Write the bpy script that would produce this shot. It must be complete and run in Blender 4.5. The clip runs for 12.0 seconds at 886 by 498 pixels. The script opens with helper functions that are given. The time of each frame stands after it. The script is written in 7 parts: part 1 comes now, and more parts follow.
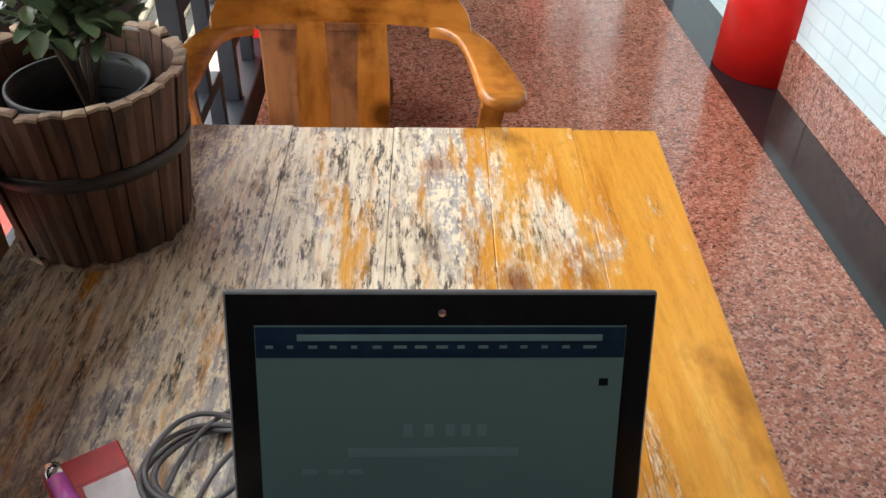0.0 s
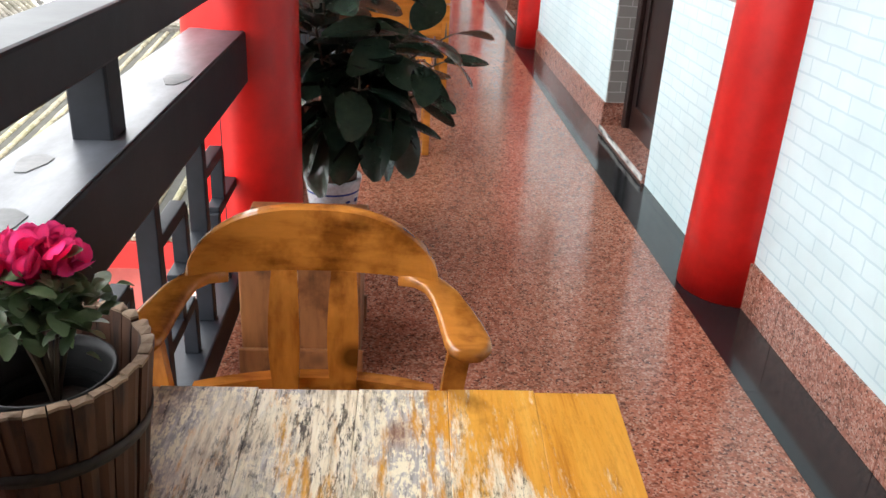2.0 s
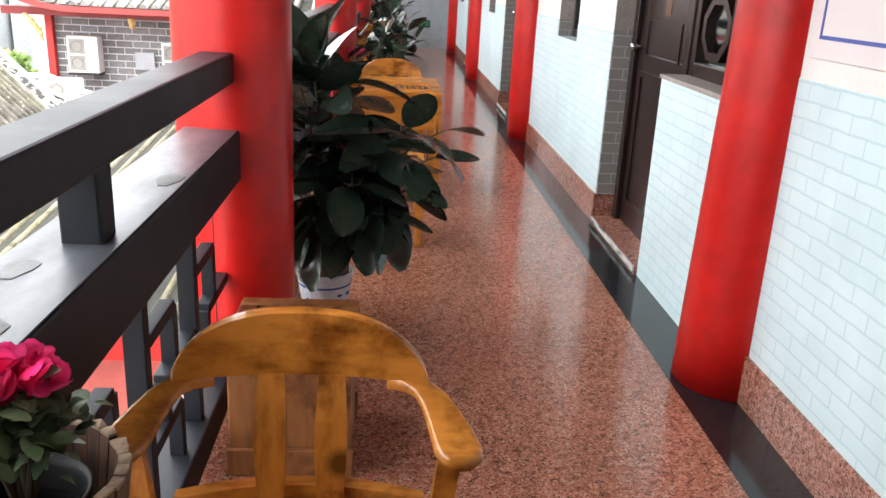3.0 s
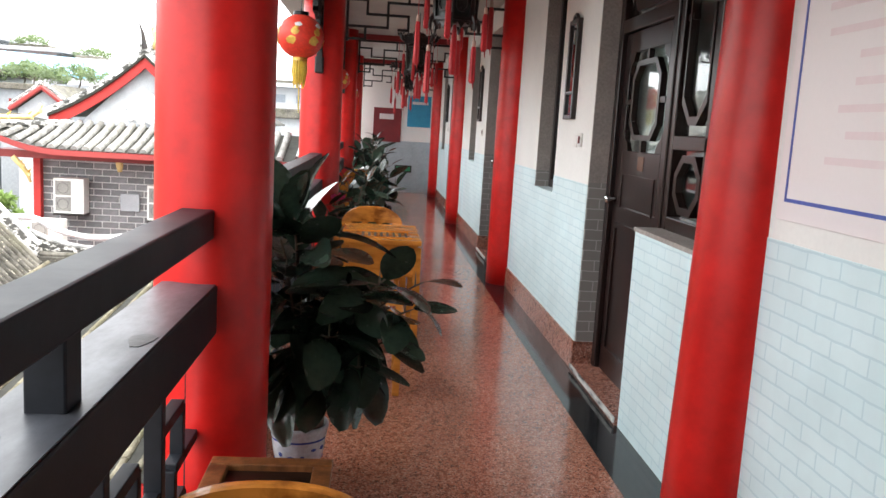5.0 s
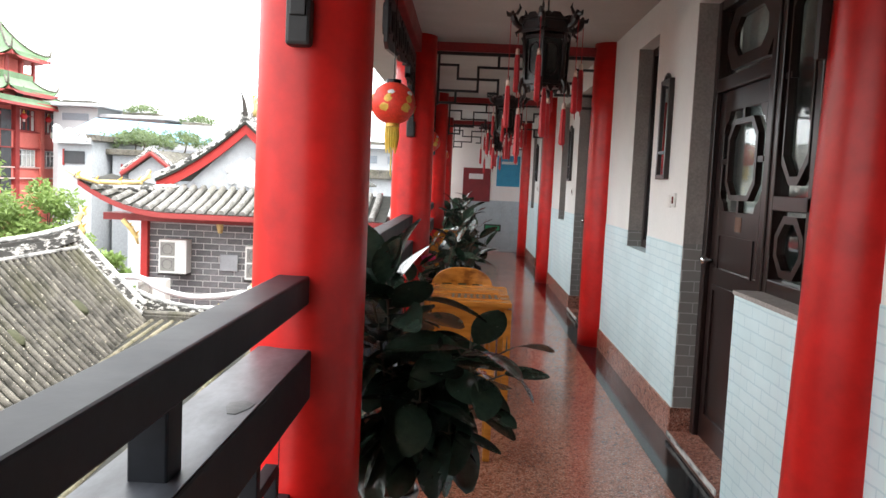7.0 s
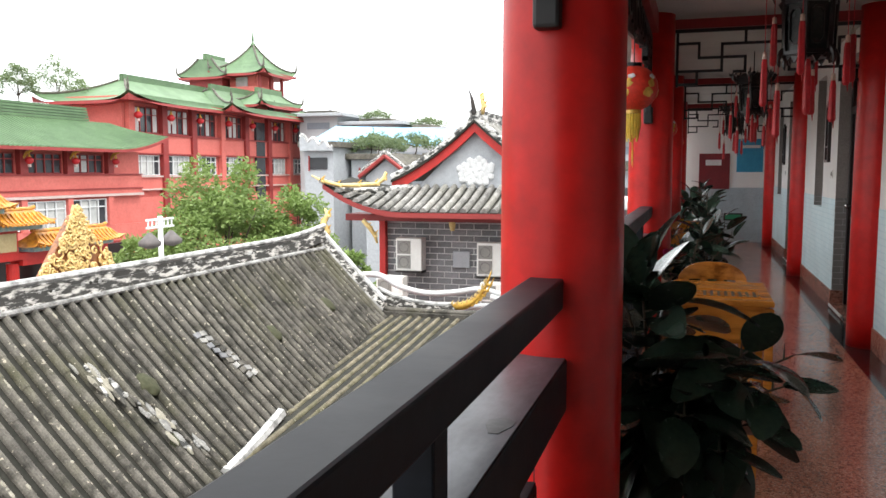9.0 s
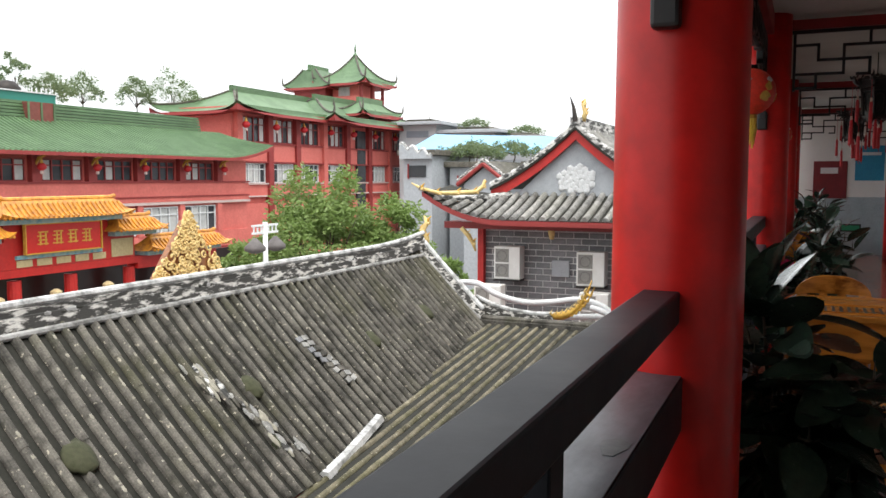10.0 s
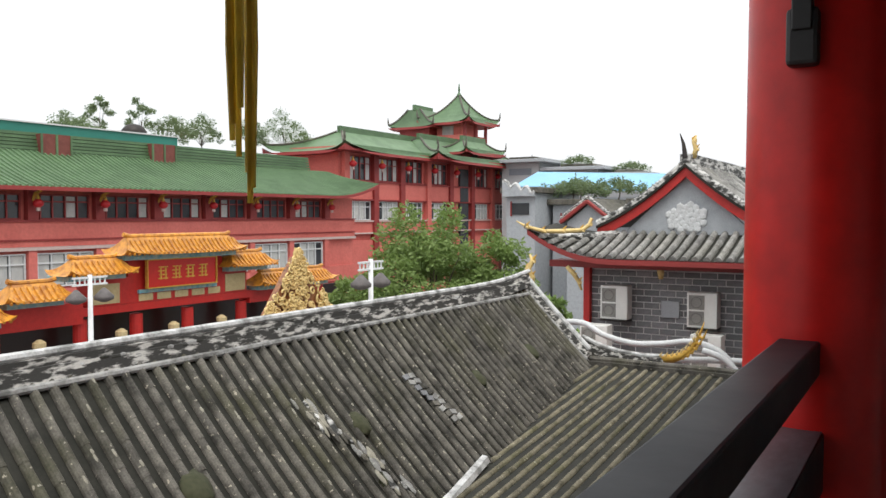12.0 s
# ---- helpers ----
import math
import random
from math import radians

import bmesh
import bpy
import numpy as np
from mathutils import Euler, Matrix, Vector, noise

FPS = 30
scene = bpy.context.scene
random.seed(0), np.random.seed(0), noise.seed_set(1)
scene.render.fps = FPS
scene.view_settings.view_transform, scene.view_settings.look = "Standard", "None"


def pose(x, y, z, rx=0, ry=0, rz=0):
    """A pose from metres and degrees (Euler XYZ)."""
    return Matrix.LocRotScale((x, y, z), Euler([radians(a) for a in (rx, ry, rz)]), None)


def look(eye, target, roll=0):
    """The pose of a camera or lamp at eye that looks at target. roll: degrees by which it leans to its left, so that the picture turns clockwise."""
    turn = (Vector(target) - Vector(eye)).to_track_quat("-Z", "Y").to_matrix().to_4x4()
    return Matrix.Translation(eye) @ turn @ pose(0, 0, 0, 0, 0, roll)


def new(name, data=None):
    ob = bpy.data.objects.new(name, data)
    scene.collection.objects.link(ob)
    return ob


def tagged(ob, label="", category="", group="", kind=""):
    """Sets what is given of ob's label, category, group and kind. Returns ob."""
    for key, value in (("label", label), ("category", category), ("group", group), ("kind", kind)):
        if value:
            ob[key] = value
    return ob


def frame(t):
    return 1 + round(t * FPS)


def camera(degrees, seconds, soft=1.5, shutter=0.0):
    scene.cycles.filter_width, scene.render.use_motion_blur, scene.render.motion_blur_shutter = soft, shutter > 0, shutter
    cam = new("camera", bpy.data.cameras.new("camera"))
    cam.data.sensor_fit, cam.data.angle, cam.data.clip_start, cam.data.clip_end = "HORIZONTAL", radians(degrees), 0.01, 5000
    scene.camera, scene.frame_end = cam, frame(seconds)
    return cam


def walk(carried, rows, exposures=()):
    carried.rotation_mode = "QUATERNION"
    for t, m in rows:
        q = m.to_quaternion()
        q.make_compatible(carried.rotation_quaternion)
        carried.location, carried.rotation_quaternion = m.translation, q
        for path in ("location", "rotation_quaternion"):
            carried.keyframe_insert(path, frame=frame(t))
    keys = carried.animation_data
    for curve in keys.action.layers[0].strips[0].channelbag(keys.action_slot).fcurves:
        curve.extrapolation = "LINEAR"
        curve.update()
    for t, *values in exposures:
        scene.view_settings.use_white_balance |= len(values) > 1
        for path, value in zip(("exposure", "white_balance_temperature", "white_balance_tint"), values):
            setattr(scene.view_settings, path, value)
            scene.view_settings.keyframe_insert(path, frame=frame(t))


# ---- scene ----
cam = camera(57.07, 12.0)
PATH = [
    (0, pose(-0.0987, 0.0538, 1.3127, 52.734, -1.619, -1.776)),
    (0.5, pose(-0.0952, 0.0674, 1.3473, 56.768, -2.201, -2.154)),
    (1, pose(-0.0921, 0.0723, 1.3785, 59.887, -2.498, -2.392)),
    (1.5, pose(-0.0897, 0.0783, 1.4007, 62.717, -2.728, -2.585)),
    (2, pose(-0.0804, 0.0907, 1.4195, 65.726, -2.844, -2.812)),
    (2.5, pose(-0.0776, 0.0928, 1.4481, 68.395, -2.829, -3.042)),
    (3, pose(-0.0721, 0.1088, 1.4453, 71.783, -2.763, -3.284)),
    (5, pose(-0.0636, 0.1235, 1.5001, 81.544, -3.380, -4.555)),
    (5.5, pose(-0.0662, 0.1126, 1.5177, 83.321, -3.457, -3.780)),
    (6, pose(-0.0701, 0.1189, 1.5209, 83.962, -3.072, -2.036)),
    (6.5, pose(-0.0652, 0.1184, 1.5234, 85.130, -2.883, -0.933)),
    (8.5, pose(-0.1554, 0.2899, 1.5302, 84.922, -0.716, 14.042)),
    (9, pose(-0.1940, 0.3353, 1.5237, 84.488, 0.087, 17.245)),
    (9.5, pose(-0.2243, 0.3481, 1.5288, 84.852, 0.620, 20.998)),
    (10, pose(-0.2473, 0.3922, 1.5195, 85.052, -0.013, 24.068)),
    (10.5, pose(-0.2667, 0.3805, 1.5247, 85.397, -0.189, 25.931)),
    (11, pose(-0.2803, 0.3781, 1.5277, 85.792, -0.083, 27.578)),
    (11.5, pose(-0.2977, 0.3787, 1.5274, 86.364, -0.077, 29.675)),
    (12, pose(-0.3085, 0.3825, 1.5360, 87.660, -0.000, 31.205)),
]
walk(cam, PATH, [(0, 1.05), (2.0, 0.92), (3.0, 0.78), (5.0, 0.34), (6.5, 0.18), (8.5, -0.4), (9.5, -0.86), (10.5, -1.3), (12.0, -1.6)])

# ---------------- light ----------------
world = bpy.data.worlds.new("overcast")
scene.world = world
world.use_nodes = True
wn, wl = world.node_tree.nodes, world.node_tree.links
wbg = wn["Background"]
sky = wn.new("ShaderNodeTexSky")
sky.sky_type = "NISHITA"
sky.sun_disc = False
sky.sun_elevation, sky.sun_rotation = radians(63), radians(120)
sky_gain = wn.new("ShaderNodeVectorMath")
sky_gain.operation = "SCALE"
sky_gain.inputs["Scale"].default_value = 0.10
wl.new(sky.outputs[0], sky_gain.inputs[0])
cloud = wn.new("ShaderNodeMix")
cloud.data_type = "RGBA"
cloud.inputs["Factor"].default_value = 0.85
# an overcast sky is brighter overhead than at the horizon
wtc, wsep, wmap = wn.new("ShaderNodeTexCoord"), wn.new("ShaderNodeSeparateXYZ"), wn.new("ShaderNodeMapRange")
wl.new(wtc.outputs["Generated"], wsep.inputs[0])
wl.new(wsep.outputs[2], wmap.inputs[0])
wmap.inputs[3].default_value, wmap.inputs[4].default_value = 3.5, 7.2
wtint = wn.new("ShaderNodeVectorMath")
wtint.operation = "SCALE"
wtint.inputs[0].default_value = (0.98, 1.0, 1.02)
wl.new(wmap.outputs[0], wtint.inputs["Scale"])
wl.new(wtint.outputs[0], cloud.inputs[7])
wl.new(sky_gain.outputs[0], cloud.inputs[6])
wl.new(cloud.outputs[2], wbg.inputs["Color"])
wbg.inputs["Strength"].default_value = 1.0
sun = new("sun", bpy.data.lights.new("sun", "SUN"))
sun.data.energy, sun.data.angle, sun.data.color = 5.0, radians(30), (1.0, 0.96, 0.9)
sun.matrix_world = look((14, -8, 32), (0, 4, 0))


# ---------------- materials ----------------
def nodes_of(name):
    m = bpy.data.materials.new(name)
    m.use_nodes = True
    n, l = m.node_tree.nodes, m.node_tree.links
    return m, n, l, n["Principled BSDF"]


def coords(n, l, stretch=(1, 1, 1), turn=(0, 0, 0)):
    tc, mp = n.new("ShaderNodeTexCoord"), n.new("ShaderNodeMapping")
    mp.inputs["Scale"].default_value = stretch
    mp.inputs["Rotation"].default_value = turn
    l.new(tc.outputs["Object"], mp.inputs["Vector"])
    return mp.outputs[0]


def noise_tex(n, l, vec, scale, detail=5, rough=0.6):
    t = n.new("ShaderNodeTexNoise")
    t.inputs["Scale"].default_value, t.inputs["Detail"].default_value, t.inputs["Roughness"].default_value = scale, detail, rough
    l.new(vec, t.inputs["Vector"])
    return t.outputs[0]


def ramp(n, l, fac, stops):
    r = n.new("ShaderNodeValToRGB")
    e = r.color_ramp.elements
    while len(e) < len(stops):
        e.new(0.5)
    for k, (p, c) in enumerate(stops):
        e[k].position = p
        e[k].color = (*c, 1) if len(c) == 3 else c
    l.new(fac, r.inputs[0])
    return r.outputs[0]


def mixc(n, l, fac, a, b, kind="MIX"):
    x = n.new("ShaderNodeMix")
    x.data_type, x.blend_type = "RGBA", kind
    for sock, v in ((0, fac), (6, a), (7, b)):
        if isinstance(v, bpy.types.NodeSocket):
            l.new(v, x.inputs[sock])
        elif sock == 0:
            x.inputs[0].default_value = v
        else:
            x.inputs[sock].default_value = (*v, 1)
    return x.outputs[2]


def bump_in(n, l, b, height, strength, dist=0.01):
    k = n.new("ShaderNodeBump")
    k.inputs["Strength"].default_value, k.inputs["Distance"].default_value = strength, dist
    l.new(height, k.inputs["Height"])
    l.new(k.outputs[0], b.inputs["Normal"])


def scale3(c, k):
    return tuple(min(1, v * k) for v in c)


def mat(name, c1, c2=None, rough=0.5, metal=0.0, scale=6, fine=60, bump=0.15, stretch=(1, 1, 1), coat=0.0, rough_var=0.12, rand=0.0, spread=(0.35, 0.68), grain=1.0):
    """Two-scale surface: blotches of c1 and c2, fine grain, uneven gloss and relief."""
    m, n, l, b = nodes_of(name)
    c2 = c2 or scale3(c1, 0.72)
    v = coords(n, l, stretch)
    big, small = noise_tex(n, l, v, scale), noise_tex(n, l, v, fine, 4)
    col = ramp(n, l, big, [(spread[0], c1), (spread[1], c2)])
    g = ramp(n, l, small, [(0.3, (1 - 0.2 * grain,) * 3), (0.7, (1 + 0.12 * grain,) * 3)])
    col = mixc(n, l, 1.0, col, g, "MULTIPLY")
    if rand:
        oi = n.new("ShaderNodeObjectInfo")
        r = ramp(n, l, oi.outputs["Random"], [(0, (1 - rand,) * 3), (1, (1 + rand * 0.4,) * 3)])
        col = mixc(n, l, 1.0, col, r, "MULTIPLY")
    l.new(col, b.inputs["Base Color"])
    mr = n.new("ShaderNodeMapRange")
    mr.inputs[3].default_value, mr.inputs[4].default_value = max(0.03, rough - rough_var), min(1, rough + rough_var)
    l.new(big, mr.inputs[0])
    l.new(mr.outputs[0], b.inputs["Roughness"])
    b.inputs["Metallic"].default_value = metal
    b.inputs["Coat Weight"].default_value = coat
    b.inputs["Coat Roughness"].default_value = 0.12
    if bump:
        bump_in(n, l, b, small, bump, 0.004)
    return m


def granite(name, base, dark, light, rough):
    m, n, l, b = nodes_of(name)
    v = coords(n, l)
    vo = n.new("ShaderNodeTexVoronoi")
    vo.inputs["Scale"].default_value = 160
    l.new(v, vo.inputs["Vector"])
    sep = n.new("ShaderNodeSeparateColor")
    l.new(vo.outputs["Color"], sep.inputs[0])
    col = ramp(n, l, sep.outputs[0], [(0.0, dark), (0.22, base), (0.62, scale3(base, 1.25)), (1.0, light)])
    vo2 = n.new("ShaderNodeTexVoronoi")
    vo2.inputs["Scale"].default_value = 48
    l.new(v, vo2.inputs["Vector"])
    s2 = n.new("ShaderNodeSeparateColor")
    l.new(vo2.outputs["Color"], s2.inputs[0])
    col = mixc(n, l, 1.0, col, ramp(n, l, s2.outputs[1], [(0.0, (0.62, 0.58, 0.55)), (0.3, (0.95, 0.95, 0.95)), (1, (1.1, 1.1, 1.1))]), "MULTIPLY")
    col = mixc(n, l, 1.0, col, ramp(n, l, noise_tex(n, l, v, 1.6), [(0.3, (0.85, 0.85, 0.85)), (0.7, (1.1, 1.08, 1.05))]), "MULTIPLY")
    l.new(col, b.inputs["Base Color"])
    mr = n.new("ShaderNodeMapRange")
    mr.inputs[3].default_value, mr.inputs[4].default_value = rough * 0.6, rough * 1.6
    l.new(noise_tex(n, l, v, 4), mr.inputs[0])
    l.new(mr.outputs[0], b.inputs["Roughness"])
    return m


def brick_paint(name, face, line, face2, rough=0.55, axes="YZ", width=0.185, height=0.057, mortar=0.0045, depth=0.2):
    m, n, l, b = nodes_of(name)
    tc, sp, cb = n.new("ShaderNodeTexCoord"), n.new("ShaderNodeSeparateXYZ"), n.new("ShaderNodeCombineXYZ")
    l.new(tc.outputs["Object"], sp.inputs[0])
    l.new(sp.outputs["XYZ".index(axes[0])], cb.inputs[0])
    l.new(sp.outputs["XYZ".index(axes[1])], cb.inputs[1])
    br = n.new("ShaderNodeTexBrick")
    for k, v in (("Scale", 1.0), ("Brick Width", width), ("Row Height", height), ("Mortar Size", mortar), ("Mortar Smooth", 0.3)):
        br.inputs[k].default_value = v
    br.inputs["Color1"].default_value, br.inputs["Color2"].default_value, br.inputs["Mortar"].default_value = (*face, 1), (*face2, 1), (*line, 1)
    wob = n.new("ShaderNodeVectorMath")
    wob.operation = "MULTIPLY_ADD"
    nt = n.new("ShaderNodeTexNoise")
    nt.inputs["Scale"].default_value = 9
    l.new(tc.outputs["Object"], nt.inputs["Vector"])
    l.new(nt.outputs["Color"], wob.inputs[0])
    wob.inputs[1].default_value = (0.012, 0.012, 0)
    l.new(cb.outputs[0], wob.inputs[2])
    l.new(wob.outputs[0], br.inputs["Vector"])
    big = noise_tex(n, l, tc.outputs["Object"], 2.2)
    col = mixc(n, l, 1.0, br.outputs["Color"], ramp(n, l, big, [(0.3, (0.9, 0.9, 0.9)), (0.7, (1.05, 1.05, 1.05))]), "MULTIPLY")
    l.new(col, b.inputs["Base Color"])
    b.inputs["Roughness"].default_value = rough
    inv = n.new("ShaderNodeMath")
    inv.operation = "SUBTRACT"
    inv.inputs[0].default_value = 1
    l.new(br.outputs["Fac"], inv.inputs[1])
    bump_in(n, l, b, inv.outputs[0], depth, 0.004)
    return m


def worn_table():
    m, n, l, b = nodes_of("worn_table_wood")
    v = coords(n, l, (34, 1.5, 10))
    grain = noise_tex(n, l, v, 1.0, 8, 0.65)
    v2 = coords(n, l, (110, 8, 20))
    fib = noise_tex(n, l, v2, 1.0, 6, 0.7)
    lac = ramp(n, l, grain, [(0.30, (0.36, 0.115, 0.012)), (0.44, (0.66, 0.29, 0.035)), (0.58, (0.74, 0.36, 0.055)), (0.75, (0.82, 0.48, 0.12))])
    bare = ramp(n, l, fib, [(0.26, (0.09, 0.07, 0.05)), (0.38, (0.5, 0.40, 0.27)), (0.50, (0.78, 0.68, 0.50)), (0.70, (0.88, 0.82, 0.68))])
    tc, sp = n.new("ShaderNodeTexCoord"), n.new("ShaderNodeSeparateXYZ")
    l.new(tc.outputs["Object"], sp.inputs[0])
    edge = n.new("ShaderNodeMapRange")
    edge.inputs[1].default_value, edge.inputs[2].default_value = -0.14, 0.30
    edge.inputs[3].default_value, edge.inputs[4].default_value = -0.11, 0.20
    l.new(sp.outputs[0], edge.inputs[0])
    patch = noise_tex(n, l, coords(n, l, (22, 4.2, 4)), 1.0, 9, 0.75)
    s1, s2 = n.new("ShaderNodeMath"), n.new("ShaderNodeMath")
    s1.operation = s2.operation = "ADD"
    l.new(patch, s1.inputs[0]), l.new(edge.outputs[0], s1.inputs[1])
    fm = n.new("ShaderNodeMath")
    fm.operation, fm.inputs[1].default_value = "MULTIPLY", 0.35
    l.new(grain, fm.inputs[0])
    l.new(s1.outputs[0], s2.inputs[0]), l.new(fm.outputs[0], s2.inputs[1])
    f = ramp(n, l, s2.outputs[0], [(0.6, (0, 0, 0)), (0.72, (1, 1, 1))])
    fl = ramp(n, l, noise_tex(n, l, coords(n, l, (140, 24, 30)), 1.0, 9, 0.78), [(0.43, (0.07, 0.06, 0.055)), (0.49, (1, 1, 1))])
    pt = ramp(n, l, noise_tex(n, l, coords(n, l, (7, 4.5, 4)), 1.0, 6, 0.65), [(0.36, (0, 0, 0)), (0.46, (1, 1, 1))])
    bare = mixc(n, l, pt, bare, mixc(n, l, 1.0, bare, fl, "MULTIPLY"))
    grey = ramp(n, l, fib, [(0.38, (0.07, 0.06, 0.055)), (0.46, (0.36, 0.33, 0.31)), (0.66, (0.60, 0.56, 0.53))])
    peel = ramp(n, l, noise_tex(n, l, coords(n, l, (130, 45, 30)), 1.0, 9, 0.75), [(0.48, (0, 0, 0)), (0.53, (1, 1, 1))])
    grey = mixc(n, l, peel, grey, (0.86, 0.78, 0.58))
    worn = ramp(n, l, noise_tex(n, l, coords(n, l, (9, 3.4, 4)), 1.0, 7, 0.62), [(0.47, (0, 0, 0)), (0.55, (1, 1, 1))])
    bare = mixc(n, l, worn, bare, grey)
    lac = mixc(n, l, 0.13, lac, mixc(n, l, 1.0, lac, fl, "MULTIPLY"))
    col = mixc(n, l, f, bare, lac)
    stain = ramp(n, l, noise_tex(n, l, coords(n, l, (5, 3, 1)), 1.3, 5), [(0.33, (0.45, 0.4, 0.38)), (0.44, (1, 1, 1))])
    col = mixc(n, l, 1.0, col, stain, "MULTIPLY")
    vo = n.new("ShaderNodeTexVoronoi")
    vo.inputs["Scale"].default_value = 5.2
    l.new(coords(n, l, (1, 0.55, 1)), vo.inputs["Vector"])
    col = mixc(n, l, ramp(n, l, vo.outputs["Distance"], [(0.03, (0.9, 0.9, 0.9)), (0.13, (0, 0, 0))]), col, (0.22, 0.07, 0.015))
    brown = ramp(n, l, noise_tex(n, l, coords(n, l, (6, 2.2, 1)), 1.0, 7, 0.6), [(0.45, (1, 1, 1)), (0.6, (0.55, 0.45, 0.36))])
    lefts = n.new("ShaderNodeMapRange")
    lefts.inputs[1].default_value, lefts.inputs[2].default_value = -0.42, -0.18
    lefts.inputs[3].default_value, lefts.inputs[4].default_value = 0.42, 0.03
    l.new(sp.outputs[0], lefts.inputs[0])
    col = mixc(n, l, lefts.outputs[0], col, mixc(n, l, 1.0, col, brown, "MULTIPLY"))
    # fine black streaks, stronger towards the left edge
    streak = ramp(n, l, noise_tex(n, l, coords(n, l, (190, 18, 20)), 1.0, 9, 0.78), [(0.44, (0.07, 0.06, 0.055)), (0.50, (1, 1, 1))])
    col = mixc(n, l, lefts.outputs[0], col, mixc(n, l, 1.0, col, streak, "MULTIPLY"))
    l.new(col, b.inputs["Base Color"])
    rr = ramp(n, l, f, [(0, (0.38, 0.38, 0.38)), (1, (0.16, 0.16, 0.16))])
    l.new(rr, b.inputs["Roughness"])
    bump_in(n, l, b, fib, 0.35, 0.003)
    return m


def wood(name, c1, c2, rough=0.3, stretch=(30, 2, 30), knots=True, coat=0.2):
    m, n, l, b = nodes_of(name)
    v = coords(n, l, stretch)
    g = noise_tex(n, l, v, 1.0, 7, 0.6)
    col = ramp(n, l, g, [(0.3, c2), (0.5, c1), (0.72, scale3(c1, 1.25))])
    if knots:
        vo = n.new("ShaderNodeTexVoronoi")
        vo.inputs["Scale"].default_value = 7
        l.new(coords(n, l), vo.inputs["Vector"])
        col = mixc(n, l, ramp(n, l, vo.outputs["Distance"], [(0.12, (0.9, 0.9, 0.9)), (0.27, (0, 0, 0))]), col, scale3(c2, 0.3))
        blot = ramp(n, l, noise_tex(n, l, coords(n, l), 9), [(0.33, (0.42, 0.34, 0.28)), (0.5, (1.0, 1.0, 1.0))])
        col = mixc(n, l, 1.0, col, blot, "MULTIPLY")
    l.new(col, b.inputs["Base Color"])
    b.inputs["Roughness"].default_value = rough
    b.inputs["Coat Weight"].default_value, b.inputs["Coat Roughness"].default_value = coat, 0.15
    bump_in(n, l, b, g, 0.08, 0.003)
    return m


def glass(name, tint=(0.9, 0.97, 0.95), rough=0.03):
    m, n, l, b = nodes_of(name)
    b.inputs["Base Color"].default_value = (*tint, 1)
    b.inputs["Transmission Weight"].default_value = 1
    b.inputs["Roughness"].default_value = rough
    b.inputs["IOR"].default_value = 1.45
    return m


def glow(name, color, strength):
    m, n, l, b = nodes_of(name)
    b.inputs["Base Color"].default_value = (*color, 1)
    b.inputs["Emission Color"].default_value = (*color, 1)
    b.inputs["Emission Strength"].default_value = strength
    return m


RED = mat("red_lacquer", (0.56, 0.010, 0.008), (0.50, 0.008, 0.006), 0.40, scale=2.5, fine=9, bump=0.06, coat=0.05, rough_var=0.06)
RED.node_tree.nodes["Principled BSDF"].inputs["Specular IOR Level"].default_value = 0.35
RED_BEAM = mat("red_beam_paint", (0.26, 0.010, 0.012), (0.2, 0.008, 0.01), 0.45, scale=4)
BLACK = mat("black_rail_paint", (0.007, 0.008, 0.011), (0.012, 0.014, 0.019), 0.5, scale=5, fine=35, bump=0.06, rough_var=0.1)
BLACK.node_tree.nodes["Principled BSDF"].inputs["Specular IOR Level"].default_value = 0.22
# Worn rail top; its pale blue-grey also holds the sky's sheen.
RAILTOP = mat("worn_sky_sheen_rail_top", (0.065, 0.070, 0.082), (0.026, 0.028, 0.034), 0.42, scale=6, fine=40, bump=0.1, spread=(0.42, 0.66), stretch=(1.6, 0.6, 1))
BLACK_WOOD = mat("black_lattice_paint", (0.006, 0.006, 0.007), (0.012, 0.011, 0.011), 0.5)
CHIP = mat("chipped_undercoat", (0.10, 0.10, 0.10), (0.05, 0.05, 0.05), 0.6)
FLOOR = granite("red_granite", (0.34, 0.125, 0.078), (0.07, 0.032, 0.027), (0.54, 0.32, 0.24), 0.15)
SKIRT = granite("red_granite_skirting", (0.30, 0.12, 0.085), (0.06, 0.03, 0.025), (0.5, 0.3, 0.24), 0.2)
BAND = mat("black_granite", (0.012, 0.014, 0.016), (0.02, 0.022, 0.024), 0.12, scale=9, fine=160, bump=0.0, rough_var=0.05)
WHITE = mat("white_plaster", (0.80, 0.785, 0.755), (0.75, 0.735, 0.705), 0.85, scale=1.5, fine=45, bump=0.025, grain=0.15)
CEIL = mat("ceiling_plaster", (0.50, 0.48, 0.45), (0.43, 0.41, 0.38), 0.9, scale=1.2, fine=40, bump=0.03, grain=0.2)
DADO = brick_paint("pale_blue_brick_paint", (0.60, 0.74, 0.765), (0.50, 0.65, 0.69), (0.64, 0.765, 0.785))
GREY_BRICK = brick_paint("grey_brick_paint", (0.22, 0.21, 0.20), (0.42, 0.41, 0.39), (0.25, 0.235, 0.22), axes="XZ", width=0.16, height=0.066, mortar=0.0035)
GREY_PAINT = mat("grey_reveal_paint", (0.36, 0.32, 0.29), (0.30, 0.27, 0.25), 0.8)
DADO_END = mat("dull_blue_dado", (0.42, 0.49, 0.52), (0.36, 0.42, 0.45), 0.6)
DARKWOOD = wood("dark_door_wood", (0.016, 0.007, 0.006), (0.008, 0.004, 0.004), 0.3, (25, 25, 2), knots=False, coat=0.12)
DOORGLASS = glass("door_glass")
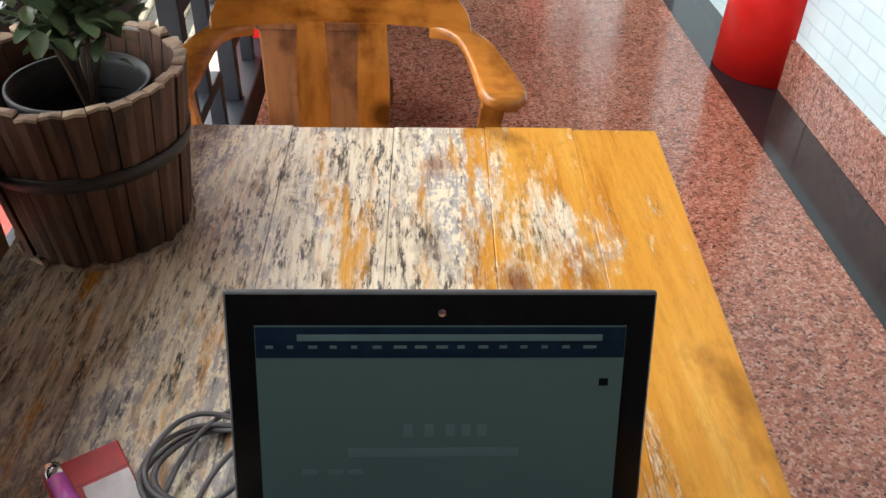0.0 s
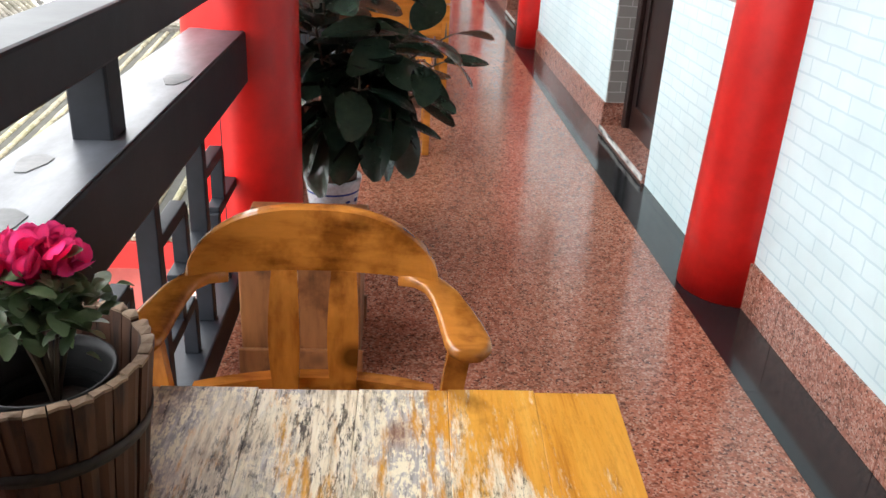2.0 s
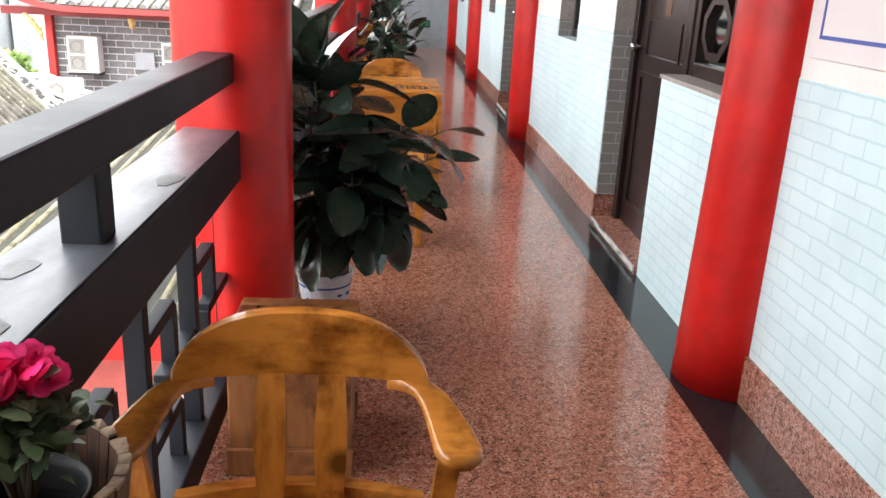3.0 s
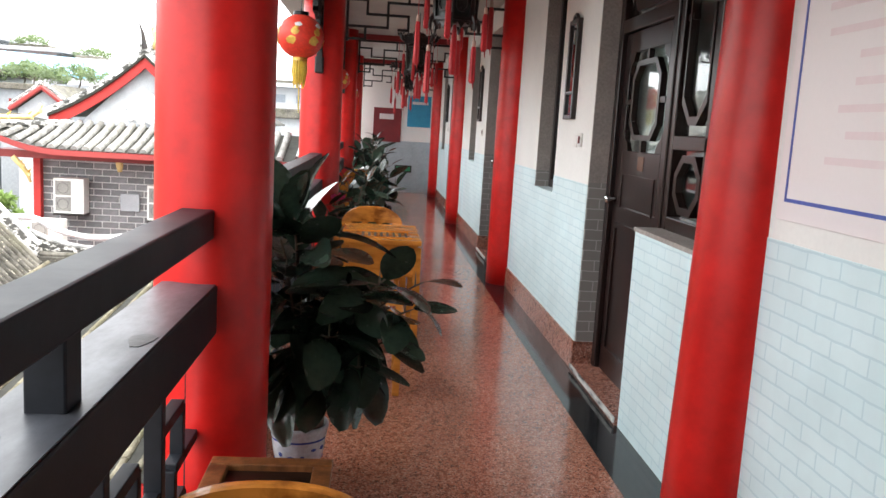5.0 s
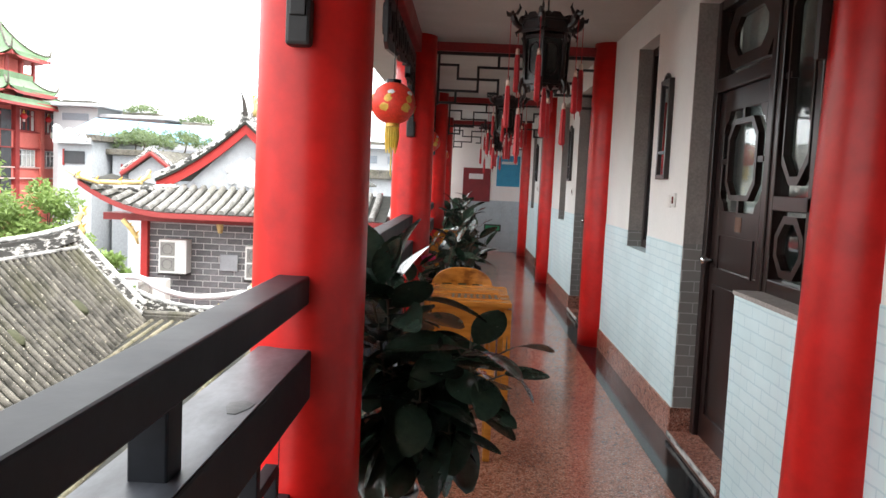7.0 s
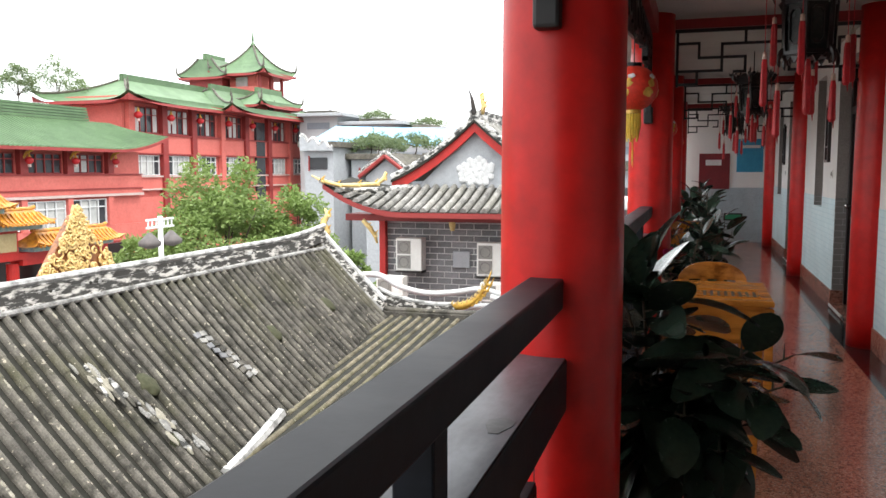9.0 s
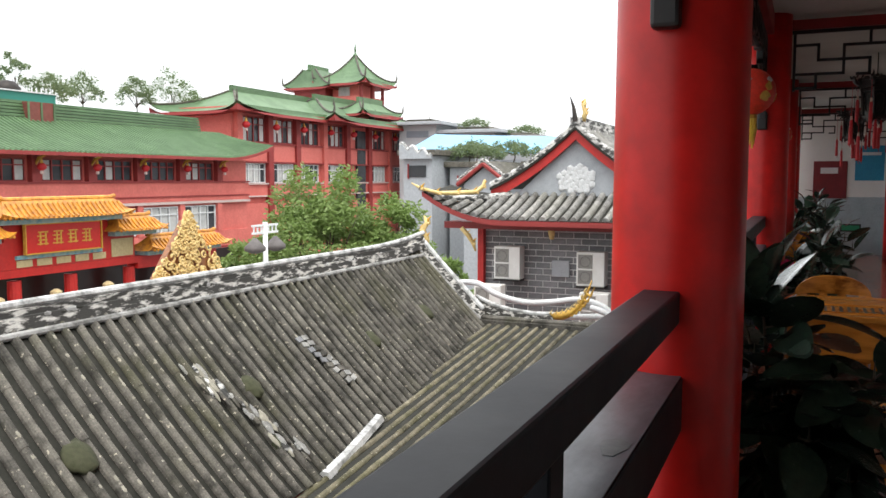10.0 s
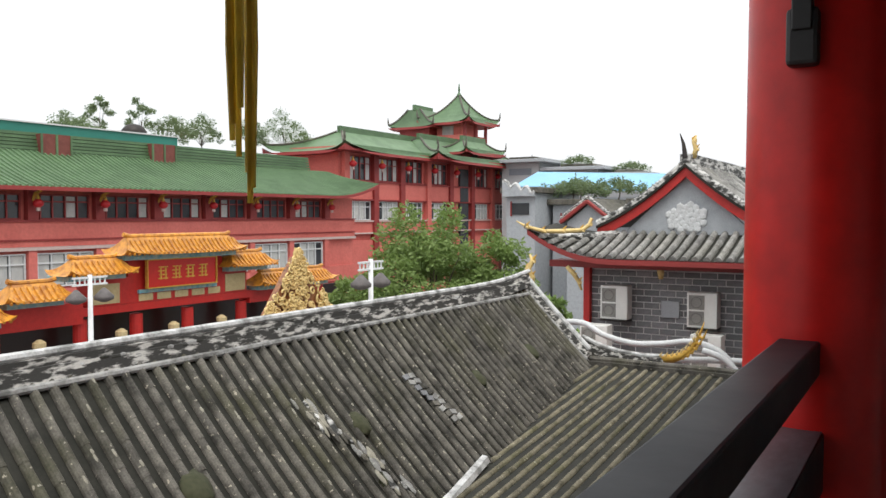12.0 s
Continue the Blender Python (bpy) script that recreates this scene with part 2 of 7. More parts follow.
CURTAIN = mat("pale_curtain", (0.50, 0.56, 0.54), (0.40, 0.46, 0.45), 0.9)
MIRROR = mat("mirror_glass", (0.85, 0.87, 0.87), (0.85, 0.87, 0.87), 0.03, metal=1.0, bump=0.0, rough_var=0.01)
TABLE = worn_table()
CHAIR = wood("honey_pine", (0.50, 0.185, 0.028), (0.25, 0.075, 0.012), 0.22, (6, 28, 28))
CHAIR_V = wood("honey_pine_upright", (0.48, 0.175, 0.027), (0.25, 0.075, 0.012), 0.25, (28, 28, 5))
BOXWOOD = wood("brown_box_wood", (0.27, 0.105, 0.035), (0.15, 0.055, 0.018), 0.4, (26, 26, 3))
TEATABLE = wood("orange_tea_table_wood", (0.50, 0.19, 0.030), (0.32, 0.11, 0.017), 0.25, (4, 30, 30), knots=False)
# Planter wood: brown deepened to carry the shade it stands in.
BARREL = wood("shaded_barrel_wood", (0.072, 0.027, 0.010), (0.008, 0.004, 0.003), 0.75, (60, 60, 5), knots=False, coat=0)
BARREL_RIM = wood("sawn_barrel_end", (0.30, 0.21, 0.14), (0.14, 0.09, 0.06), 0.85, (30, 30, 30), knots=False, coat=0)
IRON = mat("dark_iron", (0.03, 0.028, 0.027), (0.05, 0.04, 0.035), 0.5, metal=0.6)
PLASTIC = mat("black_plastic_pot", (0.012, 0.012, 0.013), (0.02, 0.02, 0.02), 0.5, bump=0.03)
PLASTIC.node_tree.nodes["Principled BSDF"].inputs["Specular IOR Level"].default_value = 0.2
SOIL = mat("dark_soil", (0.035, 0.022, 0.014), (0.015, 0.01, 0.008), 0.95, scale=30, fine=120, bump=0.9)
LEAF = mat("ficus_leaf", (0.034, 0.062, 0.044), (0.052, 0.088, 0.058), 0.25, scale=7, fine=50, bump=0.05, rand=0.45, coat=0.6)
LEAF_MID = mat("leaf_midrib", (0.05, 0.06, 0.025), (0.06, 0.03, 0.02), 0.4)
SMALL_LEAF = mat("azalea_leaf", (0.20, 0.28, 0.145), (0.12, 0.19, 0.09), 0.4, scale=20, rand=0.3)
PINK = mat("pink_petal", (1.0, 0.10, 0.40), (1.0, 0.06, 0.32), 0.6, scale=30, rand=0.1, grain=0.4)
STEM = mat("woody_stem", (0.07, 0.045, 0.025), (0.04, 0.03, 0.02), 0.8)
PORCELAIN = mat("white_porcelain", (0.62, 0.65, 0.70), (0.56, 0.6, 0.66), 0.15, bump=0.02)
BLUEGLAZE = mat("blue_glaze", (0.03, 0.06, 0.28), (0.06, 0.1, 0.36), 0.15, bump=0.0)
TERRA = mat("brown_clay_saucer", (0.16, 0.075, 0.045), (0.11, 0.05, 0.03), 0.6)
GLOSSBLACK = mat("gloss_black_bezel", (0.008, 0.008, 0.009), (0.01, 0.01, 0.011), 0.08, bump=0.0, rough_var=0.03)
SCREEN = glow("dim_screen", (0.045, 0.078, 0.076), 0.11)
SCREENBAR = mat("screen_toolbar", (0.010, 0.022, 0.042), (0.009, 0.02, 0.038), 0.2, bump=0.0)
SCREENTEXT = glow("screen_marks", (0.062, 0.098, 0.098), 0.12)
for q_ in (GLOSSBLACK, SCREEN, SCREENBAR, SCREENTEXT):
    q_.node_tree.nodes["Principled BSDF"].inputs["Specular IOR Level"].default_value = 0.16
LAPGREY = mat("grey_laptop_plastic", (0.10, 0.105, 0.11), (0.08, 0.085, 0.09), 0.35, bump=0.02)
CABLE = mat("grey_cable", (0.16, 0.155, 0.16), (0.12, 0.12, 0.12), 0.4, bump=0.0)
CARDRED = mat("red_card_packet", (0.62, 0.03, 0.03), (0.52, 0.02, 0.025), 0.35, bump=0.02)
CARDWHITE = mat("white_print", (0.75, 0.72, 0.72), (0.7, 0.68, 0.68), 0.4, bump=0.0)
LIGHTERPINK = mat("violet_lighter_plastic", (0.62, 0.12, 0.52), (0.5, 0.08, 0.42), 0.15, bump=0.0, coat=0.5)
CHROME = mat("chrome", (0.7, 0.7, 0.7), (0.6, 0.6, 0.6), 0.15, metal=1, bump=0.0)
LANTERNRED = mat("red_lantern_cloth", (0.72, 0.045, 0.02), (0.62, 0.03, 0.015), 0.55, scale=8, bump=0.05)
GOLD = mat("gold_paint", (0.70, 0.43, 0.08), (0.5, 0.28, 0.04), 0.38, metal=0.25, scale=14)
GOLDFRINGE = mat("gold_fringe", (0.92, 0.70, 0.10), (0.8, 0.56, 0.06), 0.55)
GOLDFRINGE.node_tree.nodes["Principled BSDF"].inputs["Transmission Weight"].default_value = 0.45
FILIGREE = mat("pale_gilt", (0.72, 0.55, 0.24), (0.6, 0.42, 0.15), 0.45, metal=0.1, scale=10)
# Distance haze is mixed into these pale far window and wall colours.
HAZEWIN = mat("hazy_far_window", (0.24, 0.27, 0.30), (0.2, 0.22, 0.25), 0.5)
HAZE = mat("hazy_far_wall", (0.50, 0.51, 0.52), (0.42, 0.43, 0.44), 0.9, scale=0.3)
TASSELRED = mat("red_tassel", (0.5, 0.012, 0.018), (0.36, 0.008, 0.012), 0.55)
CAPWHITE = mat("pale_bead", (0.62, 0.45, 0.36), (0.55, 0.34, 0.25), 0.4, bump=0.0)
LANTERNGLASS = mat("smoky_lantern_glass", (0.05, 0.055, 0.05), (0.018, 0.02, 0.02), 0.25, scale=14, bump=0.0)
NOTICERED = mat("dark_red_notice", (0.22, 0.015, 0.02), (0.17, 0.012, 0.018), 0.4)
POSTERBLUE = mat("blue_poster", (0.03, 0.27, 0.46), (0.04, 0.32, 0.5), 0.4)
EXITGREEN = glow("exit_sign_green", (0.02, 0.22, 0.10), 0.06)
BOARDPINK = mat("pale_notice_print", (0.78, 0.71, 0.71), (0.80, 0.75, 0.74), 0.35, scale=1.2, bump=0.0, grain=0.05)
BOARDBLUE = mat("blue_notice_border", (0.06, 0.10, 0.42), (0.07, 0.11, 0.42), 0.35)
BOARDTEXT = mat("faded_red_print", (0.75, 0.62, 0.63), (0.77, 0.66, 0.67), 0.4, bump=0.0, grain=0.1)
SWITCH = mat("white_switch_plastic", (0.72, 0.70, 0.66), (0.7, 0.68, 0.64), 0.35, bump=0.0)


def weathered_tile(name, base, dark, moss, speck):
    """Fired grey tile: damp dark blotches, moss in places and pale lichen specks."""
    m, n, l, b = nodes_of(name)
    v = coords(n, l)
    col = ramp(n, l, noise_tex(n, l, v, 5, 7, 0.65), [(0.36, dark), (0.52, base), (0.70, scale3(base, 1.45))])
    col = mixc(n, l, ramp(n, l, noise_tex(n, l, v, 1.3, 6), [(0.48, (0, 0, 0)), (0.66, (0.75, 0.75, 0.75))]), col, moss)
    spots = ramp(n, l, noise_tex(n, l, coords(n, l, (1, 1, 1)), 26, 3, 0.5), [(0.655, (0, 0, 0)), (0.70, (0.9, 0.9, 0.9))])
    col = mixc(n, l, spots, col, speck)
    col = mixc(n, l, 1.0, col, ramp(n, l, noise_tex(n, l, v, 70, 4), [(0.3, (0.65, 0.65, 0.65)), (0.7, (1.25, 1.25, 1.25))]), "MULTIPLY")
    oi = n.new("ShaderNodeObjectInfo")
    col = mixc(n, l, 1.0, col, ramp(n, l, oi.outputs["Random"], [(0, (0.78, 0.78, 0.78)), (1, (1.12, 1.12, 1.1))]), "MULTIPLY")
    l.new(col, b.inputs["Base Color"])
    b.inputs["Roughness"].default_value = 0.88
    bump_in(n, l, b, noise_tex(n, l, v, 40, 5), 0.6, 0.006)
    return m


# Near-black pans: shade between the tile courses is put into the colour.
PAN = mat("shade_dark_pan_tile", (0.026, 0.025, 0.018), (0.014, 0.014, 0.01), 0.9, scale=6, fine=40, bump=0.5)
TILE = weathered_tile("grey_roof_tile", (0.125, 0.115, 0.098), (0.04, 0.037, 0.03), (0.075, 0.072, 0.04), (0.42, 0.38, 0.30))
TILE_GREEN = weathered_tile("mossy_roof_tile", (0.19, 0.168, 0.115), (0.07, 0.062, 0.036), (0.12, 0.115, 0.05), (0.44, 0.41, 0.32))
TILE_PALE = weathered_tile("pale_grey_tile", (0.29, 0.285, 0.27), (0.15, 0.147, 0.14), (0.21, 0.205, 0.18), (0.45, 0.43, 0.38))
RIDGE_STONE = mat("blackened_ridge_render", (0.05, 0.048, 0.044), (0.62, 0.60, 0.56), 0.9, scale=6, fine=55, bump=0.5, stretch=(2.0, 0.9, 3.6), spread=(0.50, 0.60))
LEDGE = mat("grey_ridge_ledge", (0.36, 0.355, 0.34), (0.12, 0.118, 0.11), 0.9, scale=7, fine=60, bump=0.4, stretch=(1, 0.7, 1), spread=(0.45, 0.62))
MORTAR = mat("weathered_white_mortar", (0.60, 0.59, 0.56), (0.045, 0.045, 0.042), 0.9, scale=8, fine=60, bump=0.5, stretch=(1.2, 0.4, 1.8), spread=(0.42, 0.56))
RIDGECAP = mat("weathered_ridge_cap", (0.60, 0.60, 0.59), (0.22, 0.22, 0.21), 0.85, scale=5, fine=60, bump=0.3, spread=(0.45, 0.62))
LICHEN = mat("pale_lichen", (0.33, 0.31, 0.25), (0.22, 0.205, 0.16), 0.9)
MOSS = mat("moss_clump", (0.06, 0.06, 0.03), (0.04, 0.045, 0.02), 0.95, scale=30, bump=0.8)
BRICKGREY = mat("dark_grey_brick", (0.17, 0.173, 0.18), (0.24, 0.24, 0.245), 0.85, rand=0.35, scale=9)
JOINT = mat("pale_joint", (0.70, 0.70, 0.68), (0.60, 0.60, 0.58), 0.9)
GREYWALL = mat("grey_render", (0.42, 0.44, 0.46), (0.34, 0.36, 0.38), 0.85)
ACWHITE = mat("aircon_casing", (0.80, 0.79, 0.75), (0.74, 0.73, 0.69), 0.5, grain=0.3)
ACGRILL = mat("aircon_grille", (0.30, 0.29, 0.26), (0.22, 0.21, 0.2), 0.6)
PIPE = mat("white_pipe_wrap", (0.66, 0.67, 0.67), (0.55, 0.56, 0.56), 0.6)
REDWALL = mat("salmon_red_wall", (0.64, 0.165, 0.135), (0.56, 0.135, 0.11), 0.8, scale=0.5, fine=6, bump=0.05, grain=0.6)
REDTRIM = mat("dark_red_trim", (0.30, 0.034, 0.030), (0.23, 0.027, 0.025), 0.6, scale=1.0)
PALELINE = mat("pale_string_course", (0.6, 0.46, 0.42), (0.52, 0.4, 0.37), 0.8)
GREENROOF = mat("green_glazed_roof", (0.105, 0.185, 0.085), (0.075, 0.135, 0.062), 0.55, scale=0.8, fine=8, rand=0.2)
TEAL = mat("teal_sheet", (0.02, 0.20, 0.15), (0.018, 0.17, 0.13), 0.5, scale=0.4)
ORANGEROOF = mat("orange_glazed_roof", (0.66, 0.29, 0.03), (0.36, 0.13, 0.02), 0.4, scale=5, fine=30, rand=0.2, spread=(0.4, 0.66))
GATERED = mat("gate_red_paint", (0.52, 0.020, 0.015), (0.43, 0.017, 0.013), 0.5)
SIGNRED = mat("sign_red_enamel", (0.50, 0.016, 0.012), (0.44, 0.014, 0.011), 0.45, bump=0.0, grain=0.3)
CREAMPANEL = mat("tan_stone_panel", (0.55, 0.44, 0.24), (0.45, 0.35, 0.18), 0.7, scale=8)
GATEBLUE = mat("gate_blue_frieze", (0.12, 0.32, 0.40), (0.45, 0.5, 0.42), 0.6, scale=6)
WINDARK = mat("dark_window_glass", (0.03, 0.035, 0.04), (0.06, 0.065, 0.07), 0.12, bump=0.0, scale=0.6)
WINCURTAIN = mat("white_window_curtain", (0.55, 0.55, 0.52), (0.4, 0.41, 0.4), 0.8, scale=1.5)
LAMPSHADE = mat("dull_lamp_shade", (0.13, 0.115, 0.11), (0.09, 0.08, 0.078), 0.6)
DORMERWOOD = mat("red_brown_hatch", (0.20, 0.055, 0.04), (0.15, 0.04, 0.03), 0.7, scale=3)
WHITEPAINT = mat("white_lamp_paint", (0.72, 0.73, 0.73), (0.66, 0.67, 0.67), 0.4)
BLUEROOF = mat("light_blue_sheet_roof", (0.16, 0.40, 0.62), (0.22, 0.46, 0.66), 0.5, scale=0.4)
FOLIAGE = mat("tree_leaves", (0.13, 0.20, 0.05), (0.22, 0.30, 0.09), 0.6, scale=1.2, fine=8)
FOLIAGE_FAR = mat("far_leaves", (0.10, 0.14, 0.08), (0.14, 0.18, 0.11), 0.7, scale=1.0)


def let_light_through(m, color, share):
    """Thin leaves and petals pass part of the light on."""
    n, l = m.node_tree.nodes, m.node_tree.links
    t, x = n.new("ShaderNodeBsdfTranslucent"), n.new("ShaderNodeMixShader")
    t.inputs["Color"].default_value, x.inputs[0].default_value = (*color, 1), share
    l.new(n["Principled BSDF"].outputs[0], x.inputs[1]), l.new(t.outputs[0], x.inputs[2])
    l.new(x.outputs[0], n["Material Output"].inputs[0])


let_light_through(PINK, (1.0, 0.12, 0.42), 0.45)
let_light_through(FOLIAGE, (0.24, 0.36, 0.09), 0.25)
let_light_through(FOLIAGE_FAR, (0.26, 0.34, 0.14), 0.4)
BARK = mat("bark", (0.09, 0.07, 0.05), (0.06, 0.045, 0.035), 0.9)
GROUND = mat("street_paving", (0.22, 0.21, 0.2), (0.17, 0.165, 0.16), 0.85, scale=0.4)


# ---------------- shape helpers ----------------
def finish(name, bm, material, parent=None, label="", smooth=False):
    me = bpy.data.meshes.new(name)
    bmesh.ops.recalc_face_normals(bm, faces=bm.faces)
    bm.to_mesh(me)
    bm.free()
    me.materials.append(material)
    if smooth:
        for p in me.polygons:
            p.use_smooth = True
    ob = new(name, me)
    if parent:
        ob.parent = parent
    if label:
        tagged(ob, label)
    return ob


def part(name, bm, material, parent, label="", smooth=False):
    return finish(name, bm, material, parent, label, smooth)


def structure(name, bm, material, label, category, smooth=False):
    return tagged(finish(name, bm, material, None, "", smooth), label, category, kind="structure")


def thing(name, label, category, loc=(0, 0, 0), rz=0, group=""):
    e = new(name)
    e.empty_display_size = 0.05
    e.matrix_basis = pose(*loc, 0, 0, rz)
    return tagged(e, label, category, group)


def BM():
    return bmesh.new()


def box(bm, x0, x1, y0, y1, z0, z1, b=0.0, m=None):
    t = bmesh.new()
    bmesh.ops.create_cube(t, size=1)
    for v in t.verts:
        v.co = Vector((x0 if v.co.x < 0 else x1, y0 if v.co.y < 0 else y1, z0 if v.co.z < 0 else z1))
    if b:
        bmesh.ops.bevel(t, geom=t.edges[:], offset=b, segments=2, affect="EDGES", profile=0.5)
    if m:
        t.transform(m)
    me = bpy.data.meshes.new("tmp")
    t.to_mesh(me)
    t.free()
    bm.from_mesh(me)
    bpy.data.meshes.remove(me)
    return bm


def ring_skin(bm, rings, close=True, caps=True):
    vs = [[bm.verts.new(p) for p in r] for r in rings]
    n = len(vs[0])
    for a, b in zip(vs, vs[1:]):
        for k in range(n if close else n - 1):
            bm.faces.new((a[k], a[(k + 1) % n], b[(k + 1) % n], b[k]))
    if caps and close:
        bm.faces.new(vs[0][::-1])
        bm.faces.new(vs[-1])
    return bm


def lathe(bm, prof, cx=0, cy=0, n=32, caps=True, wob=0.0):
    rings = []
    for r, z in prof:
        rings.append([Vector((cx + r * (1 + wob * math.sin(5 * a + z * 3)) * math.cos(a), cy + r * (1 + wob * math.sin(5 * a + z * 3)) * math.sin(a), z)) for a in (2 * math.pi * k / n for k in range(n))])
    return ring_skin(bm, rings, True, caps)


def tube(bm, pts, r, n=8, caps=True):
    pts = [Vector(p) for p in pts]
    rr = r if isinstance(r, (list, tuple)) else [r] * len(pts)
    rings, side = [], None
    for k, p in enumerate(pts):
        d = (pts[min(k + 1, len(pts) - 1)] - pts[max(k - 1, 0)]).normalized()
        if side is None:
            side = d.cross(Vector((0.13, 0.31, 0.94)))
            if side.length < 0.1:
                side = d.cross(Vector((1, 0, 0)))
        side = (side - d * side.dot(d)).normalized()
        up = d.cross(side)
        rings.append([p + (side * math.cos(a) + up * math.sin(a)) * rr[k] for a in (2 * math.pi * j / n for j in range(n))])
    return ring_skin(bm, rings, True, caps)


def prism(bm, poly, axis, a, b):
    """A flat outline pushed from a to b along an axis; outline in the other two axes, in order."""
    def at(p, q):
        return {"x": (q, p[0], p[1]), "y": (p[0], q, p[1]), "z": (p[0], p[1], q)}[axis]
    return ring_skin(bm, [[at(p, a) for p in poly], [at(p, b) for p in poly]])


def bez(p0, p1, p2, n=8):
    p0, p1, p2 = Vector(p0), Vector(p1), Vector(p2)
    return [(1 - t) ** 2 * p0 + 2 * t * (1 - t) * p1 + t * t * p2 for t in (k / n for k in range(n + 1))]


# ---------------- the gallery: floor, walls, ceiling ----------------
XW, XBL, XR = 1.27, 1.05, -0.63
COLS = [3.0, 8.1, 13.1, 17.9]
Y0, Y1, ZC = -5.0, 18.7, 2.9
BAY = 5.05

structure("floor", box(BM(), -0.86, XW + 0.4, Y0, Y1, -0.35, -0.012), MORTAR, "concrete slab under the polished granite floor", "floor")
# Runs unseen past the rail and over the rooms to block sky and sun.
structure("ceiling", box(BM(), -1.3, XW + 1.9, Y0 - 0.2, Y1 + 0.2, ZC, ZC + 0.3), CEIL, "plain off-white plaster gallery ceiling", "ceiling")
structure("wall_end", box(BM(), -0.84, XW + 1.9, Y1, Y1 + 0.2, 1.15, ZC), WHITE, "white plaster end wall of the gallery", "wall")
structure("wall_end_dado", box(BM(), -0.84, XW + 1.9, Y1 - 0.004, Y1 + 0.2, -0.1, 1.146), DADO_END, "dull blue painted dado on the end wall", "wall")
# Unseen end wall, kept grey to cut light bounced back at the table.
structure("wall_back", box(BM(), -0.84, XW + 1.9, Y0 - 0.2, Y0, -0.1, ZC), GREY_PAINT, "plain grey wall closing the gallery", "wall")
# Unseen wall, added to keep sky light off the table's left.
structure("wall_light_block", box(BM(), -0.84, -0.72, Y0, 0.22, 0.0, ZC), GREY_PAINT, "unseen grey wall added to shade the table corner", "wall")

# wall pieces along the corridor; openings are left between them
OPEN = []          # y0, y1, z0, z1
for k in range(-1, 3):
    o = k * BAY
    OPEN.append((3.16 + o, 5.16 + o, 0.0, 2.66))      # door and casement
    OPEN.append((6.15 + o, 6.86 + o, 1.07, 2.66))     # tall window
ys = sorted({Y0, Y1} | {v for q in OPEN for v in q[:2] if Y0 < v < Y1})
wn_ = 0
for a, b in zip(ys, ys[1:]):
    mid = (a + b) / 2
    spans = [(0.0, ZC)]
    for y0, y1, z0, z1 in OPEN:
        if y0 < mid < y1:
            spans = [s for s in ((0.0, z0), (z1, ZC)) if s[1] - s[0] > 0.01]
    for z0, z1 in spans:
        for lo, hi, m, lab in ((0.0, 1.2, DADO, "dado painted as pale blue brickwork"), (1.2, ZC, WHITE, "white plaster corridor wall")):
            s0, s1 = max(z0, lo), min(z1, hi)
            if s1 - s0 > 0.01:
                wn_ += 1
                off = 0.0 if m is WHITE else -0.003
                structure(f"wall_east_{wn_}", box(BM(), XW + off, XW + 0.16, a, b, s0, s1), m, lab, "wall")
structure("room_wall", box(BM(), XW + 1.6, XW + 1.7, Y0, Y1, 0, ZC), WHITE, "plain wall closing the rooms behind", "wall")


def reveal(y, z0, z1, x1, sgn):
    box_ = BM()
    box(box_, XW - 0.001, x1, y if sgn > 0 else y - 0.012, y + 0.012 if sgn > 0 else y, z0, z1)
    return box_


for k in range(-1, 3):
    o = k * BAY
    # far jamb of each door: grey brick paint below, grey plaster above
    structure("trim_jamb", box(BM(), XW + 0.001, XW + 0.15, 5.148 + o, 5.165 + o, 0.19, 1.215), GREY_BRICK, "grey brick-patterned door reveal", "reveal")
    structure("trim_jamb", box(BM(), XW + 0.001, XW + 0.15, 5.148 + o, 5.165 + o, 1.215, 2.66), GREY_PAINT, "grey painted door reveal", "reveal")
    structure("trim_jamb", box(BM(), XW - 0.012, XW + 0.15, 5.144 + o, 5.166 + o, 0.0, 0.19), SKIRT, "granite foot of the door reveal", "skirting")
    structure("trim_reveal", box(BM(), XW + 0.001, XW + 0.15, 6.848 + o, 6.864 + o, 1.07, 1.2), GREY_BRICK, "grey brick-patterned window reveal", "reveal")
    structure("trim_reveal", box(BM(), XW + 0.001, XW + 0.15, 6.848 + o, 6.864 + o, 1.2, 2.66), GREY_PAINT, "grey painted window reveal", "reveal")
    # parapet wall under the casement
    structure("wall_parapet", box(BM(), XW - 0.003, XW + 0.13, 3.16 + o, 4.14 + o, 0.0, 1.04), DADO, "low wall painted as pale blue brickwork", "wall")
    structure("trim_ledge", box(BM(), XW - 0.012, XW + 0.15, 3.16 + o, 4.146 + o, 1.04, 1.062, 0.003), GREY_PAINT, "grey painted ledge under the casement", "ledge")
    st = BM()
    box(st, XW - 0.02, XW + 0.42, 4.146 + o, 5.143 + o, 0.0, 0.045, 0.004)
    structure("trim_threshold", st, SKIRT, "red granite door threshold with a pale nosing", "threshold")
    structure("trim_nosing", box(BM(), XW - 0.028, XW - 0.019, 4.146 + o, 5.143 + o, 0.018, 0.047), MORTAR, "pale nosing of the door threshold", "threshold")

# skirting of red granite, slab by slab
sk = tagged(new("baseboard"), "red granite skirting slabs along the corridor wall", "skirting", kind="structure")
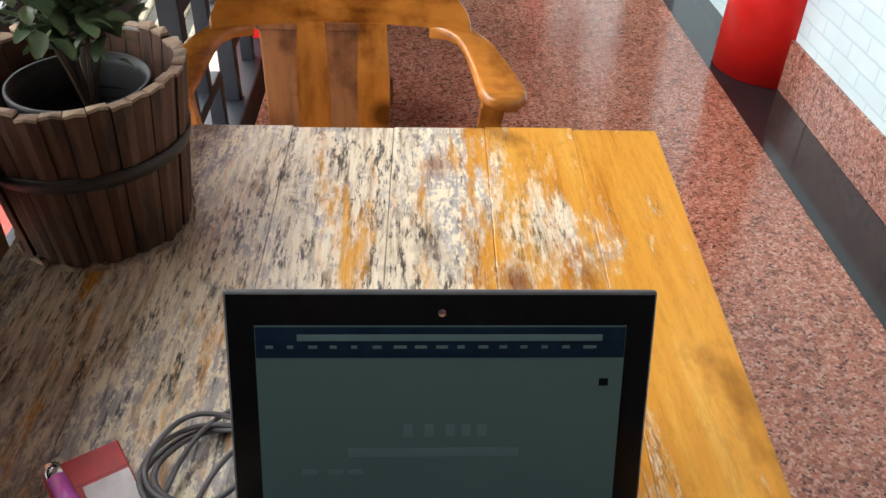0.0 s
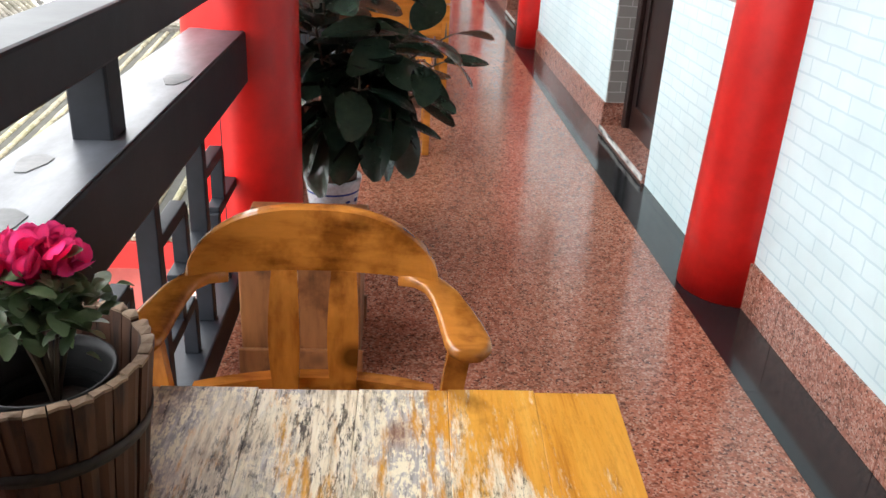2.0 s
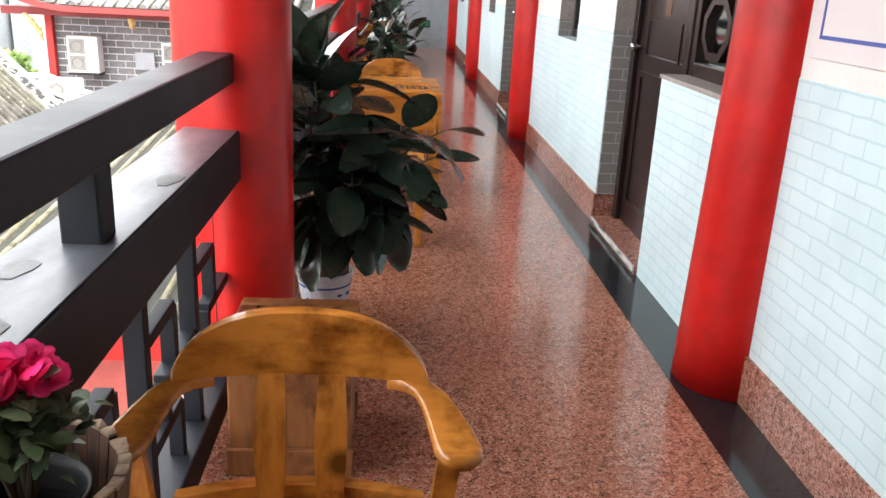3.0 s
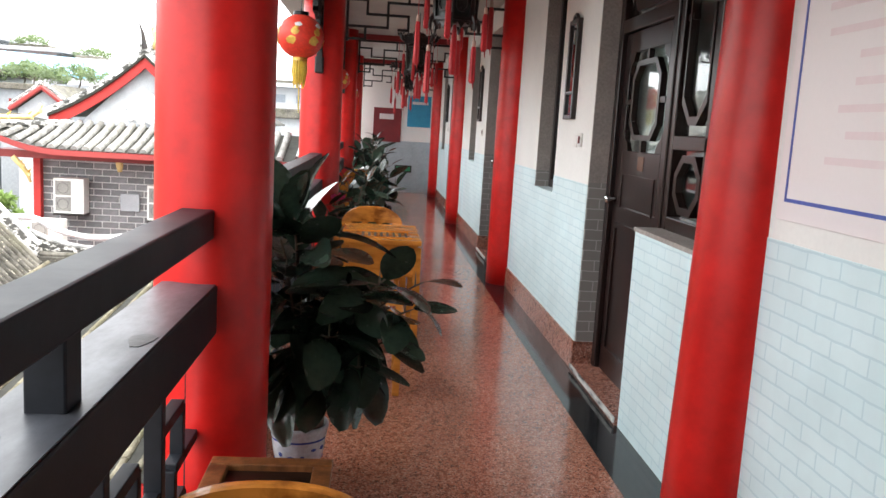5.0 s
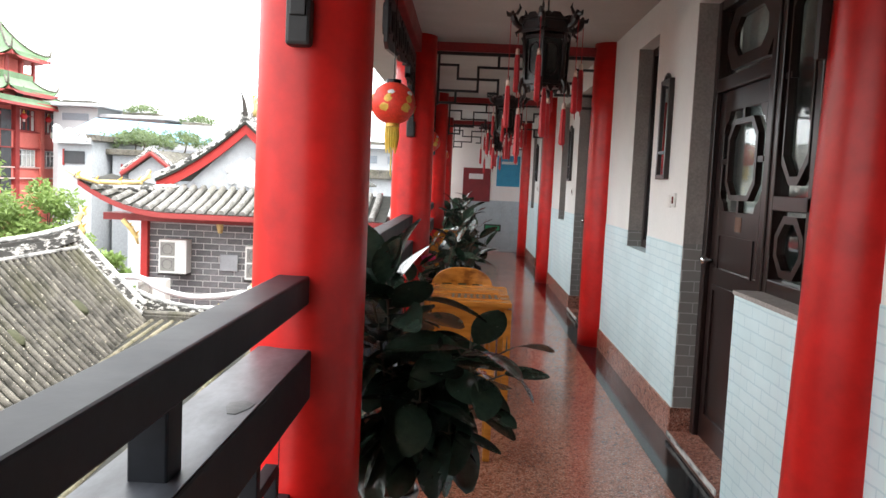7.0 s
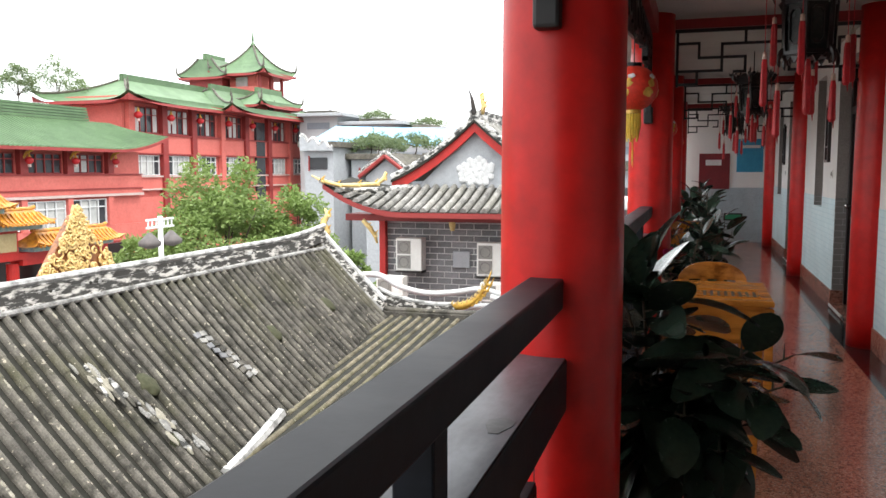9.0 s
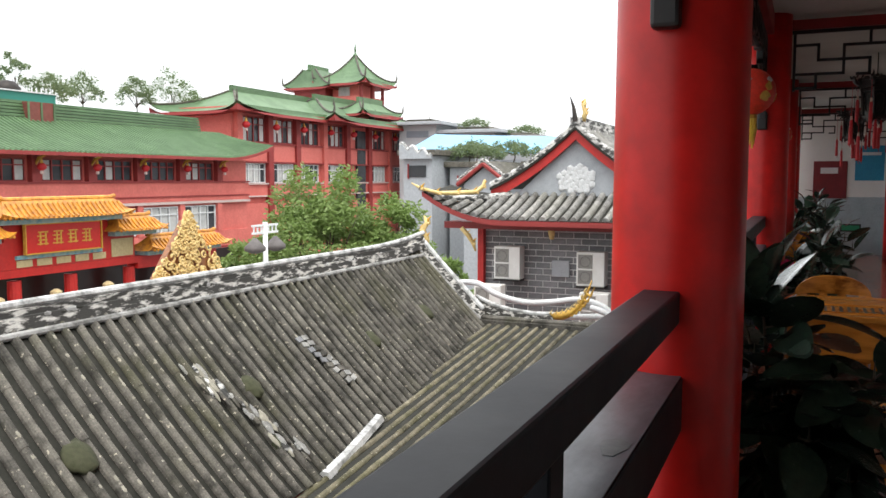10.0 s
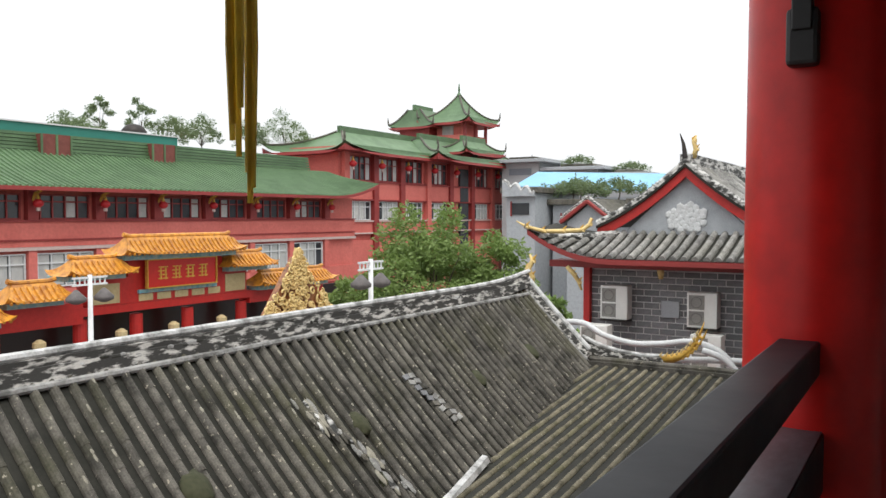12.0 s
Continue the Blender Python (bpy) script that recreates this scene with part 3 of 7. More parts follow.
for a, b in zip(ys, ys[1:]):
    mid = (a + b) / 2
    rel = (mid - 4.65) % BAY
    if rel < 0.5 or rel > BAY - 0.5:
        continue
    segs = [(a, b)]
    if any(abs(a - (3.16 + k * BAY)) < 1e-6 for k in range(-1, 3)):
        segs = [(a, a + 0.984)]
    for s0, s1 in segs:
        n = max(1, round((s1 - s0) / 0.6))
        for i in range(n):
            part("skirting_slab", box(BM(), XW - 0.016, XW, s0 + (s1 - s0) * i / n + 0.001, s0 + (s1 - s0) * (i + 1) / n - 0.001, 0.0, 0.19, 0.002), SKIRT, sk)

# floor slabs
fl = tagged(new("floor_paving"), "polished red granite slabs with thin joints", "floor", kind="structure")
rng = random.Random(5)
slab = {}
yy = Y0
while yy < Y1 - 0.01:
    for x0, x1 in ((-0.86, -0.31), (-0.31, 0.37), (0.37, XBL)):
        key = (x0, x1)
        h = min(0.9, Y1 - yy)
        ob = part("floor_slab", box(BM(), 0, x1 - x0 - 0.0012, 0, h - 0.0012, -0.02, 0.0), FLOOR, fl)
        ob.location = (x0, yy, rng.uniform(-0.0004, 0))
    part("band_slab", box(BM(), XBL, XW + 0.01, yy, yy + min(0.9, Y1 - yy) - 0.001, -0.02, 0.0), BAND, fl, "black polished granite border slab")
    yy += 0.9

def octagon(y0, y1, z0, z1, c):
    return [(y0 + c, z0), (y1 - c, z0), (y1, z0 + c), (y1, z1 - c), (y1 - c, z1), (y0 + c, z1), (y0, z1 - c), (y0, z0 + c)]


def loop_bar(bm, pts, w, x0, x1):
    """A closed moulding that follows an outline in y and z."""
    cy, cz = sum(p[0] for p in pts) / len(pts), sum(p[1] for p in pts) / len(pts)
    def grow(k):
        out = []
        for y, z in pts:
            d = Vector((y - cy, z - cz))
            out.append((y + k * d.x / d.length, z + k * d.y / d.length))
        return out
    a, b = grow(-w), grow(w)
    n = len(pts)
    vs = [[bm.verts.new((x, *p)) for p in q] for x, q in ((x0, a), (x0, b), (x1, b), (x1, a))]
    for r, s in zip(vs, vs[1:] + vs[:1]):
        for k in range(n):
            bm.faces.new((r[k], r[(k + 1) % n], s[(k + 1) % n], s[k]))
    return bm


# ---------------- columns and beams ----------------
def column(x, y, r, label, z0=0.0, lean=0.0):
    c = thing("column", label, "column", (x, y, z0), group="red columns")
    b = BM()
    lathe(b, [(r, 0.0), (r, 0.3), (r, 0.8), (r, 1.2), (r * 0.995, 1.6), (r * 0.985, 2.2), (r * 0.975, ZC - z0)], n=56, wob=0.003)
    part("shaft", b, RED, c, smooth=True)
    if lean:
        c.matrix_basis = pose(x, y, z0, 0, lean, 0)
    return c


for y in [-2.1] + COLS:
    column(XW + 0.0, y - 0.05 if y == 3.0 else y, 0.195 if y == 3.0 else 0.18, "round red lacquered column set against the corridor wall", 0.0, 1.6 if y == 3.0 else 0.0)
    column(-0.604, y - 0.05, 0.196, "round red lacquered column standing at the balustrade", 0.0)

LAT_L = [((268, 155), (268, 345)), ((268, 200), (330, 200)), ((330, 200), (330, 250)), ((330, 250), (460, 250)), ((460, 250), (460, 300)),
         ((395, 205), (395, 295)), ((395, 205), (520, 205)), ((460, 165), (460, 205)), ((268, 295), (395, 295)), ((325, 295), (325, 340)), ((268, 340), (325, 340)), ((460, 300), (430, 300))]


def lattice_xz(X, Y):
    return -0.40 + (X - 265) / 510 * 1.53, 2.765 - (Y - 155) * 0.002576


for y in COLS:
    bm = thing("cross_beam", "red cross beam with a hanging black fretwork lattice", "beam", (0, y, 0), group="cross beams")
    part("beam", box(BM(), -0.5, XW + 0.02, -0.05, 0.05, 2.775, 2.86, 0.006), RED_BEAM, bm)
    part("frame_bar", box(BM(), -0.44, 1.12, -0.018, 0.018, 2.745, 2.774), BLACK_WOOD, bm)
    for (p, q) in LAT_L:
        for mirror in (0, 1):
            (xa, za), (xb, zb) = lattice_xz(*p), lattice_xz(*q)
            if mirror:
                xa, xb = 0.73 - xa, 0.73 - xb
            w = 0.0115
            part("lattice_bar", box(BM(), min(xa, xb) - w, max(xa, xb) + w, -0.014, 0.014, min(za, zb) - w, max(za, zb) + w), BLACK_WOOD, bm)
    part("jamb_bar", box(BM(), 1.10, 1.13, -0.018, 0.018, 2.0, 2.774), BLACK_WOOD, bm)

# long eave beam over the balustrade and the black hanging frieze under it
for a, b in zip([-2.1] + COLS, COLS):
    eb = thing("eave_beam", "red beam over the balustrade with black carved frieze boards", "beam", (-0.62, a, 0), group="eave beams")
    L = b - a
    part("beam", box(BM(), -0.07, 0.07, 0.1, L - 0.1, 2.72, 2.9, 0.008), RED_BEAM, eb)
    for e, s in ((0.16, 1), (L - 0.26, -1)):
        # stepped fretwork bracket hanging beside each column
        for y0, y1, z0, z1 in ((0.0, 1.25, 2.64, 2.70), (0.0, 0.05, 2.02, 2.64), (0.1, 0.95, 2.52, 2.56), (0.3, 0.34, 2.3, 2.64), (0.05, 0.34, 2.3, 2.34), (0.62, 0.66, 2.4, 2.64), (0.34, 0.66, 2.4, 2.44),
                               (0.05, 0.2, 2.14, 2.18), (0.16, 0.2, 2.14, 2.34), (0.93, 0.97, 2.46, 2.64), (1.21, 1.25, 2.5, 2.64)):
            q0, q1 = (e + y0, e + y1) if s > 0 else (e - y1, e - y0)
            part("frieze_bar", box(BM(), -0.025, 0.025, q0, q1, z0, z1, 0.004), BLACK_WOOD, eb)
        for y0, y1, z0, z1 in ((0.02, 0.30, 2.2, 2.66), (0.36, 0.6, 2.36, 2.66), (0.68, 0.92, 2.48, 2.66)):
            q0, q1 = (e + y0, e + y1) if s > 0 else (e - y1, e - y0)
            part("frieze_board", prism(BM(), [(q0, z0 + 0.06), (q0 + 0.05, z0), (q1 - 0.05, z0), (q1, z0 + 0.06), (q1, z1), (q0, z1)], "x", -0.012, 0.012), BLACK_WOOD, eb)
            part("frieze_carving", loop_bar(BM(), octagon(q0 + 0.05, q1 - 0.05, z0 + 0.06, z1 - 0.05, 0.04), 0.022, -0.026, 0.026), BLACK_WOOD, eb)
        if s < 0:
            for y0, y1, z0 in ((0.97, 1.65, 2.44), (1.70, 2.55, 2.38)):
                q0, q1 = e - y1, e - y0
                part("frieze_board", prism(BM(), [(q0, z0), (q0 + 0.1, z0 - 0.03), (q1 - 0.1, z0 + 0.02), (q1, z0 + 0.05), (q1, 2.72), (q0, 2.72)], "x", -0.012, 0.012), BLACK_WOOD, eb)
                for k in range(3):
                    c0 = q0 + (q1 - q0) * (k + 0.15) / 3
                    part("frieze_carving", loop_bar(BM(), octagon(c0, c0 + (q1 - q0) * 0.23, z0 + 0.07, z0 + 0.24, 0.03), 0.018, -0.026, 0.026), BLACK_WOOD, eb)
        part("frieze_drop", box(BM(), -0.04, 0.04, e - 0.03 if s > 0 else e - 0.04, e + 0.05 if s > 0 else e + 0.02, 1.93, 2.08, 0.012), BLACK_WOOD, eb)

# ---------------- balustrade ----------------
for a, b in zip([-2.1] + COLS, COLS):
    a2, b2 = a - 0.05 + 0.17, b - 0.05 - 0.17
    L = b2 - a2
    r = thing("balustrade", "black painted timber balustrade with a glossy chipped handrail", "railing", (XR, a2, 0), group="balustrades")
    part("handrail", box(BM(), -0.045, 0.062, 0.0, L, 1.105, 1.2, 0.007), BLACK, r, "glossy black handrail")
    part("mid_rail", box(BM(), -0.11, 0.075, 0.0, L, 0.79, 0.955, 0.008), BLACK, r, "wide black middle rail with chipped paint")
    part("rail_top", box(BM(), -0.105, 0.070, 0.0, L, 0.954, 0.957), RAILTOP, r, "worn top face of the middle rail, paled for sky sheen")
    part("bottom_rail", box(BM(), -0.06, 0.05, 0.0, L, 0.06, 0.17, 0.006), BLACK, r)
    n = 4
    off = (1.6 - a2) % 1.1 if a < 0 else 0.55
    yv = off
    while yv < L - 0.2:
        part("post", box(BM(), -0.035, 0.04, yv - 0.04, yv + 0.04, 0.95, 1.108, 0.005), BLACK, r)
        yv += 1.1
    # fretwork below the middle rail
    cell = 0.44
    m = int(L / cell)
    for i in range(m + 1):
        y = L * i / m
        part("upright", box(BM(), -0.025, 0.025, max(0, y - 0.02), min(L, y + 0.02), 0.17, 0.79, 0.003), BLACK, r)
        if i < m:
            w = L / m
            for z, y0, y1 in ((0.62, 0.0, 0.55), (0.45, 0.35, 1.0), (0.33, 0.0, 0.6)):
                part("fret_bar", box(BM(), -0.02, 0.02, y + y0 * w, y + y1 * w, z - 0.017, z + 0.017, 0.003), BLACK, r)
            for yq, z0, z1 in ((0.55, 0.45, 0.62), (0.35, 0.33, 0.45), (0.6, 0.17, 0.33)):
                part("fret_upright", box(BM(), -0.02, 0.02, y + yq * w - 0.017, y + yq * w + 0.017, z0, z1, 0.003), BLACK, r)
    if a < 0:
        for yv, xv, s in ((2.06, 0.03, 0.06), (1.42, -0.05, 0.05), (1.15, 0.0, 0.07)):
            c = BM()
            prism(c, [(xv + s * 0.5 * math.cos(t) * (1 + 0.3 * math.sin(3 * t)), yv - a2 + s * math.sin(t)) for t in (i * math.pi / 5 for i in range(10))], "z", 0.9572, 0.9585)
            part("paint_chip", c, CHIP, r, "bare patch where paint has flaked")


# ---------------- doors and windows ----------------
def door_set(o, idx):
    XD = XW + 0.145
    d = tagged(new(f"door_{idx}"), "dark brown carved timber door with octagonal glass, closed", "door", kind="structure")
    d.location = (0, o, 0)
    part("frame_post", box(BM(), XD - 0.03, XD + 0.08, 5.075, 5.146, 0.045, 2.66, 0.006), DARKWOOD, d)
    part("frame_post", box(BM(), XD - 0.035, XD + 0.08, 4.13, 4.20, 0.045, 2.66, 0.006), DARKWOOD, d)
    part("transom_bar", box(BM(), XD - 0.03, XD + 0.08, 4.202, 5.073, 2.12, 2.20, 0.006), DARKWOOD, d)
    part("head", box(BM(), XD - 0.03, XD + 0.08, 4.202, 5.073, 2.60, 2.66, 0.006), DARKWOOD, d)
    part("transom_panel", loop_bar(BM(), octagon(4.32, 4.96, 2.27, 2.55, 0.09), 0.06, XD, XD + 0.035), DARKWOOD, d)
    part("transom_pane", box(BM(), XD + 0.015, XD + 0.021, 4.2, 5.07, 2.2, 2.6), DOORGLASS, d).visible_shadow = False
    leaf = part("door_leaf", box(BM(), XD, XD + 0.045, 4.205, 5.07, 0.05, 1.10, 0.004), DARKWOOD, d)
    part("stile", box(BM(), XD, XD + 0.045, 4.205, 4.30, 1.10, 2.118, 0.004), DARKWOOD, leaf)
    part("stile", box(BM(), XD, XD + 0.045, 4.97, 5.07, 1.10, 2.118, 0.004), DARKWOOD, leaf)
    part("rail", box(BM(), XD, XD + 0.045, 4.30, 4.97, 1.10, 1.43, 0.004), DARKWOOD, leaf)
    part("rail", box(BM(), XD, XD + 0.045, 4.30, 4.97, 2.0, 2.118, 0.004), DARKWOOD, leaf)
    part("pane", box(BM(), XD + 0.018, XD + 0.024, 4.30, 4.97, 1.43, 2.0), DOORGLASS, leaf, "clear glass door pane").visible_shadow = False
    part("octagon_moulding", loop_bar(BM(), octagon(4.40, 4.85, 1.51, 1.93, 0.085), 0.018, XD - 0.008, XD + 0.03), DARKWOOD, leaf)
    for y0, y1, z0, z1 in ((4.62, 4.65, 1.43, 1.51), (4.62, 4.65, 1.93, 2.0), (4.30, 4.40, 1.7, 1.73), (4.85, 4.97, 1.7, 1.73)):
        part("glazing_bar", box(BM(), XD - 0.004, XD + 0.03, y0, y1, z0, z1), DARKWOOD, leaf)
    for y, z in ((4.3, 1.43), (4.97, 1.43), (4.3, 2.0), (4.97, 2.0)):
        sy, sz = (1 if y < 4.6 else -1), (1 if z < 1.7 else -1)
        part("corner_fillet", prism(BM(), [(y, z), (y + 0.1 * sy, z), (y + 0.07 * sy, z + 0.05 * sz), (y + 0.03 * sy, z + 0.07 * sz), (y, z + 0.12 * sz)], "x", XD, XD + 0.03), DARKWOOD, leaf)
    part("panel_moulding", loop_bar(BM(), [(4.31, 0.2), (4.96, 0.2), (4.96, 0.98), (4.31, 0.98)], 0.02, XD - 0.012, XD + 0.004), DARKWOOD, leaf)
    part("panel_moulding", loop_bar(BM(), [(4.36, 1.09), (4.92, 1.09), (4.92, 1.29), (4.36, 1.29)], 0.01, XD - 0.006, XD + 0.004), DARKWOOD, leaf)
    part("notice_label", box(BM(), XD - 0.002, XD, 4.56, 4.66, 1.325, 1.405), TERRA, leaf, "small tan paper label")
    kb = BM()
    lathe(kb, [(0.012, 0), (0.012, 0.03), (0.026, 0.045), (0.028, 0.06), (0.016, 0.072)], n=16)
    kb.transform(Matrix.Translation((XD, 5.02, 1.13)) @ Matrix.Rotation(radians(-90), 4, "Y"))
    part("door_knob", kb, CHROME, leaf, "polished steel door knob", True)
    w = tagged(new(f"window_{idx}"), "dark brown carved casement above a low wall, closed", "window", kind="structure")
    w.location = (0, o, 0)
    for y0, y1, z0, z1 in ((3.16, 3.22, 1.062, 2.66), (4.07, 4.128, 1.062, 2.66), (3.22, 4.07, 1.062, 1.13), (3.22, 4.07, 2.60, 2.66), (3.22, 4.07, 1.46, 1.53), (3.62, 3.68, 1.13, 2.60)):
        part("window_frame", box(BM(), XD - 0.025, XD + 0.05, y0, y1, z0, z1, 0.005), DARKWOOD, w)
    part("pane", box(BM(), XD + 0.012, XD + 0.018, 3.2, 4.08, 1.1, 2.62), DOORGLASS, w, "clear casement glass").visible_shadow = False
    for y0, y1 in ((3.27, 3.57), (3.73, 4.02)):
        part("lattice_loop", loop_bar(BM(), octagon(y0, y1, 1.6, 2.52, 0.1), 0.02, XD - 0.015, XD + 0.03), DARKWOOD, w)
        part("lattice_loop", loop_bar(BM(), octagon(y0, y1, 1.17, 1.42, 0.08), 0.02, XD - 0.015, XD + 0.03), DARKWOOD, w)
        part("glazing_bar", box(BM(), XD - 0.008, XD + 0.03, y0 - 0.05, y0 + 0.02, 2.08, 2.11), DARKWOOD, w)
        part("glazing_bar", box(BM(), XD - 0.008, XD + 0.03, y1 - 0.02, y1 + 0.05, 2.08, 2.11), DARKWOOD, w)
    cu = BM()
    ring_skin(cu, [[(XD + 0.13 + 0.012 * math.sin(i * 1.9), 3.16 + i * 0.04, z) for i in range(50)] for z in (0.1, 2.62)], close=False)
    tagged(finish("curtain", cu, CURTAIN, None, "", True), "pale green curtain hanging behind the door glass", "curtain").location = (0, o, 0)
    # tall window
    t = tagged(new(f"window_{idx + 4}"), "tall narrow dark window set in a grey reveal", "window", kind="structure")
    t.location = (0, o, 0)
    for y0, y1, z0, z1 in ((6.15, 6.2, 1.07, 2.66), (6.79, 6.847, 1.07, 2.66), (6.2, 6.79, 1.07, 1.13), (6.2, 6.79, 2.6, 2.66), (6.47, 6.51, 1.13, 2.6)):
        part("window_frame", box(BM(), XW + 0.11, XW + 0.155, y0, y1, z0, z1, 0.004), DARKWOOD, t)
    part("pane", box(BM(), XW + 0.13, XW + 0.136, 6.2, 6.79, 1.13, 2.6), WINDARK, t)
    # framed wall mirror and switch
    mr = thing("wall_mirror", "narrow dark-framed wall mirror hung beside the door", "mirror", (XW, 5.745 + o, 1.61), group="wall mirrors")
    part("glass", box(BM(), -0.02, -0.012, -0.09, 0.09, 0.03, 0.64), MIRROR, mr, "mirror glass")
    for y0, y1, z0, z1 in ((-0.125, -0.09, 0, 0.67), (0.09, 0.125, 0, 0.67), (-0.09, 0.09, 0, 0.03), (-0.09, 0.09, 0.64, 0.67), (-0.09, 0.09, 0.17, 0.19)):
        part("frame_bar", box(BM(), -0.035, 0.0, y0, y1, z0, z1, 0.004), DARKWOOD, mr)
    cr = BM()
    tube(cr, bez((-0.02, -0.06, 0.67), (-0.02, 0, 0.74), (-0.02, 0.06, 0.67)), 0.012, 6)
    part("crest", cr, DARKWOOD, mr)
    sw = thing("light_switch", "white plastic switch plate on the white wall", "switch", (XW, 5.43 + o, 1.43), group="switches")
    part("plate", box(BM(), -0.012, 0, -0.045, 0.045, 0, 0.09, 0.004), SWITCH, sw)
    part("slot", box(BM(), -0.015, -0.011, -0.018, 0.016, 0.022, 0.068), GLOSSBLACK, sw, "dark card slot")
    sp = thing("socket_plate", "white blank plate beside the switch", "switch", (XW, 5.54 + o, 1.425), group="switches")
    part("plate", box(BM(), -0.01, 0, -0.04, 0.04, 0, 0.08, 0.004), SWITCH, sp)


for k in range(0, 3):
    door_set(k * BAY, k + 1)

# notice board on the near wall
nb = thing("notice_board", "pale printed notice with a blue border line on the wall", "sign", (XW, 1.9, 1.30))
part("panel", box(BM(), -0.012, 0, -0.85, 0.80, -0.03, 1.1, 0.002), BOARDPINK, nb)
for y0, y1, z0, z1 in ((-0.79, 0.755, 0.03, 0.042), (-0.79, 0.755, 1.04, 1.052), (0.745, 0.755, 0.042, 1.04), (-0.79, -0.78, 0.042, 1.04)):
    part("border_line", box(BM(), -0.0145, -0.012, y0, y1, z0, z1), BOARDBLUE, nb, "blue border line")
rng = random.Random(3)
for i in range(11):
    z = 0.16 + i * 0.075
    part("text_bar", box(BM(), -0.0135, -0.012, -0.6, 0.62 - rng.uniform(0, 0.3), z, z + 0.022), BOARDTEXT, nb, "faded line of print")

# end wall fittings
e1 = thing("notice_board", "dark red notice board on the end wall", "sign", (0.155, Y1, 1.12))
part("panel", box(BM(), -0.31, 0.31, -0.03, 0, 0, 0.75, 0.006), NOTICERED, e1)
part("paper", box(BM(), -0.18, 0.14, -0.034, -0.03, 0.5, 0.62), CARDWHITE, e1, "white paper strip")
e2 = thing("poster", "bright blue poster on the end wall", "poster", (0.86, Y1, 1.48))
part("sheet", box(BM(), -0.26, 0.26, -0.012, 0, 0, 0.69), POSTERBLUE, e2)
part("text_bar", box(BM(), -0.16, 0.2, -0.0145, -0.012, 0.5, 0.56), CARDWHITE, e2)
e3 = thing("exit_sign", "green exit sign low on the end wall", "sign", (0.56, Y1, 0.45))
part("casing", box(BM(), -0.19, 0.19, -0.03, 0, 0, 0.16, 0.005), IRON, e3)
part("panel", box(BM(), -0.16, 0.16, -0.034, -0.03, 0.03, 0.13), EXITGREEN, e3, "green sign panel")


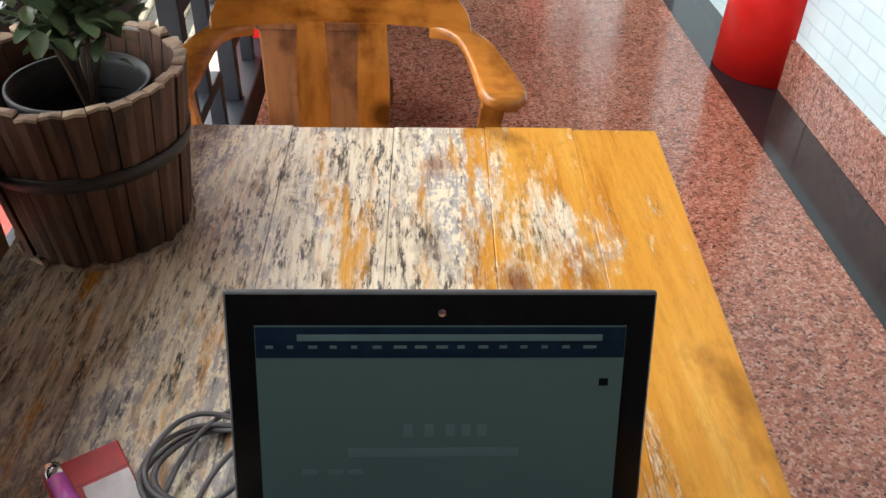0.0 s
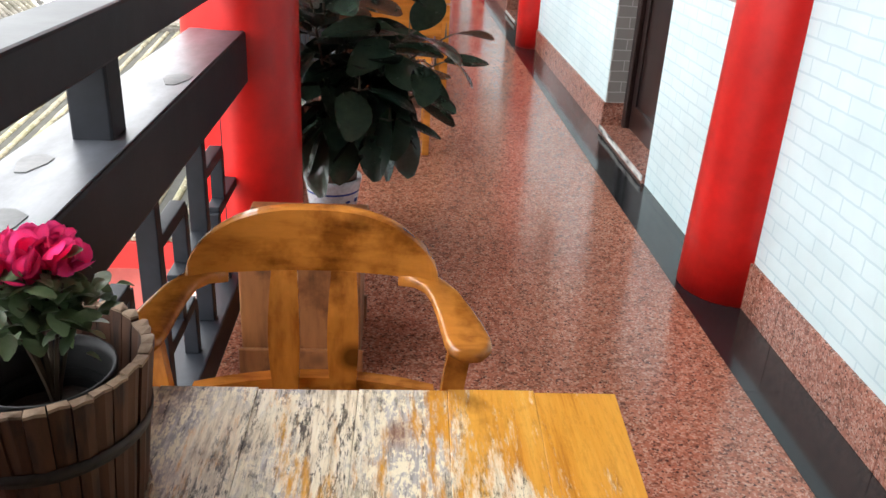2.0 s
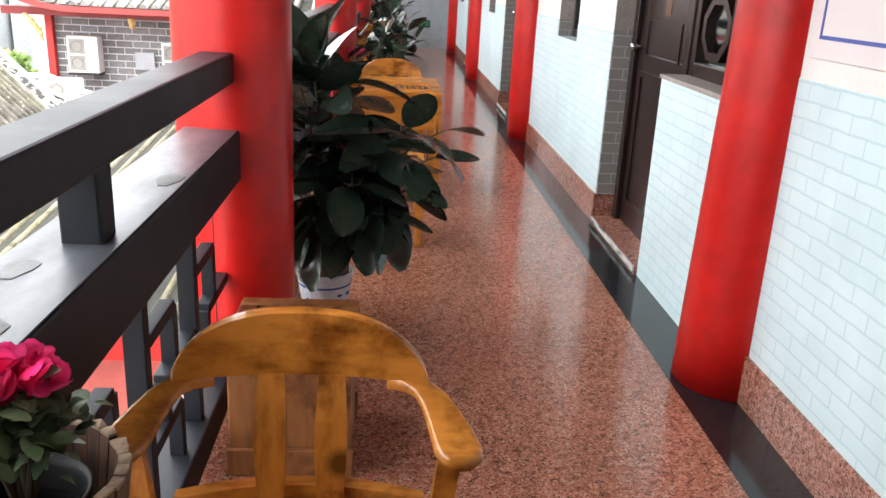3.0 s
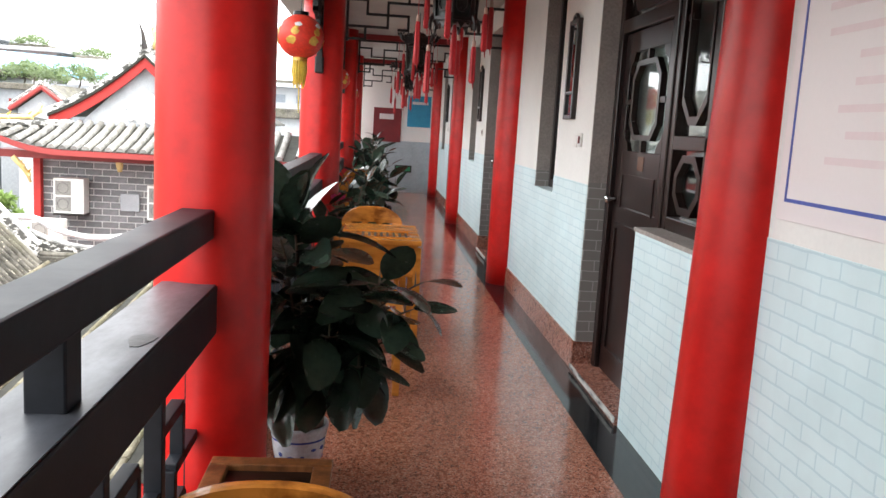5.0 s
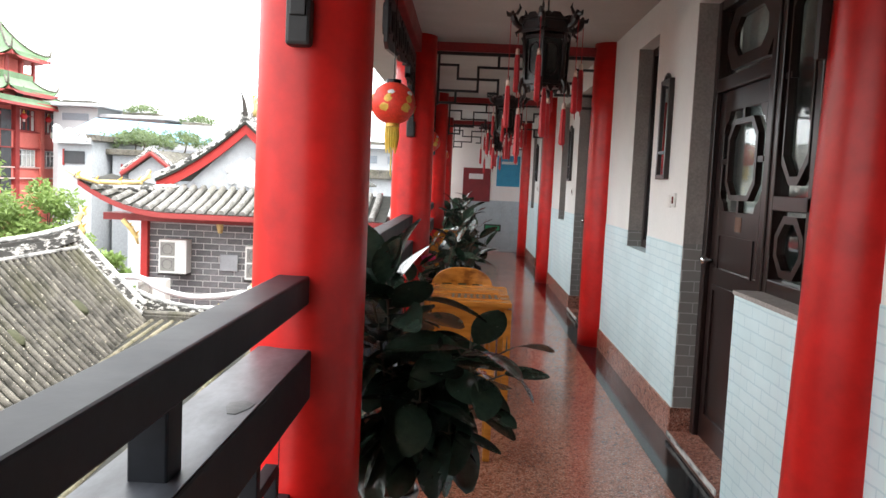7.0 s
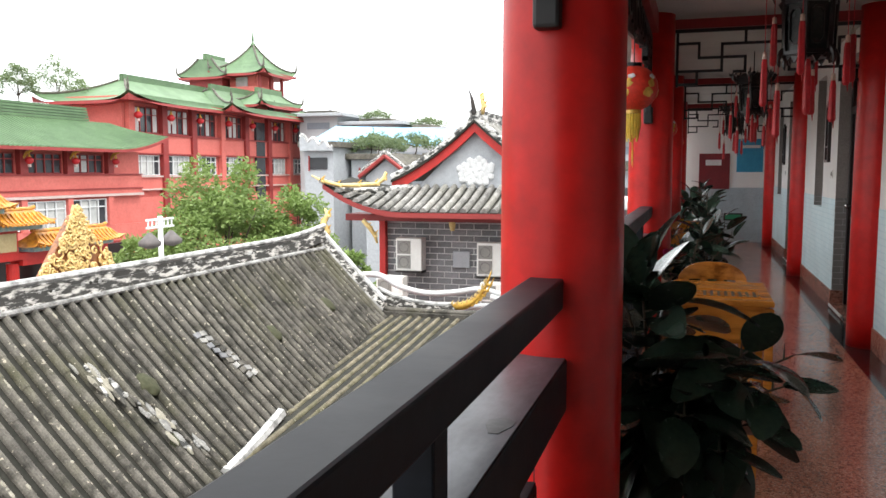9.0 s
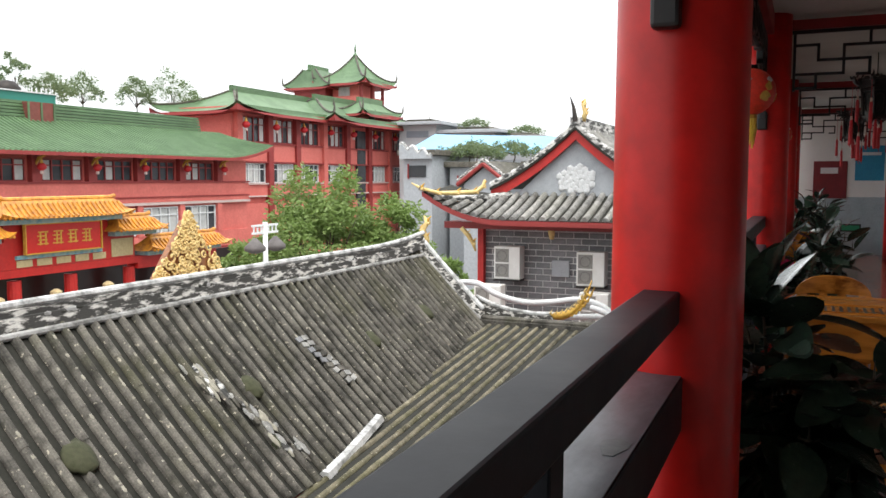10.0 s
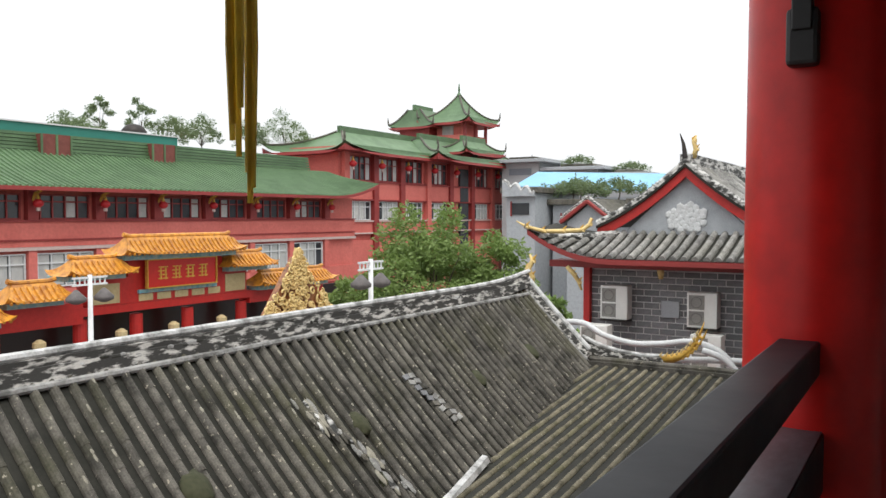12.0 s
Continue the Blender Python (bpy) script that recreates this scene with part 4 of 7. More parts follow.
# ---------------- lanterns ----------------
def palace_lantern(x, y):
    p = thing("palace_lantern", "dark carved hexagonal palace lantern with red tassels", "lantern", (x, y, 2.15), group="palace lanterns")
    b = BM()
    tube(b, [(0, 0, 0.5), (0, 0, 0.75)], 0.006, 6)
    part("hanging_rod", b, IRON, p)
    drops = ((0.20, 0.13, 0.30), (0.16, 0.10, 0.26), (0.30, 0.16, 0.28), (0.06, 0.0, 0.30), (0.24, 0.12, 0.32), (0.12, 0.04, 0.26))
    for i in range(6):
        a = i * math.pi / 3 + 0.26
        ca, sa = math.cos(a), math.sin(a)
        a2 = a + math.pi / 6
        m = Matrix.Rotation(a2, 4, "Z")
        part("panel_frame", _turned(loop_bar(BM(), [(-0.058, 0.05), (0.058, 0.05), (0.072, 0.34), (-0.072, 0.34)], 0.012, 0.115, 0.137), m), DARKWOOD, p)
        part("glass_panel", box(BM(), 0.112, 0.116, -0.055, 0.055, 0.05, 0.34, 0, m), LANTERNGLASS, p, "smoky painted lantern panel")
        part("oval_moulding", _turned(loop_bar(BM(), octagon(-0.036, 0.036, 0.1, 0.3, 0.022), 0.007, 0.114, 0.128), m), DARKWOOD, p)
        part("upper_panel", box(BM(), 0.145, 0.160, -0.09, 0.09, 0.365, 0.45, 0.004, m), DARKWOOD, p)
        part("upper_fret", _turned(loop_bar(BM(), octagon(-0.07, 0.07, 0.385, 0.435, 0.015), 0.006, 0.158, 0.168), m), BLACK_WOOD, p)
        part("cresting", _turned(prism(BM(), [(-0.10, 0.452), (0.10, 0.452), (0.085, 0.475), (0.05, 0.462), (0.02, 0.49), (-0.02, 0.49), (-0.05, 0.462), (-0.085, 0.475)], "x", 0.150, 0.160), m), DARKWOOD, p)
        part("lower_fret", _turned(prism(BM(), [(-0.062, 0.04), (0.062, 0.04), (0.05, 0.012), (0.025, 0.028), (0.0, -0.012), (-0.025, 0.028), (-0.05, 0.012)], "x", 0.108, 0.120), m), DARKWOOD, p)
        post = BM()
        tube(post, [(0.128 * ca, 0.128 * sa, 0.0), (0.14 * ca, 0.14 * sa, 0.03), (0.155 * ca, 0.155 * sa, 0.36), (0.18 * ca, 0.18 * sa, 0.47)], [0.008, 0.013, 0.013, 0.014], 6)
        part("corner_post", post, DARKWOOD, p)
        # dragon head that juts from each upper corner
        arm = BM()
        tube(arm, bez((0.16 * ca, 0.16 * sa, 0.40), (0.235 * ca, 0.235 * sa, 0.40), (0.245 * ca, 0.245 * sa, 0.50), 6), [0.018, 0.022, 0.019, 0.022, 0.026, 0.02, 0.008], 7)
        tube(arm, [(0.225 * ca, 0.225 * sa, 0.47), (0.275 * ca, 0.275 * sa, 0.475), (0.285 * ca, 0.285 * sa, 0.495)], [0.018, 0.014, 0.004], 6)
        tube(arm, [(0.215 * ca, 0.215 * sa, 0.48), (0.19 * ca, 0.19 * sa, 0.525), (0.20 * ca, 0.20 * sa, 0.55)], [0.012, 0.009, 0.002], 5)
        tube(arm, [(0.17 * ca, 0.17 * sa, 0.39), (0.215 * ca, 0.215 * sa, 0.36), (0.205 * ca, 0.205 * sa, 0.335)], [0.014, 0.010, 0.003], 5)
        part("dragon_arm", arm, DARKWOOD, p)
        arm = BM()
        tube(arm, bez((0.14 * ca, 0.14 * sa, 0.08), (0.185 * ca, 0.185 * sa, 0.03), (0.165 * ca, 0.165 * sa, -0.03), 5), [0.014, 0.016, 0.014, 0.012, 0.012, 0.004], 6)
        part("lower_bracket", arm, DARKWOOD, p)
        za, zb, ln = drops[i]
        for r_, zt in ((0.252, za), (0.172, zb - 0.12))[:1 + i % 2]:
            zs = 0.47 if r_ > 0.2 else -0.02
            part("tassel_cord", tube(BM(), [(r_ * ca, r_ * sa, zs), (r_ * ca, r_ * sa, zt)], 0.0025, 5), TASSELRED, p)
            part("tassel_cap", lathe(BM(), [(0.006, zt), (0.0125, zt - 0.006), (0.0115, zt - 0.02), (0.0135, zt - 0.026), (0.0125, zt - 0.042)], r_ * ca, r_ * sa, 10), CAPWHITE, p, "pale beaded tassel cap", True)
            part("tassel", lathe(BM(), [(0.0125, zt - 0.042), (0.017, zt - 0.07), (0.019, zt - ln * 0.7), (0.021, zt - ln), (0.012, zt - ln - 0.015)], r_ * ca, r_ * sa, 14, wob=0.14), TASSELRED, p, "red silk tassel")
            part("tassel_end", tube(BM(), [(r_ * ca + 0.006, r_ * sa, zt - ln), (r_ * ca + 0.01, r_ * sa + 0.004, zt - ln - 0.05)], [0.006, 0.002], 5), TASSELRED, p)
    part("bottom_ring", lathe(BM(), [(0.10, 0.02), (0.14, 0.03), (0.14, 0.048), (0.10, 0.052)], 0, 0, 6), DARKWOOD, p)
    part("top_cap", lathe(BM(), [(0.175, 0.445), (0.178, 0.455), (0.11, 0.475), (0.05, 0.49), (0.02, 0.52)], 0, 0, 6), DARKWOOD, p)
    part("tassel", lathe(BM(), [(0.010, 0.02), (0.016, -0.03), (0.022, -0.1), (0.024, -0.27), (0.016, -0.3)], 0, 0, 14, wob=0.12), TASSELRED, p, "red silk tassel")
    return p


def _turned(bm, m):
    bm.transform(m)
    return bm


for y in (5.6, 10.65, 15.6):
    palace_lantern(0.41, y)


def round_lantern(x, y, z, hang):
    p = thing("round_lantern", "round red cloth lantern with gold pattern and fringe", "lantern", (x, y, z), group="round lanterns")
    prof = []
    for i in range(25):
        a = -1.25 + 2.5 * i / 24
        prof.append((0.148 * math.cos(a) * (1 + (0.012 if i % 2 else 0)), 0.14 * math.sin(a) / math.sin(1.25) * 0.95))
    part("shade", lathe(BM(), prof, n=36), LANTERNRED, p, smooth=True)
    part("top_ring", lathe(BM(), [(0.05, 0.128), (0.05, 0.155), (0.045, 0.155)], n=20), GLOSSBLACK, p)
    part("bottom_ring", lathe(BM(), [(0.046, -0.13), (0.05, -0.155), (0.045, -0.155)], n=20), GOLD, p)
    for i in range(6):
        a = i * math.pi / 3 + 0.3
        for dz, s, gm in ((0.062, 0.022, CARDWHITE), (0.02, 0.028, GOLD), (-0.035, 0.034, GOLD), (0.045, 0.014, GOLD)):
            f = BM()
            bmesh.ops.create_icosphere(f, subdivisions=2, radius=1)
            for v in f.verts:
                v.co *= 1 + 0.5 * noise.noise(v.co * 2.2 + Vector((a, dz * 40, 0)))
            f.transform(Matrix.Rotation(a + dz * 3, 4, "Z") @ Matrix.Translation((0.148 * math.cos(dz / 0.148), 0, dz)) @ Matrix.Rotation(-dz / 0.148, 4, "Y") @ Matrix.Diagonal((0.0035, s, s * 0.8, 1)))
            part("gold_motif", f, gm, p)
    for i in range(16):
        a = i * math.pi / 8
        x0, y0 = 0.042 * math.cos(a), 0.042 * math.sin(a)
        part("fringe", tube(BM(), [(x0, y0, -0.15), (x0 * 1.05, y0 * 1.05, -0.22), (x0 * 0.8, y0 * 0.8, -0.29 - 0.02 * (i % 3))], [0.005, 0.008, 0.004], 5), GOLDFRINGE, p, "gold fringe strand")
    for i in range(7):
        a = i * 0.898
        x0, y0 = 0.0032 * math.cos(a), 0.0032 * math.sin(a)
        part("tassel_strand", tube(BM(), [(x0 * 0.5, y0 * 0.5, -0.14), (x0, y0, -0.3), (x0 * 1.25, y0 * 1.25, -0.44), (x0, y0, -0.49 + 0.005 * i)], [0.0008, 0.0011, 0.0014, 0.001], 5), GOLDFRINGE, p, "thin gold tassel strand")
    part("hanging_cord", tube(BM(), [(0, 0, 0.15), (0, 0, hang - z)], 0.004, 5), IRON, p)


for x, y, top in ((-0.4985, 0.5725, 2.9), (-0.585, 5.6, 2.72), (-0.585, 10.65, 2.72), (-0.585, 15.6, 2.72)):
    round_lantern(x, y, 2.03, top)


# ---------------- furniture ----------------
def armchair(loc, rz, label):
    """Chair whose backrest stands at y = 0 and whose seat reaches towards -y."""
    c = thing("armchair", label, "chair", loc, rz, "armchairs")
    W = 0.234
    # curved top rail with a full flat arch
    n = 28
    us = [math.sin(math.pi / 2 * (-1 + 2 * i / n)) for i in range(n + 1)]
    rings = []
    for u in us:
        t = 0.742 + 0.122 * max(0.0, 1 - abs(u) ** 2.6) ** 0.62
        y = -0.03 * u * u
        lo = 0.735 + 0.004 * (1 - u * u)
        rings.append([(u * W, y - 0.015, lo), (u * W, y + 0.013, lo), (u * W, y + 0.020, t - 0.004), (u * W, y + 0.012, t), (u * W, y - 0.004, t), (u * W, y - 0.011, t - 0.004)])
    part("back_rail", ring_skin(BM(), rings), CHAIR, c)
    for s in (-1, 1):
        for x in (0.056,):
            sl = BM()
            rings = []
            for i in range(7):
                t = i / 6
                w = 0.024 + 0.006 * math.sin(math.pi * t)
                y = -0.012 - 0.03 * math.sin(math.pi * t) * 0.6 - 0.03 * (1 - t)
                z = 0.485 + 0.255 * t
                rings.append([(s * x - w, y - 0.007, z), (s * x + w, y - 0.007, z), (s * x + w, y + 0.007, z), (s * x - w, y + 0.007, z)])
            ring_skin(sl, rings)
            part("back_slat", sl, CHAIR_V, c)
        # arm: springs from under the back rail, sweeps out and forward and ends in a broad rounded paddle
        path = [(0.160, -0.018, 0.728, 0.012), (0.196, -0.022, 0.728, 0.020), (0.226, -0.036, 0.722, 0.026), (0.248, -0.064, 0.710, 0.031), (0.264, -0.100, 0.696, 0.036), (0.276, -0.140, 0.686, 0.041), (0.283, -0.178, 0.682, 0.043), (0.286, -0.204, 0.681, 0.037), (0.287, -0.217, 0.680, 0.022)]
        rings = []
        for k, (x, y, z, hw) in enumerate(path):
            q0, q1 = path[max(0, k - 1)], path[min(len(path) - 1, k + 1)]
            d = Vector((q1[0] - q0[0], q1[1] - q0[1])).normalized()
            nx, ny = -d.y, d.x
            ring = []
            for j in range(20):
                a = 2 * math.pi * j / 20
                e, f = math.cos(a), math.sin(a)
                e, f = math.copysign(abs(e) ** 0.7, e) * hw, math.copysign(abs(f) ** 0.6, f) * 0.0135
                ring.append((s * (x + nx * e), y + ny * e, z + f))
            rings.append(ring)
        part("arm", ring_skin(BM(), rings), CHAIR, c, smooth=True)
        part("arm_post", ring_skin(BM(), [[(s * (x - 0.02), y - 0.013, z), (s * (x + 0.02), y - 0.013, z), (s * (x + 0.02), y + 0.013, z), (s * (x - 0.02), y + 0.013, z)] for x, y, z in ((0.246, -0.17, 0.44), (0.256, -0.165, 0.54), (0.272, -0.16, 0.674))]), CHAIR_V, c)
        part("front_leg", box(BM(), s * 0.245 - 0.023, s * 0.245 + 0.023, -0.44, -0.394, 0.0, 0.43, 0.006), CHAIR_V, c)
        part("back_leg", tube(BM(), [(s * 0.215, 0.03, 0.0), (s * 0.212, -0.02, 0.43)], [0.022, 0.022], 8), CHAIR_V, c)
        part("side_stretcher", box(BM(), s * 0.24 - 0.012, s * 0.24 + 0.012, -0.40, 0.02, 0.16, 0.2, 0.004), CHAIR_V, c)
    seat = BM()
    prism(seat, [(-0.27, -0.45), (0.27, -0.45), (0.275, -0.3), (0.245, 0.0), (-0.245, 0.0), (-0.275, -0.3)], "z", 0.425, 0.458)
    bmesh.ops.bevel(seat, geom=seat.edges[:], offset=0.008, segments=2, affect="EDGES")
    part("seat", seat, CHAIR, c)
    low = BM()
    ring_skin(low, [[(u * 0.235, -0.02 - 0.05 * u * u, 0.462), (u * 0.235, 0.012 - 0.05 * u * u, 0.462), (u * 0.235, 0.012 - 0.05 * u * u, 0.503), (u * 0.235, -0.02 - 0.05 * u * u, 0.503)] for u in (-1 + k / 5 for k in range(11))])
    part("lower_back_rail", low, CHAIR, c)
    part("front_apron", box(BM(), -0.22, 0.22, -0.43, -0.41, 0.36, 0.425, 0.004), CHAIR, c)
    return c


armchair((-0.222, 1.50, 0), 0, "honey pine armchair with paddle arms, facing the worn table")

# near table of planks with legs
tb = thing("wooden_table", "worn pine table with peeling orange lacquer top", "table", (0, 0, 0))
xs = [-0.545, -0.40, -0.262, -0.12, 0.008, 0.134, 0.254]
for i, (a, b) in enumerate(zip(xs, xs[1:])):
    pk = box(BM(), a + 0.0002, b - 0.0002, -0.12, 1.078 + 0.003 * math.sin(i * 2.1), 0.715, 0.75 - 0.0003 * (i % 2), 0.0012)
    for v in pk.verts:
        v.co.x -= 0.056 * (1.078 - v.co.y) * max(0.0, (v.co.x + 0.262) / 0.516)
    part("plank", pk, TABLE, tb)
for s0, s1 in ((-0.50, -0.44), (0.105, 0.165)):
    for y0 in (-0.06, 0.94):
        part("leg", box(BM(), s0, s1, y0, y0 + 0.06, 0, 0.715, 0.005), CHAIR_V, tb)
part("apron", box(BM(), -0.44, 0.105, 0.955, 0.98, 0.62, 0.714, 0.003), CHAIR, tb)
part("apron", box(BM(), 0.125, 0.15, 0.0, 0.94, 0.62, 0.714, 0.003), CHAIR, tb)
part("apron", box(BM(), -0.48, -0.455, 0.0, 0.94, 0.62, 0.714, 0.003), CHAIR, tb)

# wooden chest behind the chair
ch = thing("wooden_chest", "brown wooden chest standing beside the red column", "box", (-0.345, 2.45, 0))
part("body", box(BM(), -0.18, 0.18, -0.18, 0.17, 0.02, 0.40, 0.006), BOXWOOD, ch)
for x0, x1, y0, y1 in ((-0.19, 0.19, -0.19, -0.13), (-0.19, 0.19, 0.12, 0.18), (-0.19, -0.13, -0.129, 0.119), (0.13, 0.19, -0.129, 0.119)):
    part("lid_frame", box(BM(), x0, x1, y0, y1, 0.402, 0.43, 0.005), BOXWOOD, ch)
# Dark sheet stands in for the shade inside the open frame.
part("recess_shade", box(BM(), -0.13, 0.13, -0.13, 0.12, 0.402, 0.408), DARKWOOD, ch, "dark sheet standing for the shaded inside of the lid frame")
part("foot_rail", box(BM(), -0.19, 0.19, -0.195, -0.18, 0.0, 0.09, 0.005), BOXWOOD, ch)
part("foot_rail", box(BM(), -0.19, 0.19, 0.17, 0.185, 0.0, 0.09, 0.005), BOXWOOD, ch)


def tea_table(loc, label):
    t = thing("tea_table", label, "table", loc, group="tea tables")
    part("tabletop", box(BM(), -0.27, 0.27, 0.0, 0.86, 0.715, 0.75, 0.006), TEATABLE, t)
    part("tray_rim", loop_bar_xy(-0.17, 0.2, 0.1, 0.42, 0.75, 0.758, 0.008), TEATABLE, t)
    for i in range(8):
        y0 = -0.13 + i * 0.042
        part("drain_slot", box(BM(), y0, y0 + 0.016, 0.14, 0.36, 0.75, 0.7525), IRON, t, "dark drain slot")
    part("front_panel", box(BM(), -0.24, 0.24, 0.04, 0.06, 0.50, 0.713, 0.004), TEATABLE, t)
    part("back_panel", box(BM(), -0.24, 0.24, 0.80, 0.82, 0.50, 0.713, 0.004), TEATABLE, t)
    for x in (-0.25, 0.23):
        part("side_panel", box(BM(), x, x + 0.02, 0.061, 0.799, 0.50, 0.713, 0.004), TEATABLE, t)
        for y in (0.03, 0.78):
            part("leg", box(BM(), x - 0.008, x + 0.042, y, y + 0.05, 0, 0.70, 0.004), TEATABLE, t)
    return t


def loop_bar_xy(x0, x1, y0, y1, z0, z1, w):
    b = BM()
    box(b, x0, x1, y0, y0 + w, z0, z1)
    box(b, x0, x1, y1 - w, y1, z0, z1)
    box(b, x0, x0 + w, y0 + w, y1 - w, z0, z1)
    box(b, x1 - w, x1, y0 + w, y1 - w, z0, z1)
    return b


tea_table((-0.005, 5.44, 0), "orange varnished tea table with a slotted drain tray")
tea_table((-0.22, 10.6, 0), "orange varnished tea table with a slotted drain tray")
armchair((-0.07, 6.5, 0), 0, "honey pine armchair behind the tea table")
st_ = thing("stool", "square orange varnished stool in front of the tea table", "stool", (-0.04, 4.68, 0))
part("seat", box(BM(), -0.17, 0.17, -0.17, 0.17, 0.455, 0.49, 0.006), TEATABLE, st_)
for sx in (-1, 1):
    for sy in (-1, 1):
        part("leg", box(BM(), sx * 0.145 - 0.02, sx * 0.145 + 0.02, sy * 0.145 - 0.02, sy * 0.145 + 0.02, 0, 0.455, 0.004), TEATABLE, st_)
    part("stretcher", box(BM(), sx * 0.145 - 0.01, sx * 0.145 + 0.01, -0.125, 0.125, 0.12, 0.15), TEATABLE, st_)
    part("stretcher", box(BM(), -0.125, 0.125, sx * 0.145 - 0.01, sx * 0.145 + 0.01, 0.36, 0.4), TEATABLE, st_)
armchair((-0.28, 11.9, 0), 0, "honey pine armchair behind the far tea table")


# ---------------- things on the near table ----------------
bk = thing("barrel_planter", "dark wooden stave planter with an iron hoop, on the table", "planter", (-0.452, 0.85, 0.75))
NS = 34
rng = random.Random(11)
for i in range(NS):
    a0, a1 = 2 * math.pi * i / NS + 0.006, 2 * math.pi * (i + 1) / NS - 0.006
    dr = rng.uniform(-0.0025, 0.0025)
    zt, zb = 0.192 + rng.uniform(-0.004, 0.004), rng.uniform(0.0, 0.006)
    rings = []
    for z, R in ((zb, 0.094), (0.05, 0.100), (0.11, 0.107), (zt, 0.118)):
        rings.append([((R + dr) * math.cos(a0), (R + dr) * math.sin(a0), z), ((R + dr + 0.002) * math.cos((a0 + a1) / 2), (R + dr + 0.002) * math.sin((a0 + a1) / 2), z + (0.003 if z == zt else 0)), ((R + dr) * math.cos(a1), (R + dr) * math.sin(a1), z), ((R - 0.012) * math.cos(a1), (R - 0.012) * math.sin(a1), z), ((R - 0.012) * math.cos(a0), (R - 0.012) * math.sin(a0), z)])
    part("stave", ring_skin(BM(), rings), BARREL, bk)
    part("stave_end", ring_skin(BM(), [[Vector(p) + Vector((0, 0, 0.0006)) for p in rings[-1]], [Vector(p) + Vector((0, 0, 0.004)) for p in rings[-1]]]), BARREL_RIM, bk, "pale sawn stave end")
    if i % 2 == 0:
        ch_ = BM()
        am = (a0 + a1) / 2
        prism(ch_, [(-0.012, 0), (0.012, 0), (0.010, 0.005), (0.003, 0.009), (-0.007, 0.004)], "x", 0, 0.0015)
        ch_.transform(Matrix.Rotation(am, 4, "Z") @ Matrix.Translation((0.0985, 0, 0)))
        part("broken_edge", ch_, BARREL_RIM, bk, "splintered pale foot of a stave")
hoop = BM()
lathe(hoop, [(0.1085, 0.106), (0.1105, 0.106), (0.1125, 0.122), (0.110, 0.122)], n=48, caps=False)
part("hoop", hoop, IRON, bk, "dark iron hoop", True)
part("bottom_board", lathe(BM(), [(0.088, 0.004), (0.088, 0.012)], n=24), BARREL, bk)
ip = thing("nursery_pot", "thin black plastic nursery pot standing in the planter", "pot", (-0.440, 0.84, 0.764))
wallp = BM()
lathe(wallp, [(0.05, 0.0), (0.058, 0.08), (0.068, 0.158), (0.0725, 0.161), (0.0725, 0.168), (0.069, 0.168), (0.065, 0.156), (0.056, 0.08), (0.05, 0.06)], n=36, caps=True)
part("pot_wall", wallp, PLASTIC, ip, smooth=True)
sl = BM()
lathe(sl, [(0.052, 0.09), (0.055, 0.108), (0.03, 0.114), (0.008, 0.116)], n=20, wob=0.05)
part("soil", sl, SOIL, ip)
for k in range(4):
    part("rib", lathe(BM(), [(0.0585 + 0.0033 * k, 0.118 + 0.01 * k), (0.0575 + 0.0033 * k, 0.121 + 0.01 * k)], n=36, caps=False), PLASTIC, ip)


def leaf_mesh(name, length, width, fold, droop, material, seg=6):
    b = BM()
    rows = []
    for i in range(seg + 1):
        t = i / seg
        w = width * 0.5 * (math.sin(math.pi * min(1, t * 0.95 + 0.02)) ** 0.6) * (1.04 - 0.08 * t)
        z = -droop * t * t * length
        rows.append([b.verts.new((t * length, -w, z + fold * w)), b.verts.new((t * length, -w * 0.5, z + fold * w * 0.35)), b.verts.new((t * length, 0, z - 0.0)), b.verts.new((t * length, w * 0.5, z + fold * w * 0.35)), b.verts.new((t * length, w, z + fold * w))])
    for r, q in zip(rows, rows[1:]):
        for k in range(4):
            b.faces.new((r[k], r[k + 1], q[k + 1], q[k]))
    # give the blade thickness
    geo = bmesh.ops.solidify(b, geom=b.faces[:], thickness=length * 0.006)
    me = bpy.data.meshes.new(name)
    bmesh.ops.recalc_face_normals(b, faces=b.faces)
    b.to_mesh(me)
    b.free()
    me.materials.append(material)
    for p in me.polygons:
        p.use_smooth = True
    return me


def put_leaf(me, parent, at, heading, pitch, roll=0.0, s=1.0, name="leaf"):
    ob = new(name, me)
    ob.parent = parent
    ob.matrix_basis = Matrix.Translation(at) @ Matrix.Rotation(heading, 4, "Z") @ Matrix.Rotation(-pitch, 4, "Y") @ Matrix.Rotation(roll, 4, "X") @ Matrix.Scale(s, 4)
    return ob


AZ = [leaf_mesh("azalea_leaf", 0.023, 0.016, 0.15, 0.2, SMALL_LEAF, 4), leaf_mesh("azalea_leaf", 0.019, 0.013, 0.25, 0.35, SMALL_LEAF, 4)]


